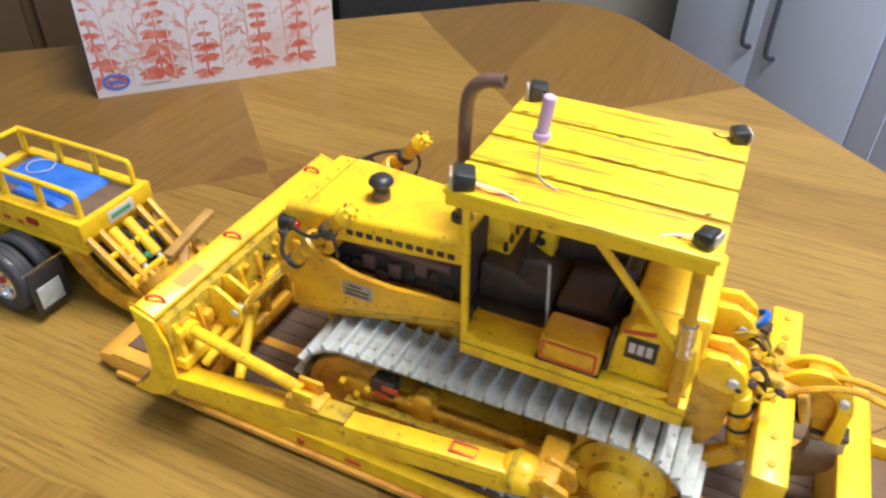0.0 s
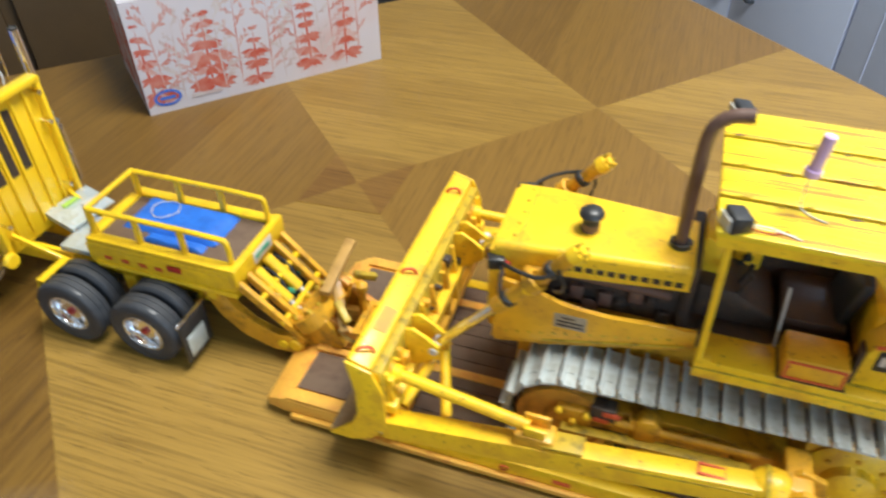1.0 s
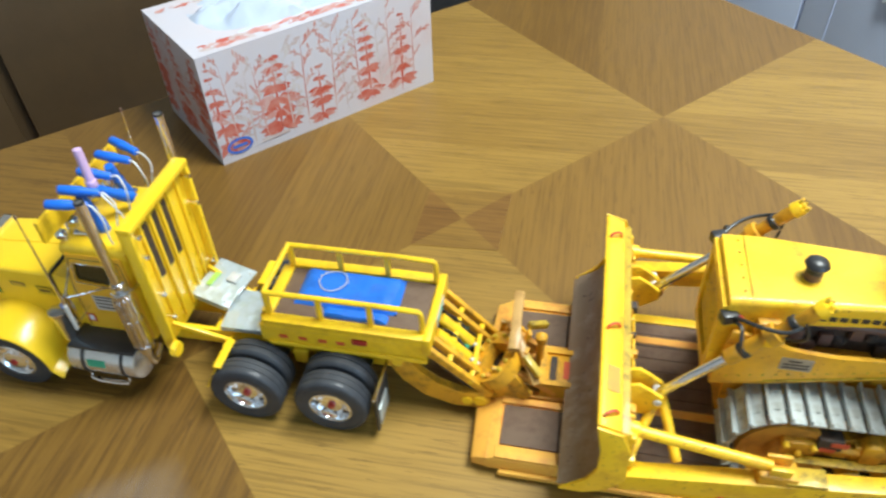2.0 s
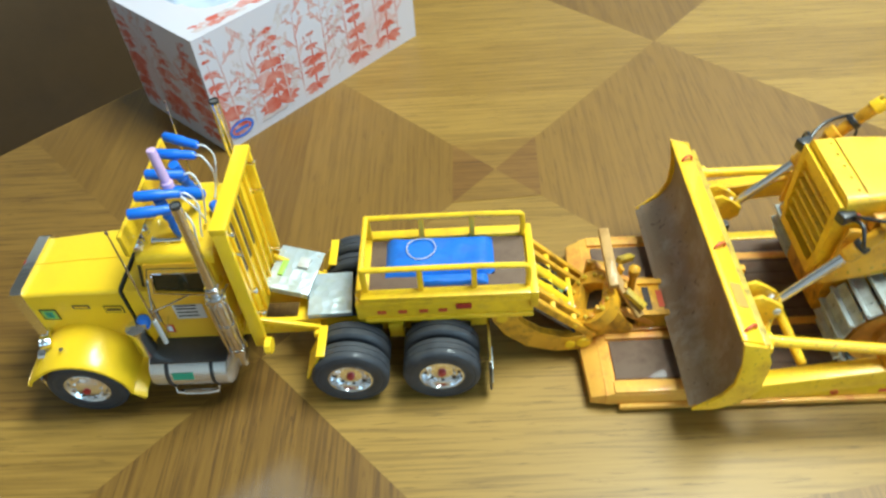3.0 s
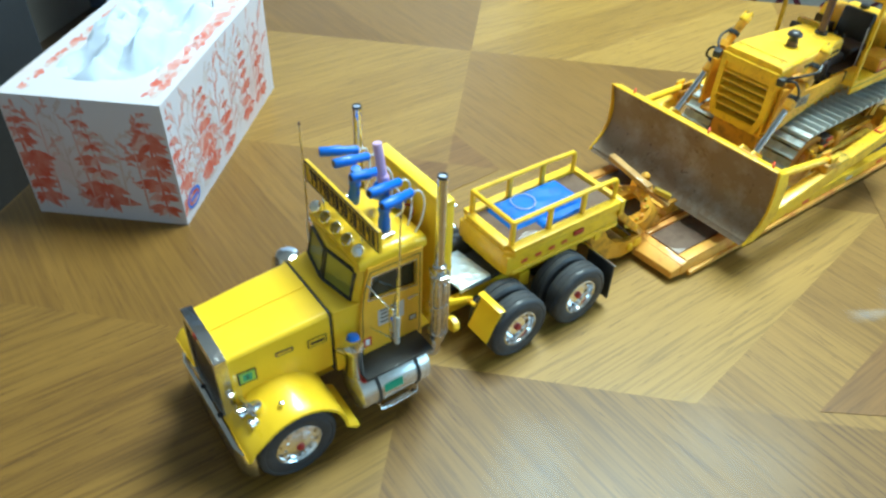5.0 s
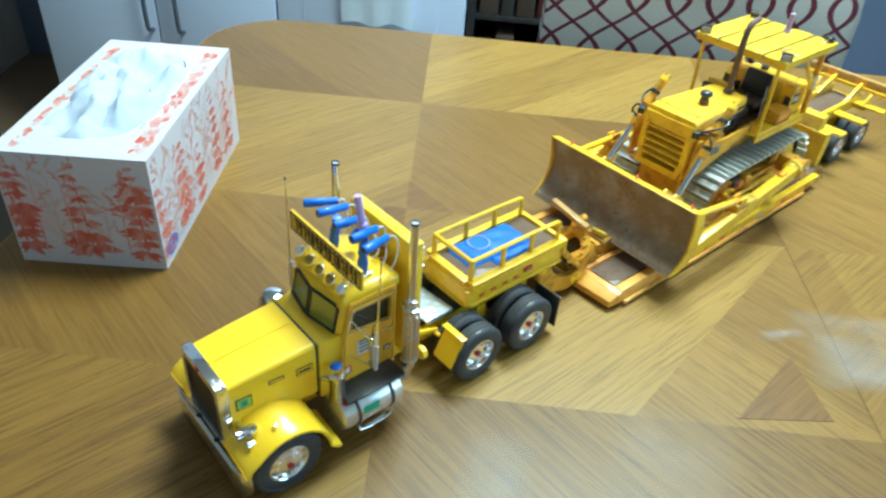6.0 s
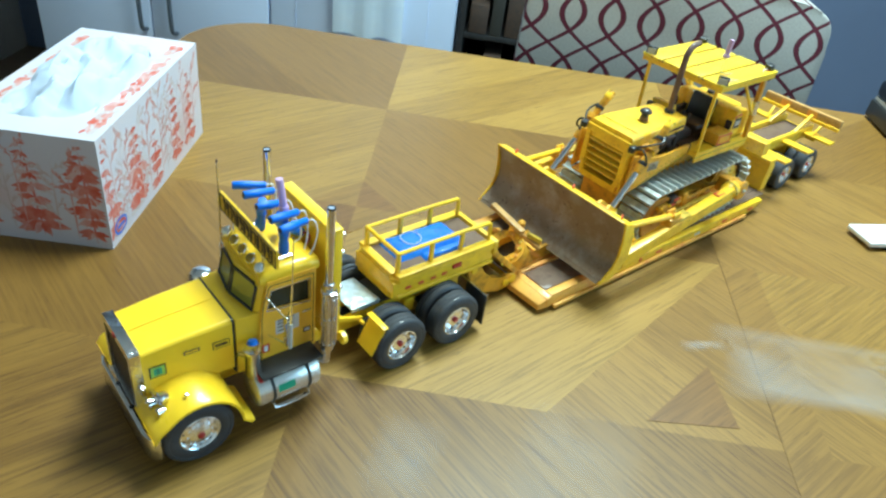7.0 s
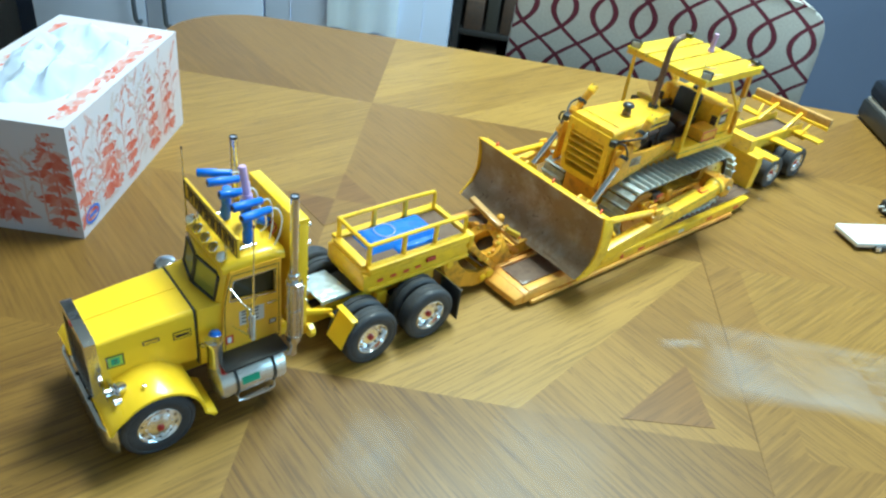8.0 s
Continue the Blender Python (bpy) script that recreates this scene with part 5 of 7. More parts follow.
for x, z in ((-275, 43), (-262, 30.5)):
    part("slope_tie", bar((x, -25, z), (x, 25, z), 3, 3), "yellow", trailer)
part("slope_skin", bar((-288, 0, 47), (-254, 0, 14), 44, 1.2), "engine", trailer)
for s in (-1, 1):
    part("lower_arm", prism([(-312, 46), (-298, 46), (-292, 34), (-282, 25), (-268, 20), (-256, 22), (-250, 15), (-256, 8), (-272, 7), (-290, 13), (-303, 25), (-310, 38)], "y", *sorted((s * 20, s * 25)), 0.5), "dozer_dirty", trailer)
    part("arm_pin", lathe([(0, 0), (3.2, 0), (3.2, 1.2), (0, 1.5)], (-305, s * 25, 42), (0, s, 0), 16), "yellow", trailer)
    part("arm_pin", lathe([(0, 0), (3.2, 0), (3.2, 1.2), (0, 1.5)], (-264, s * 25, 14), (0, s, 0), 16), "yellow", trailer)
part("pivot_beam", rod((-256, -26, 15), (-256, 26, 15), 4.2, 16), "yellow", trailer)
# swan neck with its round openings
sw_out = [(19 * math.cos(6.283185 * k / 16), 16 * math.sin(6.283185 * k / 16)) for k in range(16)]
sw_in = []
for k in range(16):
    a = 6.283185 * k / 16
    rr = 9.6 / max(abs(math.cos(a - 0.4)), abs(math.sin(a - 0.4))) ** 0.7
    sw_in.append((rr * math.cos(a), 0.86 * rr * math.sin(a)))
tilt = Matrix.Translation((-248, -6, 32)) @ Matrix.Rotation(radians(52), 4, "Y")
neck = part("neck_frame", turned(ring(sw_out, sw_in, "x", -4.5, 4.5), tilt), "dozer_dirty", trailer, "worn yellow neck ring with an opening")
part("neck_backing", turned(box(5, 7, -11, 11, -10, 10, 0.5), tilt), "engine", neck)
nr = random.Random(14)
for k in range(14):
    a = 6.283185 * k / 14 + nr.uniform(-0.1, 0.1)
    o = tilt @ Vector((-4.5, 15 * math.cos(a), 12.6 * math.sin(a)))
    d = tilt.to_3x3() @ Vector((-1, 0, 0))
    part("neck_bolt", lathe([(0, -0.5), (nr.uniform(1, 2), -0.4), (nr.uniform(1, 1.8), nr.uniform(1, 2.2)), (0, 2.4)], o, d, 8), nr.choice(["dozer_yellow", "dozer_grimy", "orange"]), neck)
for k in range(10):
    x, y, z = nr.uniform(-282, -258), nr.uniform(-22, 22), 0
    z = 44 - (x + 282) * 0.98 + nr.uniform(2, 6)
    part("slope_fitting", turned(box(-2.5, 2.5, -1.6, 1.6, -1.5, 1.5, 0.5), Matrix.Translation((x, y, z)) @ Matrix.Rotation(nr.uniform(0, 3), 4, "Z") @ Matrix.Rotation(0.8, 4, "Y")), nr.choice(["dozer_grimy", "engine", "dozer_dirty", "green"]), trailer)
for s in (-1, 1):
    part("neck_strut", bar((-246, s * 15, 39), (-212, s * 13, 17), 4, 4), "orange", trailer)
    part("neck_slat", bar((-240, s * 5, 18), (-231, s * 7, 46), 5, 2), "dozer_dirty", trailer)
    part("neck_bracket", bar((-232, s * 12, 46), (-222, s * 20, 40), 4, 4), "dozer_grimy", trailer)
part("neck_cheek", prism([(-252, 12), (-232, 12), (-226, 20), (-236, 36), (-250, 41)], "y", -20, -17, 0.6), "dozer_dirty", trailer)
part("neck_cheek", prism([(-252, 12), (-232, 12), (-226, 20), (-236, 36), (-250, 41)], "y", 17, 20, 0.6), "dozer_dirty", trailer)
part("neck_plank", bar((-239, -12, 50), (-240, 28, 57), 6, 4), "worn_tan", trailer, "worn tan plank across the neck")
part("neck_plank", bar((-239, 2, 50), (-224, -22, 34), 5, 3.4), "worn_tan", trailer)
part("neck_post", lathe([(0, 0), (2.6, 0), (2.2, 20), (3.6, 21), (3.6, 25), (1.6, 27), (0, 27.4)], (-224, 4, 22), (0, 0, 1), 10), "dozer_dirty", trailer)
nb = part("neck_box", box(-222, -196, -15, 11, 12, 26, 1), "dozer_dirty", trailer, "grimy yellow equipment box between the outriggers")
part("box_rim", ring([(-223, -16), (-195, -16), (-195, 12), (-223, 12)], [(-219.5, -12.5), (-198.5, -12.5), (-198.5, 8.5), (-219.5, 8.5)], "z", 25.6, 28), "dozer_dirty", nb)
part("neck_box_slot", box(-217, -213, -11, 7, 25.9, 26.3, 0), "engine", trailer)
part("neck_mark", box(-209, -203, -9, 4, 25.9, 26.4, 0), "redmark", trailer)
for s in (-1, 1):
    part("neck_beam", box(-246, -186, *sorted((s * 12, s * 17)), 5, 15, 0.6), "orange", trailer)
    # outrigger platform at the front of the deck
    y0, y1 = s * 19, s * 62
    out = [(-248, s * 19), (-185, s * 19), (-185, s * 62), (-248, s * 62)]
    part("outrigger", prism(out, "z", 4, 14, 0.8), "orange", trailer, "rusty orange outrigger platform")
    part("outrigger_nose", loft([[(-243, s * 19, 4), (-243, s * 62, 4), (-243, s * 62, 15.5), (-243, s * 19, 15.5)], [(-258, s * 23, 3.5), (-256, s * 60, 3.5), (-256, s * 60, 9.5), (-258, s * 23, 9.5)]], 0.4), "orange", trailer, "sloping worn orange nose")
    part("wood_insert", box(-241, -185, *sorted((s * 25, s * 52)), 13.8, 15.2, 0.2), "deckwood", trailer, "dark wooden insert")
    part("outrigger_edge", box(-243, -185, *sorted((s * 54, s * 61.5)), 13.5, 16.3, 0.5), "orange", trailer)
    part("outrigger_edge", box(-243, -185, *sorted((s * 19.5, s * 24)), 13.5, 16.3, 0.5), "orange", trailer)
    part("rub_rail", box(-240, 66, *sorted((s * 62, s * 65)), 2.5, 6, 0.5), "orange", trailer)
    # deck side beam
    part("side_beam", prism([(-186, 3), (62, 3), (84, 7), (98, 13), (98, 15.2), (-186, 15.2)], "y", *sorted((s * 55, s * 62)), 0.6), "yellow", trailer, "yellow-orange deck side beam")
    part("chain_ring", lathe([(1.4, 0), (2.2, 0), (2.2, 0.8), (1.4, 0.8)], (-120, s * 62.2, 10), (0, s, 0), 14), "redmark", trailer)
    for x in (-95, -30, 20, 70):
        part("side_marking", box(x, x + 9, *sorted((s * 62.0, s * 62.4)), 8, 11, 0), "redmark" if x != -30 else "sticker", trailer)
    part("deck_beam", box(-186, 104, *sorted((s * 6, s * 12)), 3, 13, 0.6), "yellow", trailer)
part("cross_beam", box(-188, -180, -55, 55, 4, 13.6, 0.5), "orange", trailer)
for k, x in enumerate((-150, -118, -60, 0, 60, 96)):
    part("cross_beam", box(x - 3, x + 3, -55, 55, 4, 13.4, 0.5), "orange", trailer)
for k in range(11):
    y = -49.5 + 9.9 * k
    part("deck_plank", box(-179, 112.6, y - 4.75, y + 4.75, 13.4, 15.0, 0.3), "deckwood", trailer, "dark worn deck plank" if k == 0 else "")
for y0, y1 in ((-18, -12.4), (36.4, 42)):
    part("deck_strip", box(-178.6, 112, y0, y1, 14.6, 15.7, 0.2), "orange", trailer, "worn orange strip along the deck")
# rear riser and bogie
part("riser", prism([(113, 14), (125, 14), (128, 44), (123, 50), (115, 50)], "y", -48, 48, 0.9), "yellow", trailer, "yellow riser at the back of the deck")
part("riser_top", box(111, 124, -49, 49, 49.5, 54, 0.6), "yellow", trailer)
part("bogie_deck", box(123, 262, -20, 20, 40, 46, 0.6), "yellow", trailer)
part("bogie_floor", box(126, 258, -15, 15, 45.8, 47.2, 0.2), "deckwood", trailer, "dark wooden floor")
for s in (-1, 1):
    part("bogie_rail", box(124.4, 264, *sorted((s * 16, s * 20)), 46, 54, 0.5), "yellow", trailer)
    for x in (143, 195, 247):
        part("wheel_plate", box(x - 7, x + 7, *sorted((s * 20, s * 55)), 46, 49, 0.6), "yellow", trailer)
    for x in (172, 228):
        wheel(trailer, x, s * 46, 19.5, s, 19.5, 13, "rear")
        part("inner_wheel", lathe([(10, 0.6), (17, 0), (19.5, 2), (19.5, 10), (17, 12), (10, 11.4)], (x, s * 20.5, 19.5), (0, s, 0), 30), "tyre", trailer)
    part("tail_lamp", lathe([(0, 0), (2.4, 0), (2.0, 1.4), (0, 1.8)], (264, s * 17, 43), (1, 0, 0), 14), "red", trailer)
    part("tail_arm", bar((218, s * 17, 51), (258, s * 16, 68), 4, 4), "yellow", trailer)
    part("tail_post", bar((240, s * 30, 47), (257, s * 33, 64), 3, 3), "yellow", trailer)
part("tail_board", box(255, 261, -52, 50, 62, 74, 0.8), "worn_tan", trailer, "worn tan board across the trailer's tail")
part("tail_lip", box(252, 256.5, -53, 51, 60.5, 64.5, 0.6), "yellow", trailer)
for y0 in (-22, 14):
    part("board_patch", box(254.6, 255.4, y0, y0 + 13, 64.6, 72.5, 0), "rubbed", trailer)
for x in (172, 228):
    part("axle", rod((x, -40, 19.5), (x, 40, 19.5), 3, 12), "black", trailer)
    part("hanger", box(x - 10, x + 10, -17, 17, 22, 40, 0.8), "yellow", trailer)
part("tail_beam", box(258, 265, -30, 30, 36, 46, 0.8), "yellow", trailer)

# blue tarpaulin bundle lying on the neck
tarp = thing("blue_tarpaulin", -340, 3, 64, "folded blue tarpaulin tied with cord lying on the trailer neck", "tarpaulin")
noise.seed_set(6)


def tarp_sheet(x0, x1, y0, y1, z0, th, amp):
    b = bmesh.new()
    NXT, NYT = 26, 14
    g = []
    for j in range(NYT + 1):
        row = []
        for i in range(NXT + 1):
            s, t = i / NXT, j / NYT
            e = min(1.0, 9 * min(s, 1 - s), 7 * min(t, 1 - t))
            z = z0 + th * (e ** 0.5) + amp * e * noise.noise(Vector((s * 5, t * 3, z0)))
            row.append(b.verts.new((x0 + (x1 - x0) * s + 0.8 * noise.noise(Vector((t * 4, 1, z0))), y0 + (y1 - y0) * t + 0.7 * noise.noise(Vector((s * 6, 3, z0))), z)))
        g.append(row)
    for j in range(NYT):
        for i in range(NXT):
            b.faces.new((g[j][i], g[j][i + 1], g[j + 1][i + 1], g[j + 1][i]))
    rim = [g[0][i] for i in range(NXT + 1)] + [g[j][NXT] for j in range(1, NYT + 1)] + [g[NYT][i] for i in range(NXT - 1, -1, -1)] + [g[j][0] for j in range(NYT - 1, 0, -1)]
    low = [b.verts.new((v.co.x, v.co.y, z0)) for v in rim]
    for k in range(len(rim)):
        n = (k + 1) % len(rim)
        b.faces.new((rim[k], rim[n], low[n], low[k]))
    b.faces.new(low)
    return b


part("folded_sheet", tarp_sheet(-371, -308, -10, 19, 64.0, 5.5, 1.6), "tarp", tarp)
part("fold", tarp_sheet(-352, -312, -17.5, -10.5, 64.0, 3.0, 0.8), "tarp", tarp, "lower fold of the sheet")
part("cord", pipe([(-350 + 8.5 * math.cos(6.283185 * k / 16), 6 + 8.5 * math.sin(6.283185 * k / 16), 70.9 + 0.5 * math.sin(k)) for k in range(17)], 0.3, 6, smooth=1), "sticker", tarp, "thin pale loop of cord")

# ---- the model bulldozer on the trailer ----
def streaked(name, colour, streak):
    """Yellow paint with thin lengthwise scratches and rust streaks."""
    m = worn_paint(name, colour, (0.62, 0.33, 0.03), 0.34, 0.35, 50)
    b = m.node_tree.nodes["Principled BSDF"]
    old = b.inputs["Base Color"].links[0].from_socket
    n = node(m, "ShaderNodeTexNoise", Scale=1.0, Detail=4.0, Roughness=0.7)
    link(m, coords(m, "Object", (20, 430, 300)), n.inputs["Vector"])
    link(m, mixc(m, ramp(m, n.outputs["Fac"], [(0.53, (0, 0, 0)), (0.60, (0.85, 0.85, 0.85))]), old, streak), b.inputs["Base Color"])
    return m


M["roof_yellow"] = streaked("streaked_yellow_roof", (0.95, 0.68, 0.02), (0.42, 0.17, 0.03))
DZ = 15.2                     # top of the deck planks
dozer = thing("model_bulldozer", -40, 0, DZ, "yellow weathered scale-model bulldozer with canopy standing on the trailer", "model bulldozer")
IX, IZ, IR = -96.0, DZ + 28.5, 26.0
SX, SZ, SR = 29.0, DZ + 31.0, 28.0
part("hull", box(-126, 52, -22, 22, 34, 92, 1.5), "dozer_dirty", dozer, "grimy yellow hull")
part("belly_pan", prism([(-126, 34), (-112, 27), (40, 27), (52, 34)], "y", -18, 18, 0.5), "dozer_dirty", dozer)

# one track shoe, shared by all
sh = bmesh.new()
prism([(-3.6, -0.6), (4.1, -0.9), (4.1, 0.5), (-3.6, 1.0)], "y", -13.5, 13.5, 0.2, sh)
prism([(-3.7, 0.4), (-1.6, 0.6), (-2.2, 4.0), (-3.5, 4.0)], "y", -13.8, 13.8, 0.25, sh)
for yb in (-5.5, 5.5):
    for xb in (-1.2, 1.6):
        box(xb - 0.6, xb + 0.6, yb - 0.6, yb + 0.6, 0.3, 1.5, 0, sh)
for v in sh.verts:
    v.co *= 0.001
SHOE = bpy.data.meshes.new("track_shoe")
sh.to_mesh(SHOE)
sh.free()
SHOE.materials.append(M["track"])


def track_path():
    """Places and outward directions along the closed track, every millimetre or so."""
    d = math.hypot(SX - IX, SZ - IZ)
    tilt = math.atan2(SZ - IZ, SX - IX)
    out = []
    a_top = math.acos((SR - IR) / d)
    start, end = tilt + a_top, tilt - a_top
    for cx, cz, r, a0, a1 in ((IX, IZ, IR, start, end + 2 * math.pi), (SX, SZ, SR, end, start)):
        n = 60
        for k in range(n + 1):
            a = a0 + (a1 - a0) * k / n
            out.append((cx + r * math.cos(a), cz + r * math.sin(a)))
    return out


loop = track_path()
seglen = [math.dist(a, b) for a, b in zip(loop, loop[1:] + loop[:1])]
total = sum(seglen)
NSHOE = 48


def along(dist):
    dist %= total
    for (a, b), L in zip(zip(loop, loop[1:] + loop[:1]), seglen):
        if dist <= L:
            k = dist / L if L else 0
            return (a[0] + k * (b[0] - a[0]), a[1] + k * (b[1] - a[1])), math.atan2(b[1] - a[1], b[0] - a[0])
        dist -= L
    return loop[0], 0.0


for s in (-1, 1):
    yc = s * 38.5
    small = []
    for i, p in enumerate(loop):
        q0, q1 = loop[i - 1], loop[(i + 1) % len(loop)]
        tx, tz = q1[0] - q0[0], q1[1] - q0[1]
        L = math.hypot(tx, tz) or 1
        small.append((p[0] - 3.2 * tz / L, p[1] + 3.2 * tx / L))
    chain = part("track_chain", ring(loop, small, "y", yc - 5, yc + 5), "engine", dozer, "dark track chain")
    for k in range(NSHOE):
        (x, z), ang = along(total * k / NSHOE)
        shoe = new("track_shoe", SHOE)
        shoe.parent = chain
        nx, nz = math.sin(ang), -math.cos(ang)
        m = Matrix.Translation(((x + nx * 0.9 + 40) / 1000, yc / 1000, (z + nz * 0.9 - DZ) / 1000)) @ Matrix.Rotation(-ang + math.pi, 4, "Y")
        shoe.matrix_local = m
    fr = part("track_frame", prism([(IX + 4, 32), (SX - 18, 32), (SX - 16, 50), (-40, 57), (IX + 20, 56), (IX + 4, 50)], "y", yc - 8.5, yc + 8.5, 0.8), "dozer_dirty", dozer, "grimy yellow track frame")
    part("frame_cover", box(-66, -52, *sorted((s * 46, s * 52)), 44, 58, 0.8), "dozer_dirty", fr)
    part("frame_cover", box(-20, 6, *sorted((s * 46, s * 51)), 40, 55, 0.8), "dozer_dirty", fr)
    part("frame_pipe", rod((IX + 12, s * 51, 53), (-10, s * 51, 55), 2.2, 12), "dozer_dirty", fr)
    part("frame_pipe", rod((IX + 14, s * 52, 45), (-14, s * 52, 47), 1.6, 12), "black", fr)
    part("red_plate", box(-78, -70, *sorted((s * 53, s * 53.6)), 58, 61, 0.1), "redmark", fr)
    for k in range(6):
        x = IX + 20 + 18.5 * k
        part("roller", rod((x, s * 30, DZ + 8), (x, s * 47.5, DZ + 8), 6, 18), "dozer_dirty", fr)
    for x in (-58, -12):
        part("carrier_roller", rod((x, s * 32, 66 + (x + 58) * 0.05), (x, s * 46, 66 + (x + 58) * 0.05), 4.2, 16), "engine", fr)
    idl = part("idler", lathe([(0, -4), (22.4, -4), (22.8, -3), (22.8, 3), (22.4, 4), (19, 4), (18, 2), (9, 2), (8, 5), (0, 5.4)], (IX, yc + s * 8.5, IZ), (0, s, 0), 32), "idler", dozer, "orange-brown front idler wheel")
    part("idler_fork", box(IX - 3, IX + 13, *sorted((s * 46, s * 53)), IZ + 3, IZ + 13, 1.0), "dozer_dirty", idl)
    for b0 in ((IX - 2, IZ + 12), (IX + 5, IZ + 6), (IX + 11, IZ + 12)):
        part("bolt", rod((b0[0], s * 52.5, b0[1]), (b0[0], s * 55.5, b0[1]), 1.6, 6), "dozer_yellow", idl)
    teeth = []
    for k in range(52):
        a = 6.283185 * k / 52
        r = SR - 3.4 if (k // 2) % 2 == 0 else SR - 6
        teeth.append((SX + r * math.cos(a), SZ + r * math.sin(a)))
    spr = part("sprocket", prism(teeth, "y", yc - 3, yc + 3, 0), "dozer_dirty", dozer, "yellow drive sprocket")
    part("sprocket_hub", lathe([(0, 0), (19, 0), (20, 1.4), (18, 3), (12, 5), (11, 9), (6, 12), (0, 12.6)], (SX, yc + s * 2.8, SZ), (0, s, 0), 28), "dozer_yellow", spr)
    for k in range(8):
        a = 6.283185 * k / 8
        p = Vector((SX + 15 * math.cos(a), yc + s * 6, SZ + 15 * math.sin(a)))
        part("bolt", rod(p, p + Vector((0, s * 2, 0)), 1.1, 6), "dozer_dirty", spr)
    part("fender", box(-46, 46, *sorted((s * 22, s * 42)), 92, 96, 0.6), "dozer_yellow", dozer, "yellow walkway over the track")
    part("fender_skirt", box(-46, 46, *sorted((s * 40.4, s * 42)), 86, 92.2, 0.4), "dozer_yellow", dozer)
    # engine side panel with its swept upper edge
    outline = [(-137, 71), (-112, 76.5), (-46, 93.5), (-46, 102.5), (-68, 101), (-84, 99.8), (-97, 100), (-105, 101.6), (-113, 104.5), (-122, 108), (-134, 110)]
    part("engine_side_panel", prism(outline, "y", *sorted((s * 30.4, s * 33)), 0.5), "panel_shade_orange", dozer, "worn yellow engine side panel, warm shade in its paint")
    part("panel_shelf", prism([(-136, 69), (-112, 74.5), (-50, 90), (-50, 88), (-110, 72), (-136, 67)], "y", *sorted((s * 21, s * 30.6)), 0.3), "dozer_dirty", dozer)
    part("bare_patch", box(-108, -93, *sorted((s * 32.9, s * 33.3)), 88, 96.5, 0.1), "tag_tan", dozer, "dull tan worn data plate")
    for k in range(3):
        part("plate_line", box(-106.5 + (2 if k == 0 else 0), -94.5 - (4 if k == 0 else 0), *sorted((s * 33.25, s * 33.45)), 94.5 - 2.3 * k - 0.5, 94.5 - 2.3 * k + 0.4, 0), "engine", dozer)
    # lift cylinder
    ya, yb = (-36.5, -41) if s < 0 else (34, 36)
    A, E = Vector((-101, ya, 136)), Vector((-161, yb, 66.5))
    ax = (E - A).normalized()
    lift = part("lift_cylinder", lathe([(0, 0), (3.4, 0.2), (3.5, 9), (3.2, 9.5), (3.2, 29), (3.6, 29.4), (3.6, 44), (4.0, 44.4), (4.0, 50), (2.4, 52), (0, 52)], A, ax, 20), "dozer_dirty", dozer, "knobbly yellow blade lift cylinder")
    head = part("cylinder_head", lathe([(0, -3.5), (2.2, -3.2), (2.6, -2), (3.9, -1.6), (4.3, 0.4), (4.3, 3.2), (3.5, 3.8)], A, ax, 14), "dozer_yellow", lift, "bolted cylinder head")
    side = ax.cross(Vector((0, 1, 0))).normalized()
    for k in range(6):
        a = 6.283185 * k / 6
        o = A - ax * 1.6 + 3.1 * (side * math.cos(a) + Vector((0, 1, 0)) * math.sin(a))
        part("bolt", rod(o, o - ax * 2.6, 0.8, 6), "dozer_grimy" if k % 2 else "dozer_yellow", head)
    part("piston_rod", rod(A + ax * 51, E, 2.6, 14), "chrome", lift, "bright piston rod")
    for d in (13.0, 40.0):
        part("cylinder_band", rod(A + ax * d, A + ax * (d + 3.4), 4.2, 16), "black", lift)
    part("port_block", box(-122, -116, *sorted((ya + s * 1.5, ya + s * 6)), 112, 118, 0.8), "dozer_yellow", lift)
    part("hose", pipe([A + ax * 12 + Vector((0, s * 4, 0)), (-114, ya + s * 7, 124), (-122, ya + s * 5, 123), (-130, ya + s * 0, 121), (-135, ya - s * 6, 118)], 1.0, 8, smooth=2), "black", lift, "black hydraulic hose")
    part("hose", pipe([A + ax * 40 + Vector((0, s * 4, 0)), (-131, ya + s * 7, 108), (-132, ya + s * 6, 114), (-132, ya + s * 1, 119), (-135, ya - s * 6, 116)], 1.0, 8, smooth=2), "black", lift, "black hydraulic hose")
    part("hose", pipe([A + ax * 10 + Vector((0, s * 3.6, 0)), (-104, ya + s * 5, 121), (-106, ya + s * 2, 114), (-110, ya - s * 5, 108)], 0.8, 8, smooth=2), "black", lift, "black hydraulic hose")
    part("trunnion", lathe([(4.1, -3), (5.6, -2.4), (5.6, 2.4), (4.1, 3)], A + ax * 26, ax, 16), "dozer_dirty", dozer)
    part("trunnion_arm", box(-124, -113, *sorted((s * 21, ya - s * 3)), 108, 118, 1.2), "dozer_dirty", dozer)
    part("hose_plug", turned(box(-4, 4, -3, 3, -3, 3, 0.9), Matrix.Translation((-137, ya - s * 6.5, 117)) @ Matrix.Rotation(radians(20), 4, "Z")), "black", dozer, "black hose plug")
    part("clip", rod((-133, ya - s * 6, 117), (-130.6, ya - s * 5.4, 117.5), 1.7, 10), "red", dozer)
    # push arm
    yo = s * 71
    arm = part("push_arm", bar((-178, s * 75, 39), (-10, yo, 59), 9.5, 13, 0.8), "dozer_yellow", dozer, "yellow push arm of the blade")
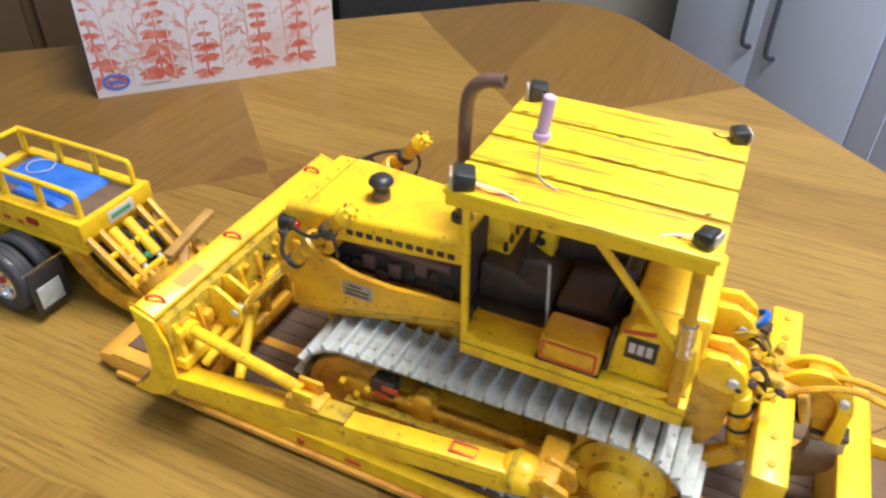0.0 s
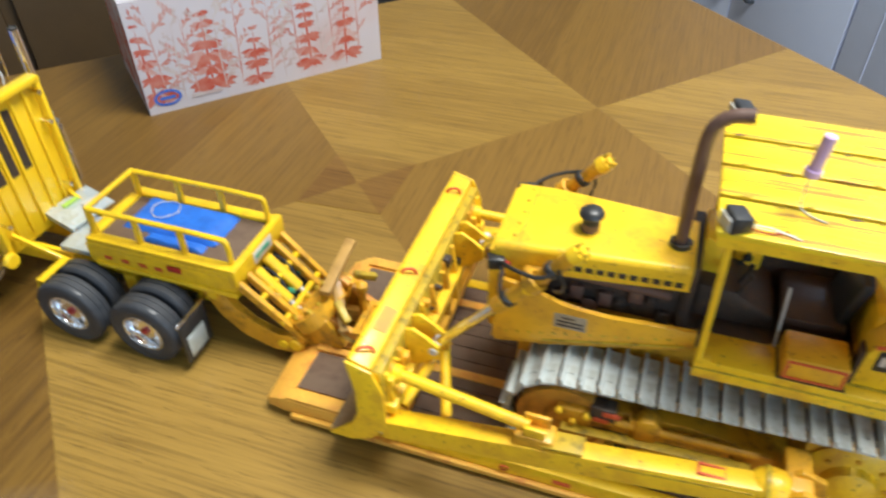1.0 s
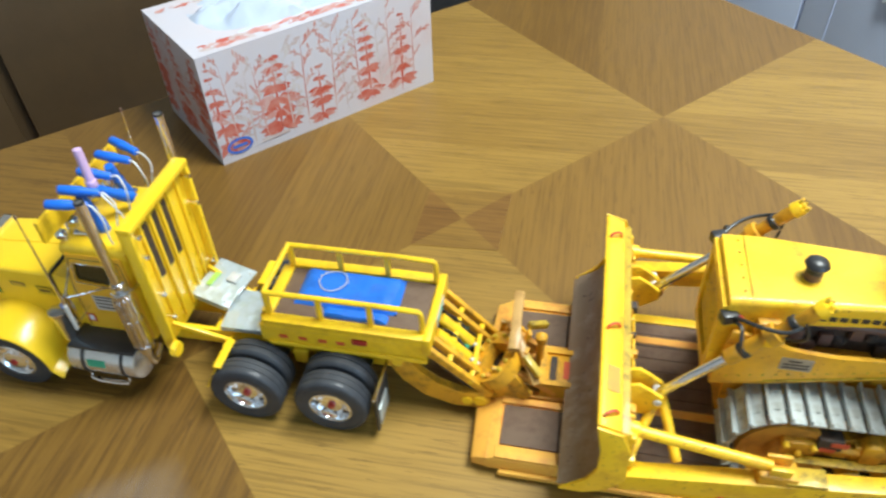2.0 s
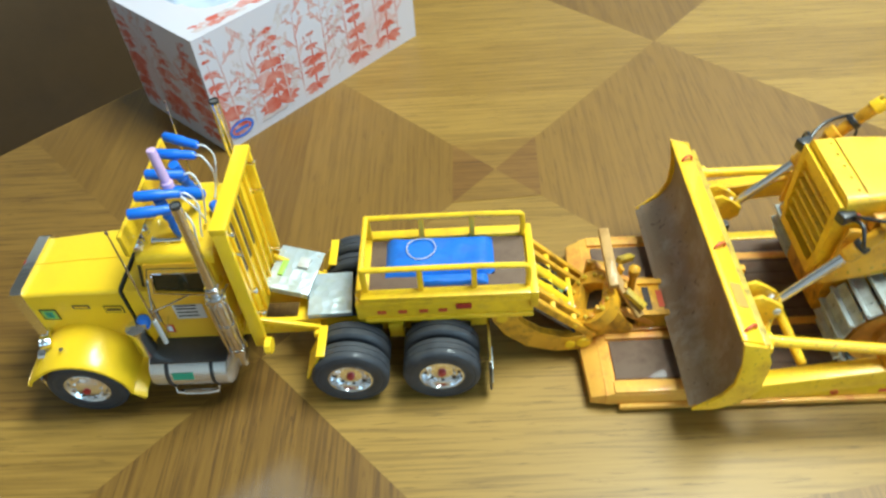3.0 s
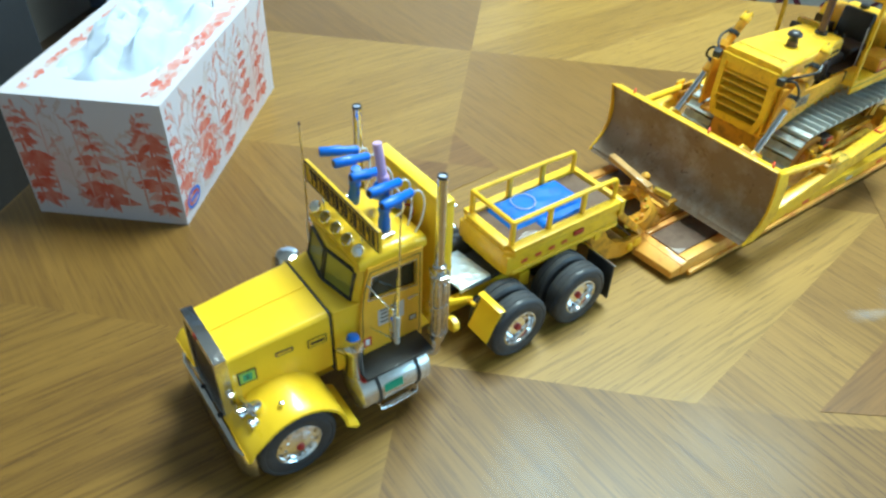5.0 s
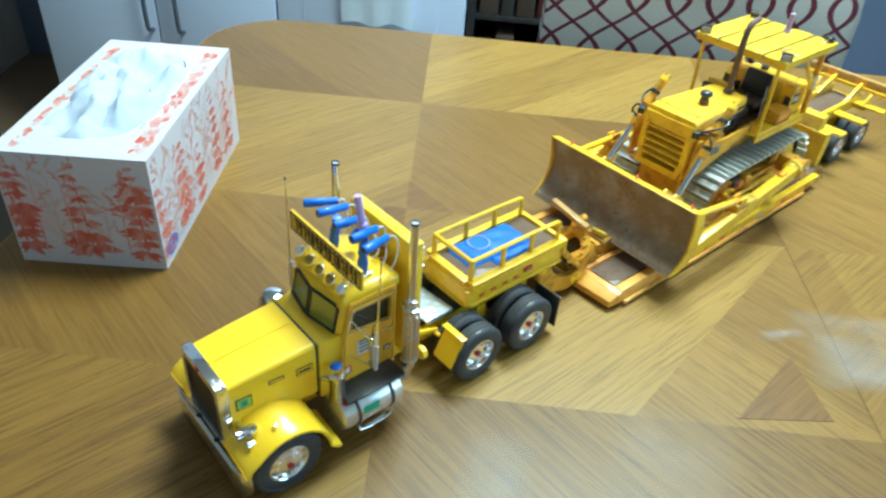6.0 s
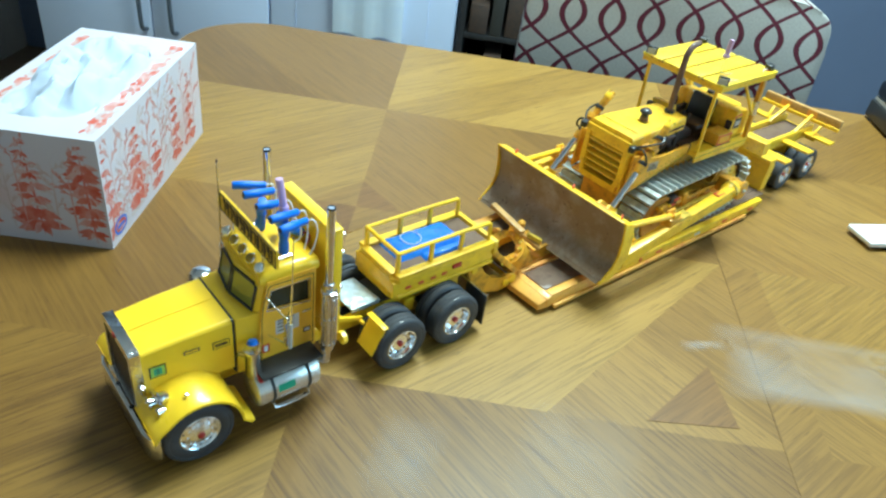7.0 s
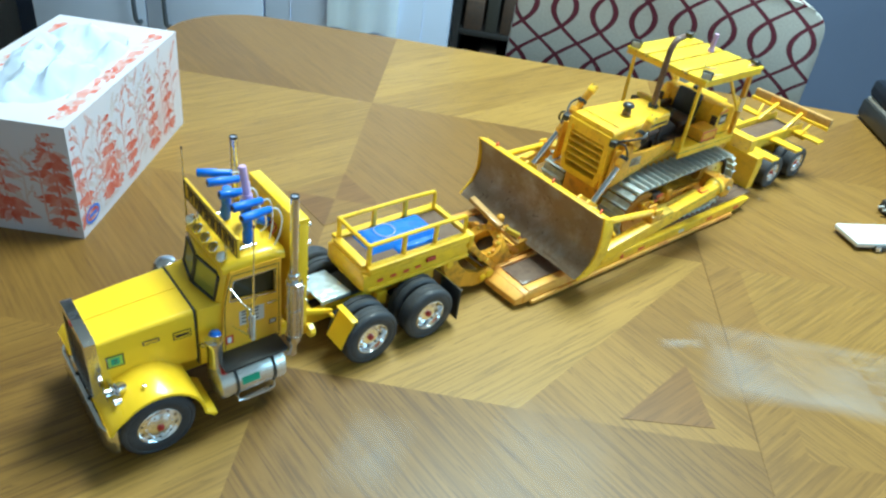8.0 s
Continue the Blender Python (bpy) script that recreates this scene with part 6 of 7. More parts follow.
    part("arm_ball", lathe([(0, -9), (5, -8.4), (8, -5), (8.8, 0), (8, 5), (5, 8.4), (0, 9)], (-6, yo - s * 2, 60), (1, 0, 0.1), 20), "dozer_yellow", arm)
    part("arm_bracket", box(-2, 9, *sorted((s * 50, s * 73)), 50, 67, 1.6), "dozer_dirty", arm)
    part("arm_mark", ring([(-36, yo - 3), (-24, yo - 3), (-24, yo + 3), (-36, yo + 3)], [(-35, yo - 2), (-25, yo - 2), (-25, yo + 2), (-35, yo + 2)], "z", 62.6, 63.8), "redmark", arm)
    part("strut", rod((-178, s * 65, 66.5), (-108, s * 71, 61), 3.0, 16), "dozer_yellow", dozer, "yellow tilt strut")
    part("strut_collar", rod((-178, s * 65, 66.5), (-171, s * 65.6, 66), 4.6, 16), "dozer_yellow", dozer)
    part("strut_foot", box(-114, -96, *sorted((s * 66, s * 77)), 50, 60, 1.4), "dozer_dirty", dozer)
    part("brace", rod((-159, s * 38, 62), (-149, s * 66, 44), 2.6, 14), "dozer_yellow", dozer)
    part("brace", rod((-160, s * 37, 62), (-172, s * 64, 42), 2.6, 14), "dozer_yellow", dozer)
    part("brace_knuckle", lathe([(0, -4), (3.6, -3.6), (4, 0), (3.6, 3.6), (0, 4)], (-160, s * 38, 63), (0, 1, 0), 14), "dozer_dirty", dozer)
    part("arm_eye", lathe([(0, -5), (3.4, -5), (3.8, 0), (3.4, 5), (0, 5)], (-180, s * 74, 38), (0, 1, 0), 14), "steel", dozer)
    part("foot_lug", box(-111, -99, s * 68 - 1, s * 68 + 1, 59, 66, 0.5), "dozer_dirty", dozer)
    part("foot_lug", box(-110, -100, s * 75 - 1, s * 75 + 1, 59, 65, 0.5), "dozer_yellow", dozer)
    part("foot_plate", turned(box(-9, 9, -5, 5, -0.8, 0.8, 0.3), Matrix.Translation((-92, s * 72.5, 57.5)) @ Matrix.Rotation(radians(-6), 4, "Y")), "dozer_grimy", dozer)
    part("lug_pin", rod((-162, s * 34, 66), (-162, s * 48, 66), 2.2, 12), "steel", dozer)
    # blade end
    end = [(-192.6, 83.6), (-180, 79.6), (-174.8, 66), (-174.4, 42), (-183, 30), (-194, 25), (-206.6, 25), (-199.5, 31.5), (-192.6, 38), (-188.4, 48), (-188.4, 64)]
    part("blade_end", prism(end, "y", *sorted((s * 78.2, s * 80)), 0.5), "dozer_yellow", dozer, "yellow end plate of the blade")
    part("end_boss", lathe([(0, 0), (5, 0), (5, 3.4), (3.4, 4.6), (0, 4.8)], (-179, s * 65, 67), (0.9, 0, -0.1), 18), "dozer_dirty", dozer)
    part("end_block", box(-184, -169, *sorted((s * 68, s * 78)), 30, 46, 1.0), "dozer_dirty", dozer)
    part("corner_bit", prism([(-203, 25.4), (-196, 24), (-190, 29), (-196, 31)], "y", *sorted((s * 68, s * 76.8)), 0.5), "blade", dozer)

# blade, leaning back with its toe forward
fx = [(-192.2, 82), (-189.4, 75.5), (-187, 67), (-186, 58), (-186.6, 49), (-188.6, 43), (-193, 36), (-199.5, 30.5), (-204.5, 27.8)]
part("mouldboard", prism(fx + [(x + 1.6, z - 1.2) for x, z in fx[::-1]], "y", -78, 78, 0), "blade", dozer, "brown worn steel mouldboard")
part("cutting_edge", prism([(-207.4, 25.2), (-206.2, 24.4), (-199, 28.4), (-199.6, 30)], "y", -77, 77, 0.2), "blade", dozer, "worn steel cutting edge")
part("blade_back", prism([(x + 2.2, z - 1.4) for x, z in fx] + [(x + 5.2, z - 2.6) for x, z in fx[::-1]], "y", -76.8, 76.8, 0.2), "dozer_dirty", dozer)
part("top_plate", prism([(-192.6, 82.4), (-192.2, 83.2), (-190, 83.4), (-181, 80.0), (-180.6, 78), (-189, 80.4)], "y", -77.5, 77.5, 0.5), "dozer_yellow", dozer, "broad yellow top plate of the blade with reddish wear")
part("top_lip", box(-182.5, -177, -76.5, 76.5, 70, 76.4, 0.8), "dozer_yellow", dozer)
part("back_wall", prism([(-183, 77), (-176.5, 77), (-176, 58), (-178, 36), (-185, 33), (-182, 56)], "y", -76, 76, 0.4), "dozer_grimy", dozer, "grime-streaked back wall of the blade")
part("back_beam", box(-181, -171, -75.5, 75.5, 48, 54, 0.9), "dozer_yellow", dozer)
part("back_beam", box(-186, -172, -75.5, 75.5, 26, 34, 0.9), "dozer_dirty", dozer)
for y in (-72, -56, -24, -10, 10, 24, 56, 72):
    part("back_rib", prism([(-181, 73), (-175, 73), (-172.4, 55), (-172, 34), (-183, 30)], "y", y - 1.3, y + 1.3, 0.3), "dozer_dirty" if y % 3 else "dozer_yellow", dozer)
br = random.Random(21)
for k in range(26):
    y, z = -70 + 5.5 * k + br.uniform(-2, 2), br.uniform(57, 72)
    w, h = br.uniform(1.0, 2.6), br.uniform(1.2, 4.0)
    part("weld_stud" if k % 3 else "back_bracket", rod((-177, y, z), (-174.6 + br.uniform(0, 1.5), y, z), w * 0.45, 8) if k % 3 else box(-177, -172.5, y - w, y + w, z - h, z + h, 0.5), br.choice(["dozer_grimy", "dozer_yellow", "engine", "dozer_dirty"]), dozer)
for y in (-46, -36, 31, 41):
    part("hinge_plate", prism([(-178, 76), (-172, 78), (-166, 74), (-159, 69), (-159, 62), (-168, 55), (-178, 52)], "y", y - 1.1, y + 1.1, 0.5), "dozer_yellow", dozer)
for y in (-70, -14, 60):
    part("lifting_eye", pipe([(-190, y - 2, 82), (-189.5, y - 2, 84.6), (-187.5, y - 1, 85.6), (-184.6, y + 1, 84.8), (-183, y + 2, 82.4), (-183, y + 2, 79.5)], 0.8, 8, smooth=2), "redmark", dozer, "rusty red lifting eye")
part("worn_spot", turned(box(-3.5, 3.5, -8, 8, -0.15, 0.15, 0), Matrix.Translation((-185.5, -48, 81.9)) @ Matrix.Rotation(radians(20.5), 4, "Y")), "rubbed", dozer, "reddish rubbed spot")

# bonnet, radiator and engine
part("engine", box(-120, -54, -19, 19, 80, 116, 2), "engine", dozer, "dark oily engine")
er = random.Random(3)
for s in (-1, 1):
    for k in range(9):
        x, z = -114 + 6.6 * k, er.uniform(90, 108)
        part("engine_part", lathe([(0, 0), (er.uniform(2, 4.5), 0), (er.uniform(2, 4), 2.5), (0, 3.2)], (x, s * 19, z), (0, s, 0), 10) if k % 2 else box(x - 3, x + 3, *sorted((s * 18.8, s * 22)), z - 4, z + 4, 0.6), er.choice(["engine", "engine", "engine", "rust"]), dozer)
    part("manifold", rod((-112, s * 20.5, 111), (-60, s * 20.5, 110), 2.6, 10), "rust", dozer)
hood = part("hood", loft([section(-138, -29, 21, 110, 126.5, 3.4), section(-120, -29, 20, 114, 128, 3.2), section(-54, -25, 12, 117.5, 129.5, 2.8)], 0), "dozer_yellow", dozer, "bright yellow bonnet")
part("radiator_guard", ring([(-28.6, 84), (-24, 70), (17, 70), (21, 84), (21, 122), (-28.6, 122)], [(-23.6, 85), (-21, 76), (14, 76), (16.4, 85), (16.4, 116), (-23.6, 116)], "x", -140.5, -129), "dozer_yellow", dozer, "yellow radiator guard")
part("guard_side", box(-138, -120, -28.2, -25.9, 70, 113, 0.6), "dozer_yellow", dozer)
part("guard_side", box(-138, -120, 18.2, 20.6, 70, 113, 0.6), "dozer_yellow", dozer)
part("radiator_core", box(-132, -126, -24, 17, 72, 118, 0), "core", dozer, "dark olive radiator core")
for k in range(5):
    z = 81.5 + 6.6 * k
    part("grille_bar", prism([(-139.6, z - 0.6), (-139.2, z + 0.8), (-134.5, z + 2.6), (-134.3, z + 1.2)], "y", -23.7, 16.5, 0.2), "dozer_yellow", dozer)
for k in range(11):
    part("name_bar", box(-107 + 4.7 * k, -103.9 + 4.7 * k, -28.75 + 0.285 * k, -27.6 + 0.285 * k, 119.1 + 0.04 * k, 121.6 + 0.04 * k, 0), "engine", hood)
cap = part("air_inlet", lathe([(0, 0), (3.6, 0), (3.6, 6), (3.2, 6.5), (3.2, 8), (5.2, 8.4), (5.8, 9.4), (5.2, 11.0), (3.4, 12.4), (0, 12.8)], (-100, -9, 127.5), (0, 0, 1), 24), "black", dozer, "black mushroom air inlet cap")
part("inlet_pipe", lathe([(3.7, 0.2), (4.1, 0.6), (4.1, 4.6), (3.7, 5)], (-100, -9, 127.5), (0, 0, 1), 24), "rust", cap)
ex = part("exhaust_pipe", pipe([(-61, -9, 128), (-61.5, -9, 150), (-61.5, -9, 178), (-60.5, -9, 188), (-55, -9, 193.5), (-47, -9, 194.5)], 2.8, 18, smooth=2), "rust", dozer, "rusty brown bent exhaust pipe")
part("exhaust_mouth", lathe([(2.0, -0.6), (2.0, 0.5), (2.9, 0.5), (2.9, -0.4)], (-47, -9, 194.5), (1, 0, 0.1), 18), "rust", ex)
part("exhaust_bore", lathe([(0, 0.1), (2.0, 0.1)], (-47, -9, 194.5), (1, 0, 0.1), 18), "black", ex)
part("exhaust_flange", lathe([(3.4, 0), (4.8, 0.2), (4.8, 2.4), (3.4, 2.8)], (-61, -9, 129), (0, 0, 1), 18), "black", ex)
part("bulkhead", box(-56, -51, -21, 21, 83, 128, 0.8), "engine", dozer, "dark bulkhead behind the engine")

# operator's place
part("floor_plate", box(-52, 48, -22, 22, 92, 95, 0.4), "engine", dozer, "dark floor plate")
part("dashboard", prism([(-51, 106), (-43, 106), (-39, 116), (-42, 130), (-51, 132)], "y", -4, 19, 1), "dozer_yellow", dozer, "yellow dashboard")
for y in (-9, -2, 5, 11):
    part("gauge", lathe([(0, 0), (2.4, 0), (2.4, 0.6), (0, 0.7)], (-40.6, y, 121), (1, 0, 0.25), 14), "black", dozer)
part("dash_box", box(-36, -24, 10, 21, 108, 122, 1.0), "dozer_yellow", dozer)
part("dash_knob", lathe([(0, 0), (2.0, 0), (2.0, 1.0), (0, 1.2)], (-30, 9.9, 115), (0, -1, 0), 12), "black", dozer)
part("control_lever", rod((-14.5, -24, 96), (-17, -24, 130), 0.6, 8), "steel", dozer, "thin grey control lever")
for y in (-12, -5, 8, 13):
    part("lever", rod((-38, y, 95), (-30, y - 1, 122), 0.8, 8), "black", dozer)
    part("knob", lathe([(0, -1.6), (1.4, -0.8), (1.4, 0.8), (0, 1.6)], (-30, y - 1, 122.5), (0, 0, 1), 10), "black", dozer)
part("transmission_cover", prism([(-50, 95), (-14, 95), (-16, 103), (-34, 113), (-50, 114)], "y", -14, 21.5, 2.0), "engine", dozer, "dark brown transmission cover")
part("walkway_plate", box(-45, -16.4, -24, -14.2, 94.8, 96.4, 0.3), "engine", dozer, "dark inner walkway plate")
part("far_console", box(-44, 14, 17, 21.8, 95, 114, 1.5), "engine", dozer, "dark side console")
part("seat", box(-14, 12, -17, 17, 101, 108, 2.4), "seat_brown", dozer, "dark brown padded seat")
part("seat_back", turned(box(-3, 3, -14, 14, 0, 27, 2.4), Matrix.Translation((9, 0, 104)) @ Matrix.Rotation(radians(10), 4, "Y")), "black", dozer)
part("seat_base", box(-12, 10, -14, 14, 94.8, 102, 0.8), "engine", dozer)
for s in (-1, 1):
    tb = part("tool_box", box(-13, 11.5, *sorted((s * 41.5, s * 24)), 95.8, 108.5, 1.4), "panel_shade_orange", dozer, "orange-yellow side box with rubbed red edges")
    part("box_trim", ring(rect(-12, 10.5, 97.6, 107.4), rect(-11, 9.5, 98.6, 106.2), "y", s * 41.4, s * 41.9), "redmark", tb)
    pts = [(14, 95.8), (44, 95.8), (46, 108), (44, 120), (38, 124.5), (21, 124.5), (15, 115)]
    tk = part("tank_side", prism(pts, "y", *sorted((s * 36, s * 24)), 1.2), "dozer_yellow", dozer, "yellow fuel tank side")
    part("maker_plate", box(19, 31, *sorted((s * 35.9, s * 36.4)), 107, 117.5, 0.1), "black", tk, "black maker's plate")
    for k in range(3):
        part("maker_bar", box(20.4 + 3.2 * k, 22.8 + 3.2 * k, *sorted((s * 36.4, s * 36.6)), 110, 115, 0), "sticker", tk)
    part("tank_mark", bar((17, s * 36.2, 119), (29, s * 36.2, 121.5), 0.4, 2.0, 0), "redmark", tk)
part("fuel_tank", box(17, 47, -24.2, 24.2, 95, 125, 2.4), "dozer_yellow", dozer, "yellow rear fuel tank")
part("tank_cap", lathe([(0, 0), (4, 0), (4, 3), (0, 3.6)], (36, 8, 124.8), (0, 0, 1), 18), "black", dozer)

# bolts, pipes and clips along the hull and panels
hr = random.Random(33)
for s in (-1, 1):
    for k in range(14):
        x = -130 + 5.6 * k
        part("panel_bolt", lathe([(0, 0), (0.7, 0), (0.6, 0.5), (0, 0.6)], (x, s * 32.9, 77.5 + 0.245 * (x + 130)), (0, s, 0), 6), "dozer_grimy", dozer)
    part("floor_edge", box(-44, 12, *sorted((s * 24, s * 42.2)), 95.9, 96.6, 0.2), "dozer_yellow", dozer, "rubbed walkway edge")
    for k in range(7):
        x = -92 + 15 * k
        part("frame_bolt", lathe([(0, 0), (1.3, 0), (1.2, 1), (0, 1.2)], (x, s * 47, 47 + hr.uniform(-2, 6)), (0, s, 0), 6), hr.choice(["dozer_yellow", "dozer_grimy"]), dozer)
    part("recoil_cap", prism([(-63, 46), (-53, 46), (-53, 59), (-55, 62), (-61, 62), (-63, 59)], "y", *sorted((s * 46, s * 54)), 1.2), "dozer_dirty", dozer, "boxy yellow recoil spring cap")
    part("grease_box", box(-84, -72, *sorted((s * 46, s * 53.2)), 54, 62.6, 0.8), "engine", dozer)
    part("grease_mark", box(-82, -75, *sorted((s * 53.2, s * 53.6)), 53.4, 56, 0), "redmark", dozer)
    part("frame_ledge", bar((-96, s * 55, 46), (-12, s * 55, 50), 5, 1.6), "dozer_grimy", dozer)
    part("ball_ring", lathe([(8.6, -1.2), (9.2, -0.8), (9.2, 0.8), (8.6, 1.2)], (-8, s * 69, 60), (1, 0, 0.1), 20), "dozer_grimy", dozer)
    part("ball_clevis", prism([(0, 50), (10, 48), (16, 56), (14, 66), (4, 70), (-2, 64)], "y", *sorted((s * 62.5, s * 65.5)), 0.8), "dozer_dirty", dozer)
    part("ball_clevis", prism([(0, 50), (10, 48), (16, 56), (14, 66), (4, 70), (-2, 64)], "y", *sorted((s * 73, s * 76)), 0.8), "dozer_dirty", dozer)
    part("clevis_bolt", rod((7, s * 60, 59), (7, s * 78, 59), 2.0, 10), "steel", dozer)
for s in (-1, 1):
    # caked dirt in the joints
    part("dirt_line", box(-13.8, 12.2, *sorted((s * 42.1, s * 24)), 96.2, 97.0, 0), "engine", dozer, "caked dark dirt")
    part("dirt_line", box(13.2, 45, *sorted((s * 36.6, s * 34)), 96.0, 97.0, 0), "dozer_grimy", dozer)
    part("dirt_line", box(13.2, 14.4, *sorted((s * 36.4, s * 30)), 97.0, 116, 0), "engine", dozer)
    part("dirt_line", bar((-112, s * 33.2, 77.2), (-50, s * 33.2, 93.2), 0.5, 1.0, 0), "dozer_grimy", dozer)
    part("dirt_line", box(-46.6, -45.4, *sorted((s * 33.3, s * 30)), 94, 103, 0), "engine", dozer)
    part("dirt_line", box(-46, 46, *sorted((s * 42.1, s * 40)), 91.4, 92.4, 0), "dozer_grimy", dozer)
    part("dirt_line", bar((-118, s * 77.6, 50), (-14, s * 76.2, 62), 0.5, 0.9, 0), "dozer_grimy", dozer)
    for k in range(6):
        x = hr.uniform(-160, -30)
        part("dirt_patch", lathe([(0, 0), (hr.uniform(1, 2.6), 0), (0, 0.4)], (x, s * (72 - 0.024 * (x + 10) + hr.uniform(-2, 2)), 65.2 + (x + 10) * 0.119), (0, 0, 1), 7), hr.choice(["rubbed", "dozer_grimy"]), dozer)
for k in range(5):
    part("hood_rivet", lathe([(0, 0), (0.8, 0), (0.5, 0.5), (0, 0.6)], (-131, -22 + 9 * k, 127.4), (0, 0, 1), 8), "dozer_grimy", dozer)
part("hood_seam", pipe([(-128, -28.4, 126), (-128, -24, 127.9), (-128, 16, 127.9), (-128, 20.4, 126)], 0.3, 6), "dozer_grimy", dozer)

# canopy
RZ = 167.0
RX0, RX1, RY0, RY1 = -52, 41, -48, 42
canopy = part("canopy_frame", ring(rect(RX0, RX1, RY0, RY1), rect(RX0 + 5, RX1 - 5, RY0 + 5, RY1 - 5), "z", RZ - 5, RZ), "dozer_yellow", dozer, "yellow canopy frame")
pw = (RY1 - RY0) / 4
for k in range(4):
    part("roof_panel", box(RX0 - 1, RX1 + 1, RY0 + pw * k + (1.1 if k else -0.8), RY0 + pw * (k + 1) - (1.1 if k < 3 else -0.8), RZ - 0.5, RZ + 2.2, 0.7), "roof_yellow", canopy, "bright yellow roof panel with rust streaks" if k == 0 else "")
for k in range(1, 4):
    part("roof_gap", box(RX0, RX1, RY0 + pw * k - 1.0, RY0 + pw * k + 1.0, RZ - 0.6, RZ + 0.6, 0), "engine", canopy)
rd = random.Random(17)
for k in range(1, 4):
    for j in range(7):
        x = RX0 + 6 + 12.5 * j + rd.uniform(-4, 4)
        L = rd.uniform(2, 6)
        yj = RY0 + pw * k + rd.choice((-1.9, 1.9))
        part("roof_dirt", prism([(x, yj - 0.5), (x + 0.4 * L, yj - rd.uniform(0.6, 1.1)), (x + L, yj - 0.1), (x + 0.6 * L, yj + rd.uniform(0.5, 1.0))], "z", RZ + 2.1, RZ + 2.35, 0), rd.choice(["rust", "dozer_grimy", "dozer_grimy"]), canopy)
for s, yy in ((-1, -41), (1, 36)):
    part("front_post", bar((-44.5, yy, 95.8), (-46.5, yy, RZ - 4), 2.8, 2.8, 0.5), "dozer_yellow", canopy)
    part("rear_post", bar((41, yy, 95.8), (36.5, yy, RZ - 4), 4.6, 4.6, 0.8), "dozer_dirty", canopy, "grimy rear canopy post")
    part("diagonal_brace", bar((0, yy, RZ - 5), (37, yy, 122), 2.6, 2.6, 0.5), "dozer_yellow", canopy)
    part("post_foot", box(-46, -40, yy - 1.2, yy + 3, 95.6, 97.4, 0.4), "dozer_yellow", canopy)
    part("wrap", rod((38.2, yy, 136), (39.6, yy, 121), 3.5, 12), "chrome", canopy, "strip of bright tape")
for x, y, big, rz in ((RX0 + 5, RY0 + 4, 1, 25), (RX0 + 5, RY1 - 5, 1, 20), (RX1 - 5, RY0 + 6, 0, 160), (RX1 - 4, RY1 - 6, 0, 200)):
    k = 0.88 if big else 0.7
    lampb = part("work_lamp", turned(prism([(-4.5 * k, -4 * k), (4.5 * k, -3 * k), (5 * k, 3 * k), (-3.5 * k, 4.5 * k)], "y", -5.5 * k, 5.5 * k, 0.7), Matrix.Translation((x, y, RZ + 6.2 * (0.85 if big else 0.8))) @ Matrix.Rotation(radians(rz), 4, "Z")), "black", canopy, "black work lamp")
    part("lamp_lens", turned(box(-0.3, 0.3, -4.4 * k, 4.4 * k, -3.0 * k, 3.0 * k, 0), Matrix.Translation((x - (4.6 * k if big else -5.2 * k), y - (1.9 if big else 0), RZ + 5.2)) @ Matrix.Rotation(radians(rz), 4, "Z")), "steel", lampb)
    if y < 0 or not big:
        d, n = (1, 18) if big else (-1, 10)
        for j, mat in enumerate(("red", "sticker", "white") if y < 0 else ("engine",)):
            part("lamp_wire", pipe([(x + d * 3, y + j - 1, RZ + 4), (x + d * 0.4 * n, y + 1.6 * j - 2, RZ + 3.4), (x + d * 0.7 * n, y - 2 + 2 * j, RZ + 3.0), (x + d * (n + 2 * j), y + 2 - 2 * j, RZ + 2.6)], 0.28, 6, smooth=2), mat, lampb)
lil = part("lilac_connector", rod((-25.4, -27, RZ + 20), (-24, -27, RZ + 34), 2.3, 16), "lilac", dozer, "lilac crimp connector on a thin wire")
part("collar", rod((-25.6, -27, RZ + 17.4), (-25.4, -27, RZ + 20.4), 3.1, 16), "lilac", lil)
part("wire", pipe([(-25.6, -27, RZ + 18), (-25.8, -27, RZ + 9), (-25.5, -26.6, RZ + 3.2), (-22, -30, RZ + 2.7), (-16, -33, RZ + 2.6)], 0.36, 6, smooth=1), "steel", lil)

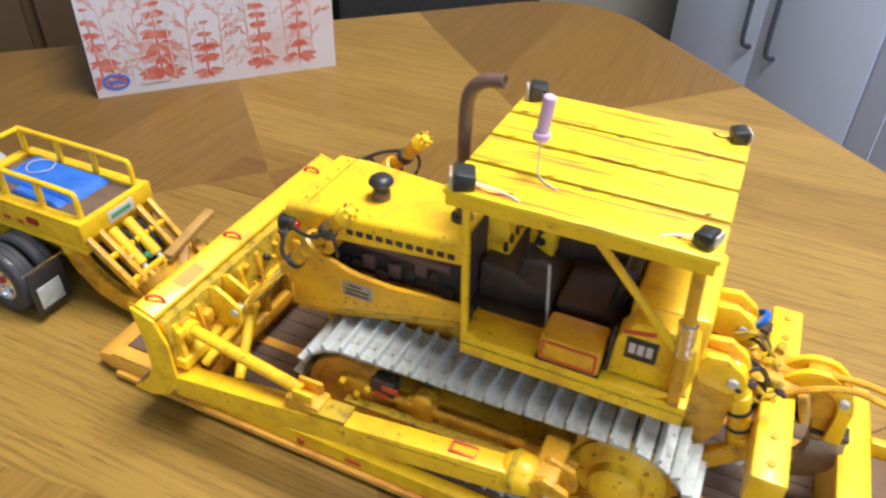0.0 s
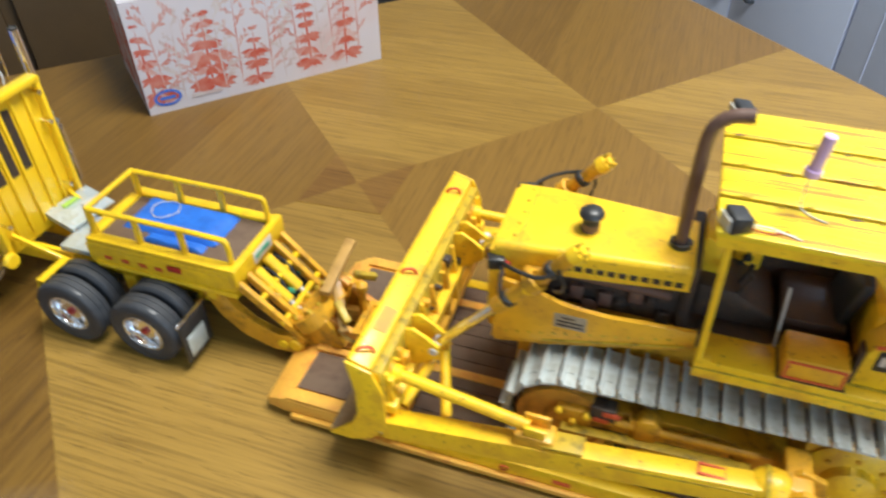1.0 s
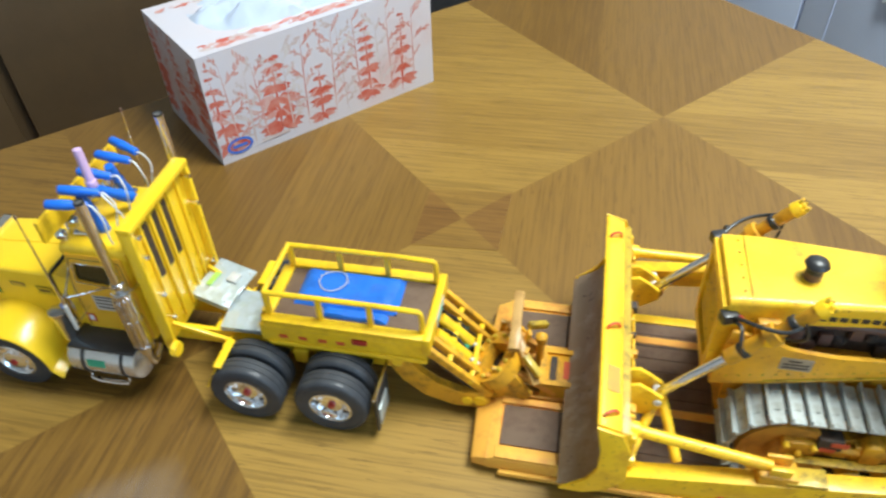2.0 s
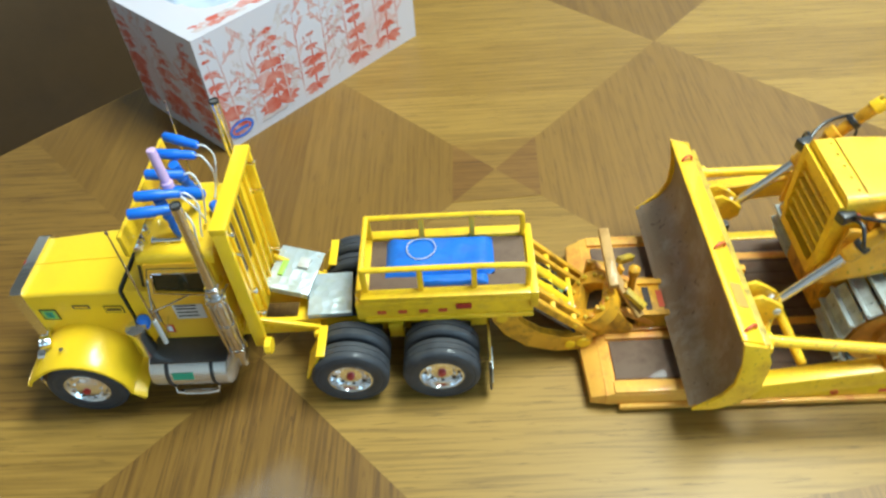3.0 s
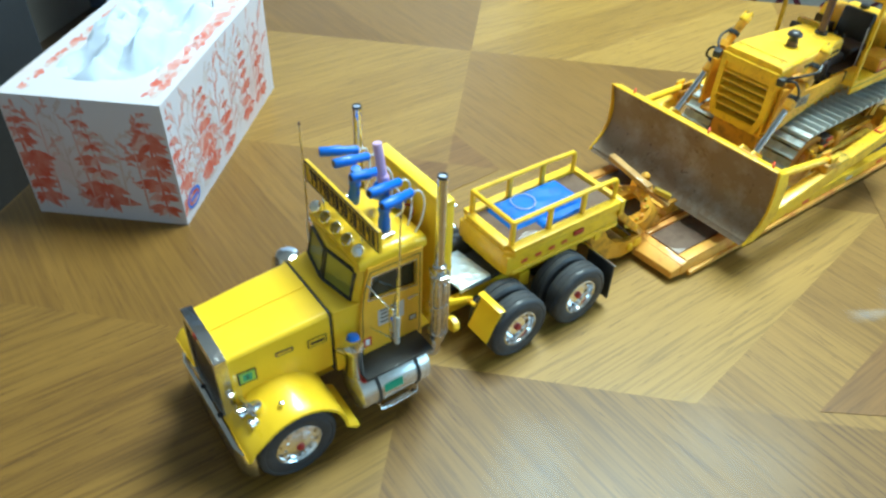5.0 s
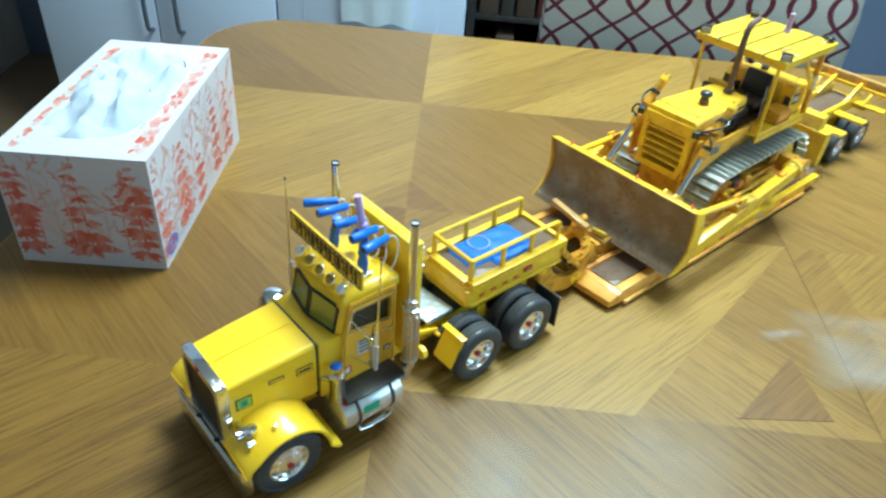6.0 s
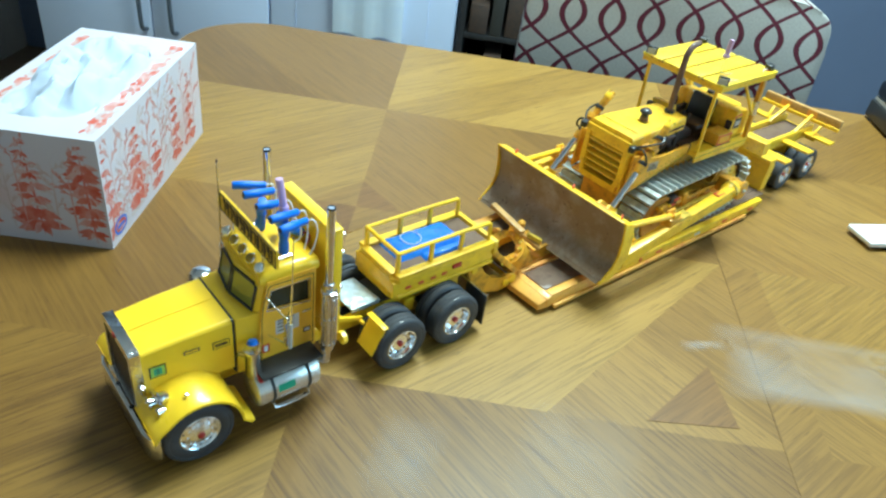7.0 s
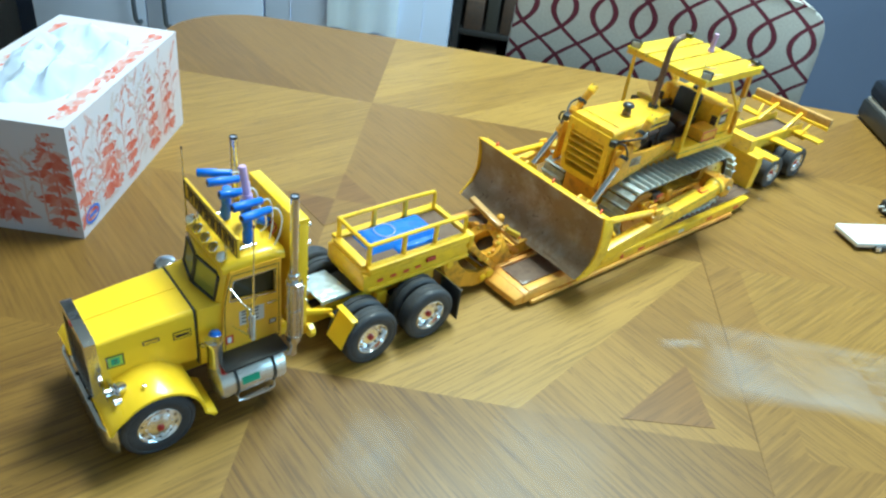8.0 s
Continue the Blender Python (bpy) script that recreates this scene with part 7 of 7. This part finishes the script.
# ripper at the back
rip = part("ripper_tower", box(50, 58, -20, 20, 40, 90, 1.6), "dozer_dirty", dozer, "grimy yellow ripper tower")
for s in (-1, 1):
    part("tower_cheek", prism([(44, 60), (56, 58), (62, 70), (62, 96), (56, 104), (44, 104)], "y", *sorted((s * 13, s * 23)), 1.2), "dozer_dirty", rip)
    top = part("top_clevis", prism([(44, 102), (48, 108), (56, 109), (63, 104), (66, 98), (60, 92), (48, 94)], "y", *sorted((s * 9, s * 12.4)), 0.8), "dozer_yellow", rip)
    part("top_clevis", prism([(44, 102), (48, 108), (56, 109), (63, 104), (66, 98), (60, 92), (48, 94)], "y", *sorted((s * 20, s * 23.4)), 0.8), "dozer_yellow", rip)
    part("clevis_pin", rod((60, s * 8, 99), (60, s * 25, 99), 2.2, 12), "steel", rip)
    cylr = part("ripper_cylinder", lathe([(0, -3), (3.6, -2.6), (4.2, 0), (4.2, 10), (5.2, 10.4), (5.2, 14), (4.6, 14.5), (4.6, 32), (5.4, 32.5), (5.4, 37), (3, 38.5), (0, 38.5)], (61, s * 16, 98), (10, 0, -36), 18), "dozer_yellow", rip, "yellow ripper cylinder")
    for d in (18.0, 27.0):
        p = Vector((61, s * 16, 98)) + Vector((10, 0, -36)).normalized() * d
        part("cylinder_band", rod(p, p + Vector((0.6, 0, -2.0)), 5.0, 16), "black", cylr)
    part("cylinder_rod", rod((70.5, s * 16, 62), (74, s * 16, 50), 2.4, 12), "steel", cylr)
    part("lower_link", bar((56, s * 20, 46), (80, s * 20, 70), 5, 8), "dozer_dirty", rip)
    part("hose", pipe([(64, s * 12, 96), (70, s * 9, 99), (74, s * 8, 90), (72, s * 11, 80), (70, s * 14, 74)], 1.0, 8, smooth=2), "black", cylr, "black hydraulic hose")
    part("hose", pipe([(58, s * 8, 92), (66, s * 5, 92), (72, s * 6, 82), (76, s * 10, 76)], 0.9, 8, smooth=2), "dozer_grimy", cylr)
    part("valve", lathe([(0, 0), (2.6, 0), (2.6, 4), (1.6, 5), (0, 5.2)], (66, s * 6, 88), (0.5, 0, 0.8), 12), "dozer_dirty", rip)
fr2 = random.Random(52)
for k in range(22):
    s = -1 if k % 2 else 1
    p = Vector((fr2.uniform(56, 76), s * fr2.uniform(6, 24), fr2.uniform(70, 106)))
    d = Vector((fr2.uniform(-0.4, 1), s * fr2.uniform(0.1, 1), fr2.uniform(-0.3, 0.8)))
    r = fr2.uniform(1.0, 2.2)
    part("fitting", lathe([(0, -1), (r, -0.8), (r, 2), (r * 0.7, 2.4), (r * 0.7, 4), (0, 4.4)], p, d, 8), fr2.choice(["dozer_dirty", "dozer_grimy", "dozer_yellow", "engine", "steel"]), rip)
for s in (-1, 1):
    for k in range(3):
        y = s * (7 + 3.2 * k)
        part("hose", pipe([(57, y, 98 - 5 * k), (66, y + s * 2, 101 - 6 * k), (74, y + s * fr2.uniform(-2, 3), 92 - 5 * k), (78, y - s * 2, 86.6)], 0.9, 8, smooth=2), fr2.choice(["black", "dozer_grimy", "engine"]), rip)
    part("beam_hose", pipe([(80, s * 6, 86), (92, s * 4, 92), (104, s * 3, 96), (118, s * 4, 93)], 1.5, 8, smooth=2), "dozer_dirty", rip, "dull yellow hydraulic pipe")
part("hose_collar", lathe([(4.4, -1.5), (5.4, -1), (5.4, 1), (4.4, 1.5)], (65, 17, 101), (10, 0, -8), 16), "blue", rip, "blue hose collar")
part("ripper_beam", box(73, 86, -52, 52, 70, 85, 1.2), "dozer_yellow", rip, "yellow ripper cross beam")
for y in (-44, -30, 30, 44):
    part("beam_bolt", lathe([(0, 0), (1.6, 0), (1.6, 1), (0, 1.2)], (79.5, y, 84.8), (0, 0, 1), 8), "dozer_grimy", rip)
part("beam_bracket", prism([(70, 85), (90, 85), (92, 78), (92, 70), (86.4, 70), (86.4, 86.4), (70, 87)], "y", -4, 18, 0.6), "dozer_dirty", rip)
arc = []
for k in range(13):
    a = radians(150 - 165 * k / 12)
    arc.append((93 + 16 * math.cos(a), 76 + 19 * math.sin(a)))
inner = [(93 + 11 * math.cos(radians(150 - 165 * k / 12)), 75 + 13 * math.sin(radians(150 - 165 * k / 12))) for k in range(13)]
for y0, y1 in ((1.5, 4.5), (10.5, 13.5)):
    part("shank_cheek", prism(arc + [(110, 60), (103, 60)] + inner[::-1], "y", y0, y1, 0.4), "dozer_yellow", rip, "curved yellow shank cheek")
part("shank", prism([(x, z - 2) for x, z in arc[3:]] + [(112, 58), (100, 54), (97, 66)], "y", 4.7, 10.3, 0.5), "dozer_dirty", rip, "curved grimy ripper shank")
part("shank_pin", rod((104, -1, 84), (104, 16, 84), 2.0, 12), "steel", rip)
part("shank_band", box(97.5, 113, 3.6, 11.4, 60, 62.5, 0.4), "black", rip)
part("ripper_tip", prism([(98, 57), (112.5, 60), (113.5, 50), (111, 41), (105, 34), (96, 30), (90, 31), (97, 38), (100, 46)], "y", 3, 12, 1.2), "blade", rip, "dark worn ripper tip")

# ---- loose things on the table ----
note = new("black_laptop")
note.matrix_world = ROOM @ pose(0.368, 0.160, TZ, 0, 0, 1.5)
tagged(note, "closed black laptop lying near the table's far edge", "laptop")
room_part("base", box(0, 0.34, 0, 0.225, 0.003, 0.030, 0.004), "black", note)
room_part("lid", box(0.002, 0.338, 0.004, 0.225, 0.035, 0.062, 0.008), "lid_gloss", note, "glossy dark blue-black lid")
room_part("hinge_strip", box(0.004, 0.33, 0.006, 0.22, 0.0302, 0.035, 0), "steel", note, "grey strip between lid and base")
for a in (0.02, 0.31):
    for c in (0.02, 0.2):
        room_part("foot", lathe([(0, 0), (0.006, 0), (0.006, 0.0035), (0, 0.0035)], (a, c, 0), (0, 0, 1), 12), "black", note)

wp = thing("white_adapter", 204, -174, 0, "white plastic adapter lying on the table", "adapter")
at = Matrix.Translation((184, -178, 0)) @ Matrix.Rotation(radians(-30), 4, "Z")
part("case", turned(prism([(-44, -19), (40, -19), (45, -14), (45, 14), (40, 19.5), (-45, 19.5), (-46.5, 17)], "z", 4, 9.5, 1.2), at), "white", wp)
part("base", turned(box(-34, 38, -15, 15, 0, 4.3, 0.6), at), "black", wp, "dark underside")
part("clip", turned(box(-22, -8, -22, -16, 0.5, 6.5, 1.0), at), "black", wp)
part("button", lathe([(0, 0), (3.2, 0), (3.2, 2), (0, 2.6)], (157, -186.5, 4.5), (-0.45, -0.85, 0.2), 14), "chrome", wp)
bp = thing("black_plug", 264, -160, 0, "small black plastic plug lying on the table", "plug")
part("body", turned(box(-16, 16, -12, 12, 0, 15, 3, seg=3), Matrix.Translation((264, -160, 0)) @ Matrix.Rotation(radians(-30), 4, "Z")), "black", bp)
for k in (-1, 1):
    part("pin", turned(rod((-15, 4 * k, 8), (-23, 4 * k, 8), 1.6, 10), Matrix.Translation((264, -160, 0)) @ Matrix.Rotation(radians(-30), 4, "Z")), "steel", bp)



# ---- dull wiped patches on the table top ----
def bloom(seed, amount, edge, soft_corner):
    m = bpy.data.materials.new("dull_polish_bloom")
    m.use_nodes = True
    nt = m.node_tree
    b = nt.nodes["Principled BSDF"]
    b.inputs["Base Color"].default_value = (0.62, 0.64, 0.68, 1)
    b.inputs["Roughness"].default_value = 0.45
    v = coords(m, "Generated")
    off = nt.nodes.new("ShaderNodeVectorMath")
    off.operation = "SUBTRACT"
    off.inputs[1].default_value = (0.5, 0.5, 0.5)
    link(m, v, off.inputs[0])
    near = nt.nodes.new("ShaderNodeVectorMath")
    near.operation = "ABSOLUTE"
    link(m, off.outputs[0], near.inputs[0])
    axis = nt.nodes.new("ShaderNodeSeparateXYZ")
    link(m, near.outputs[0], axis.inputs[0])
    far = nt.nodes.new("ShaderNodeMath")
    far.operation = "SMOOTH_MAX"
    far.inputs[2].default_value = soft_corner
    link(m, axis.outputs["X"], far.inputs[0])
    link(m, axis.outputs["Y"], far.inputs[1])
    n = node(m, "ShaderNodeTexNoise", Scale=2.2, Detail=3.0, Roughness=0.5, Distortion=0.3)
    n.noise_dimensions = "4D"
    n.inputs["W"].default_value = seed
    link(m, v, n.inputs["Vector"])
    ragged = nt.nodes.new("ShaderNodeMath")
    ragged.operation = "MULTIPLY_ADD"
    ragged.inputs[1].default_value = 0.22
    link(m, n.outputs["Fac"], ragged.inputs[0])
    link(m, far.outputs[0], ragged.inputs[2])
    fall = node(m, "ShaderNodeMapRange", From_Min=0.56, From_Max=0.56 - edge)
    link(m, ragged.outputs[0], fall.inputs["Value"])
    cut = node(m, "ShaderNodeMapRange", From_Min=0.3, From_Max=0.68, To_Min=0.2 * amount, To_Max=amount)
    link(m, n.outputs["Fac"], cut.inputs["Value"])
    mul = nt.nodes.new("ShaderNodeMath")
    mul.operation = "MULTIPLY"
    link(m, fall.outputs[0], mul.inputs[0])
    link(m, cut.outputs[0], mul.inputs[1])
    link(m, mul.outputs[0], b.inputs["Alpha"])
    return m


def patch(x, y, L, W, turn, seed, amount=0.15, edge=0.3, soft_corner=0.3):
    b = bmesh.new()
    g = 6
    vs = [[b.verts.new((-L / 2 + L * i / g, -W / 2 + W * j / g, 0)) for i in range(g + 1)] for j in range(g + 1)]
    for j in range(g):
        for i in range(g):
            b.faces.new((vs[j][i], vs[j][i + 1], vs[j + 1][i + 1], vs[j + 1][i]))
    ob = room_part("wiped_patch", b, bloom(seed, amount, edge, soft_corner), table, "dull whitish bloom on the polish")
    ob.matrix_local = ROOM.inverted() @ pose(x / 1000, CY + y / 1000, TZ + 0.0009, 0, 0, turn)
    return ob


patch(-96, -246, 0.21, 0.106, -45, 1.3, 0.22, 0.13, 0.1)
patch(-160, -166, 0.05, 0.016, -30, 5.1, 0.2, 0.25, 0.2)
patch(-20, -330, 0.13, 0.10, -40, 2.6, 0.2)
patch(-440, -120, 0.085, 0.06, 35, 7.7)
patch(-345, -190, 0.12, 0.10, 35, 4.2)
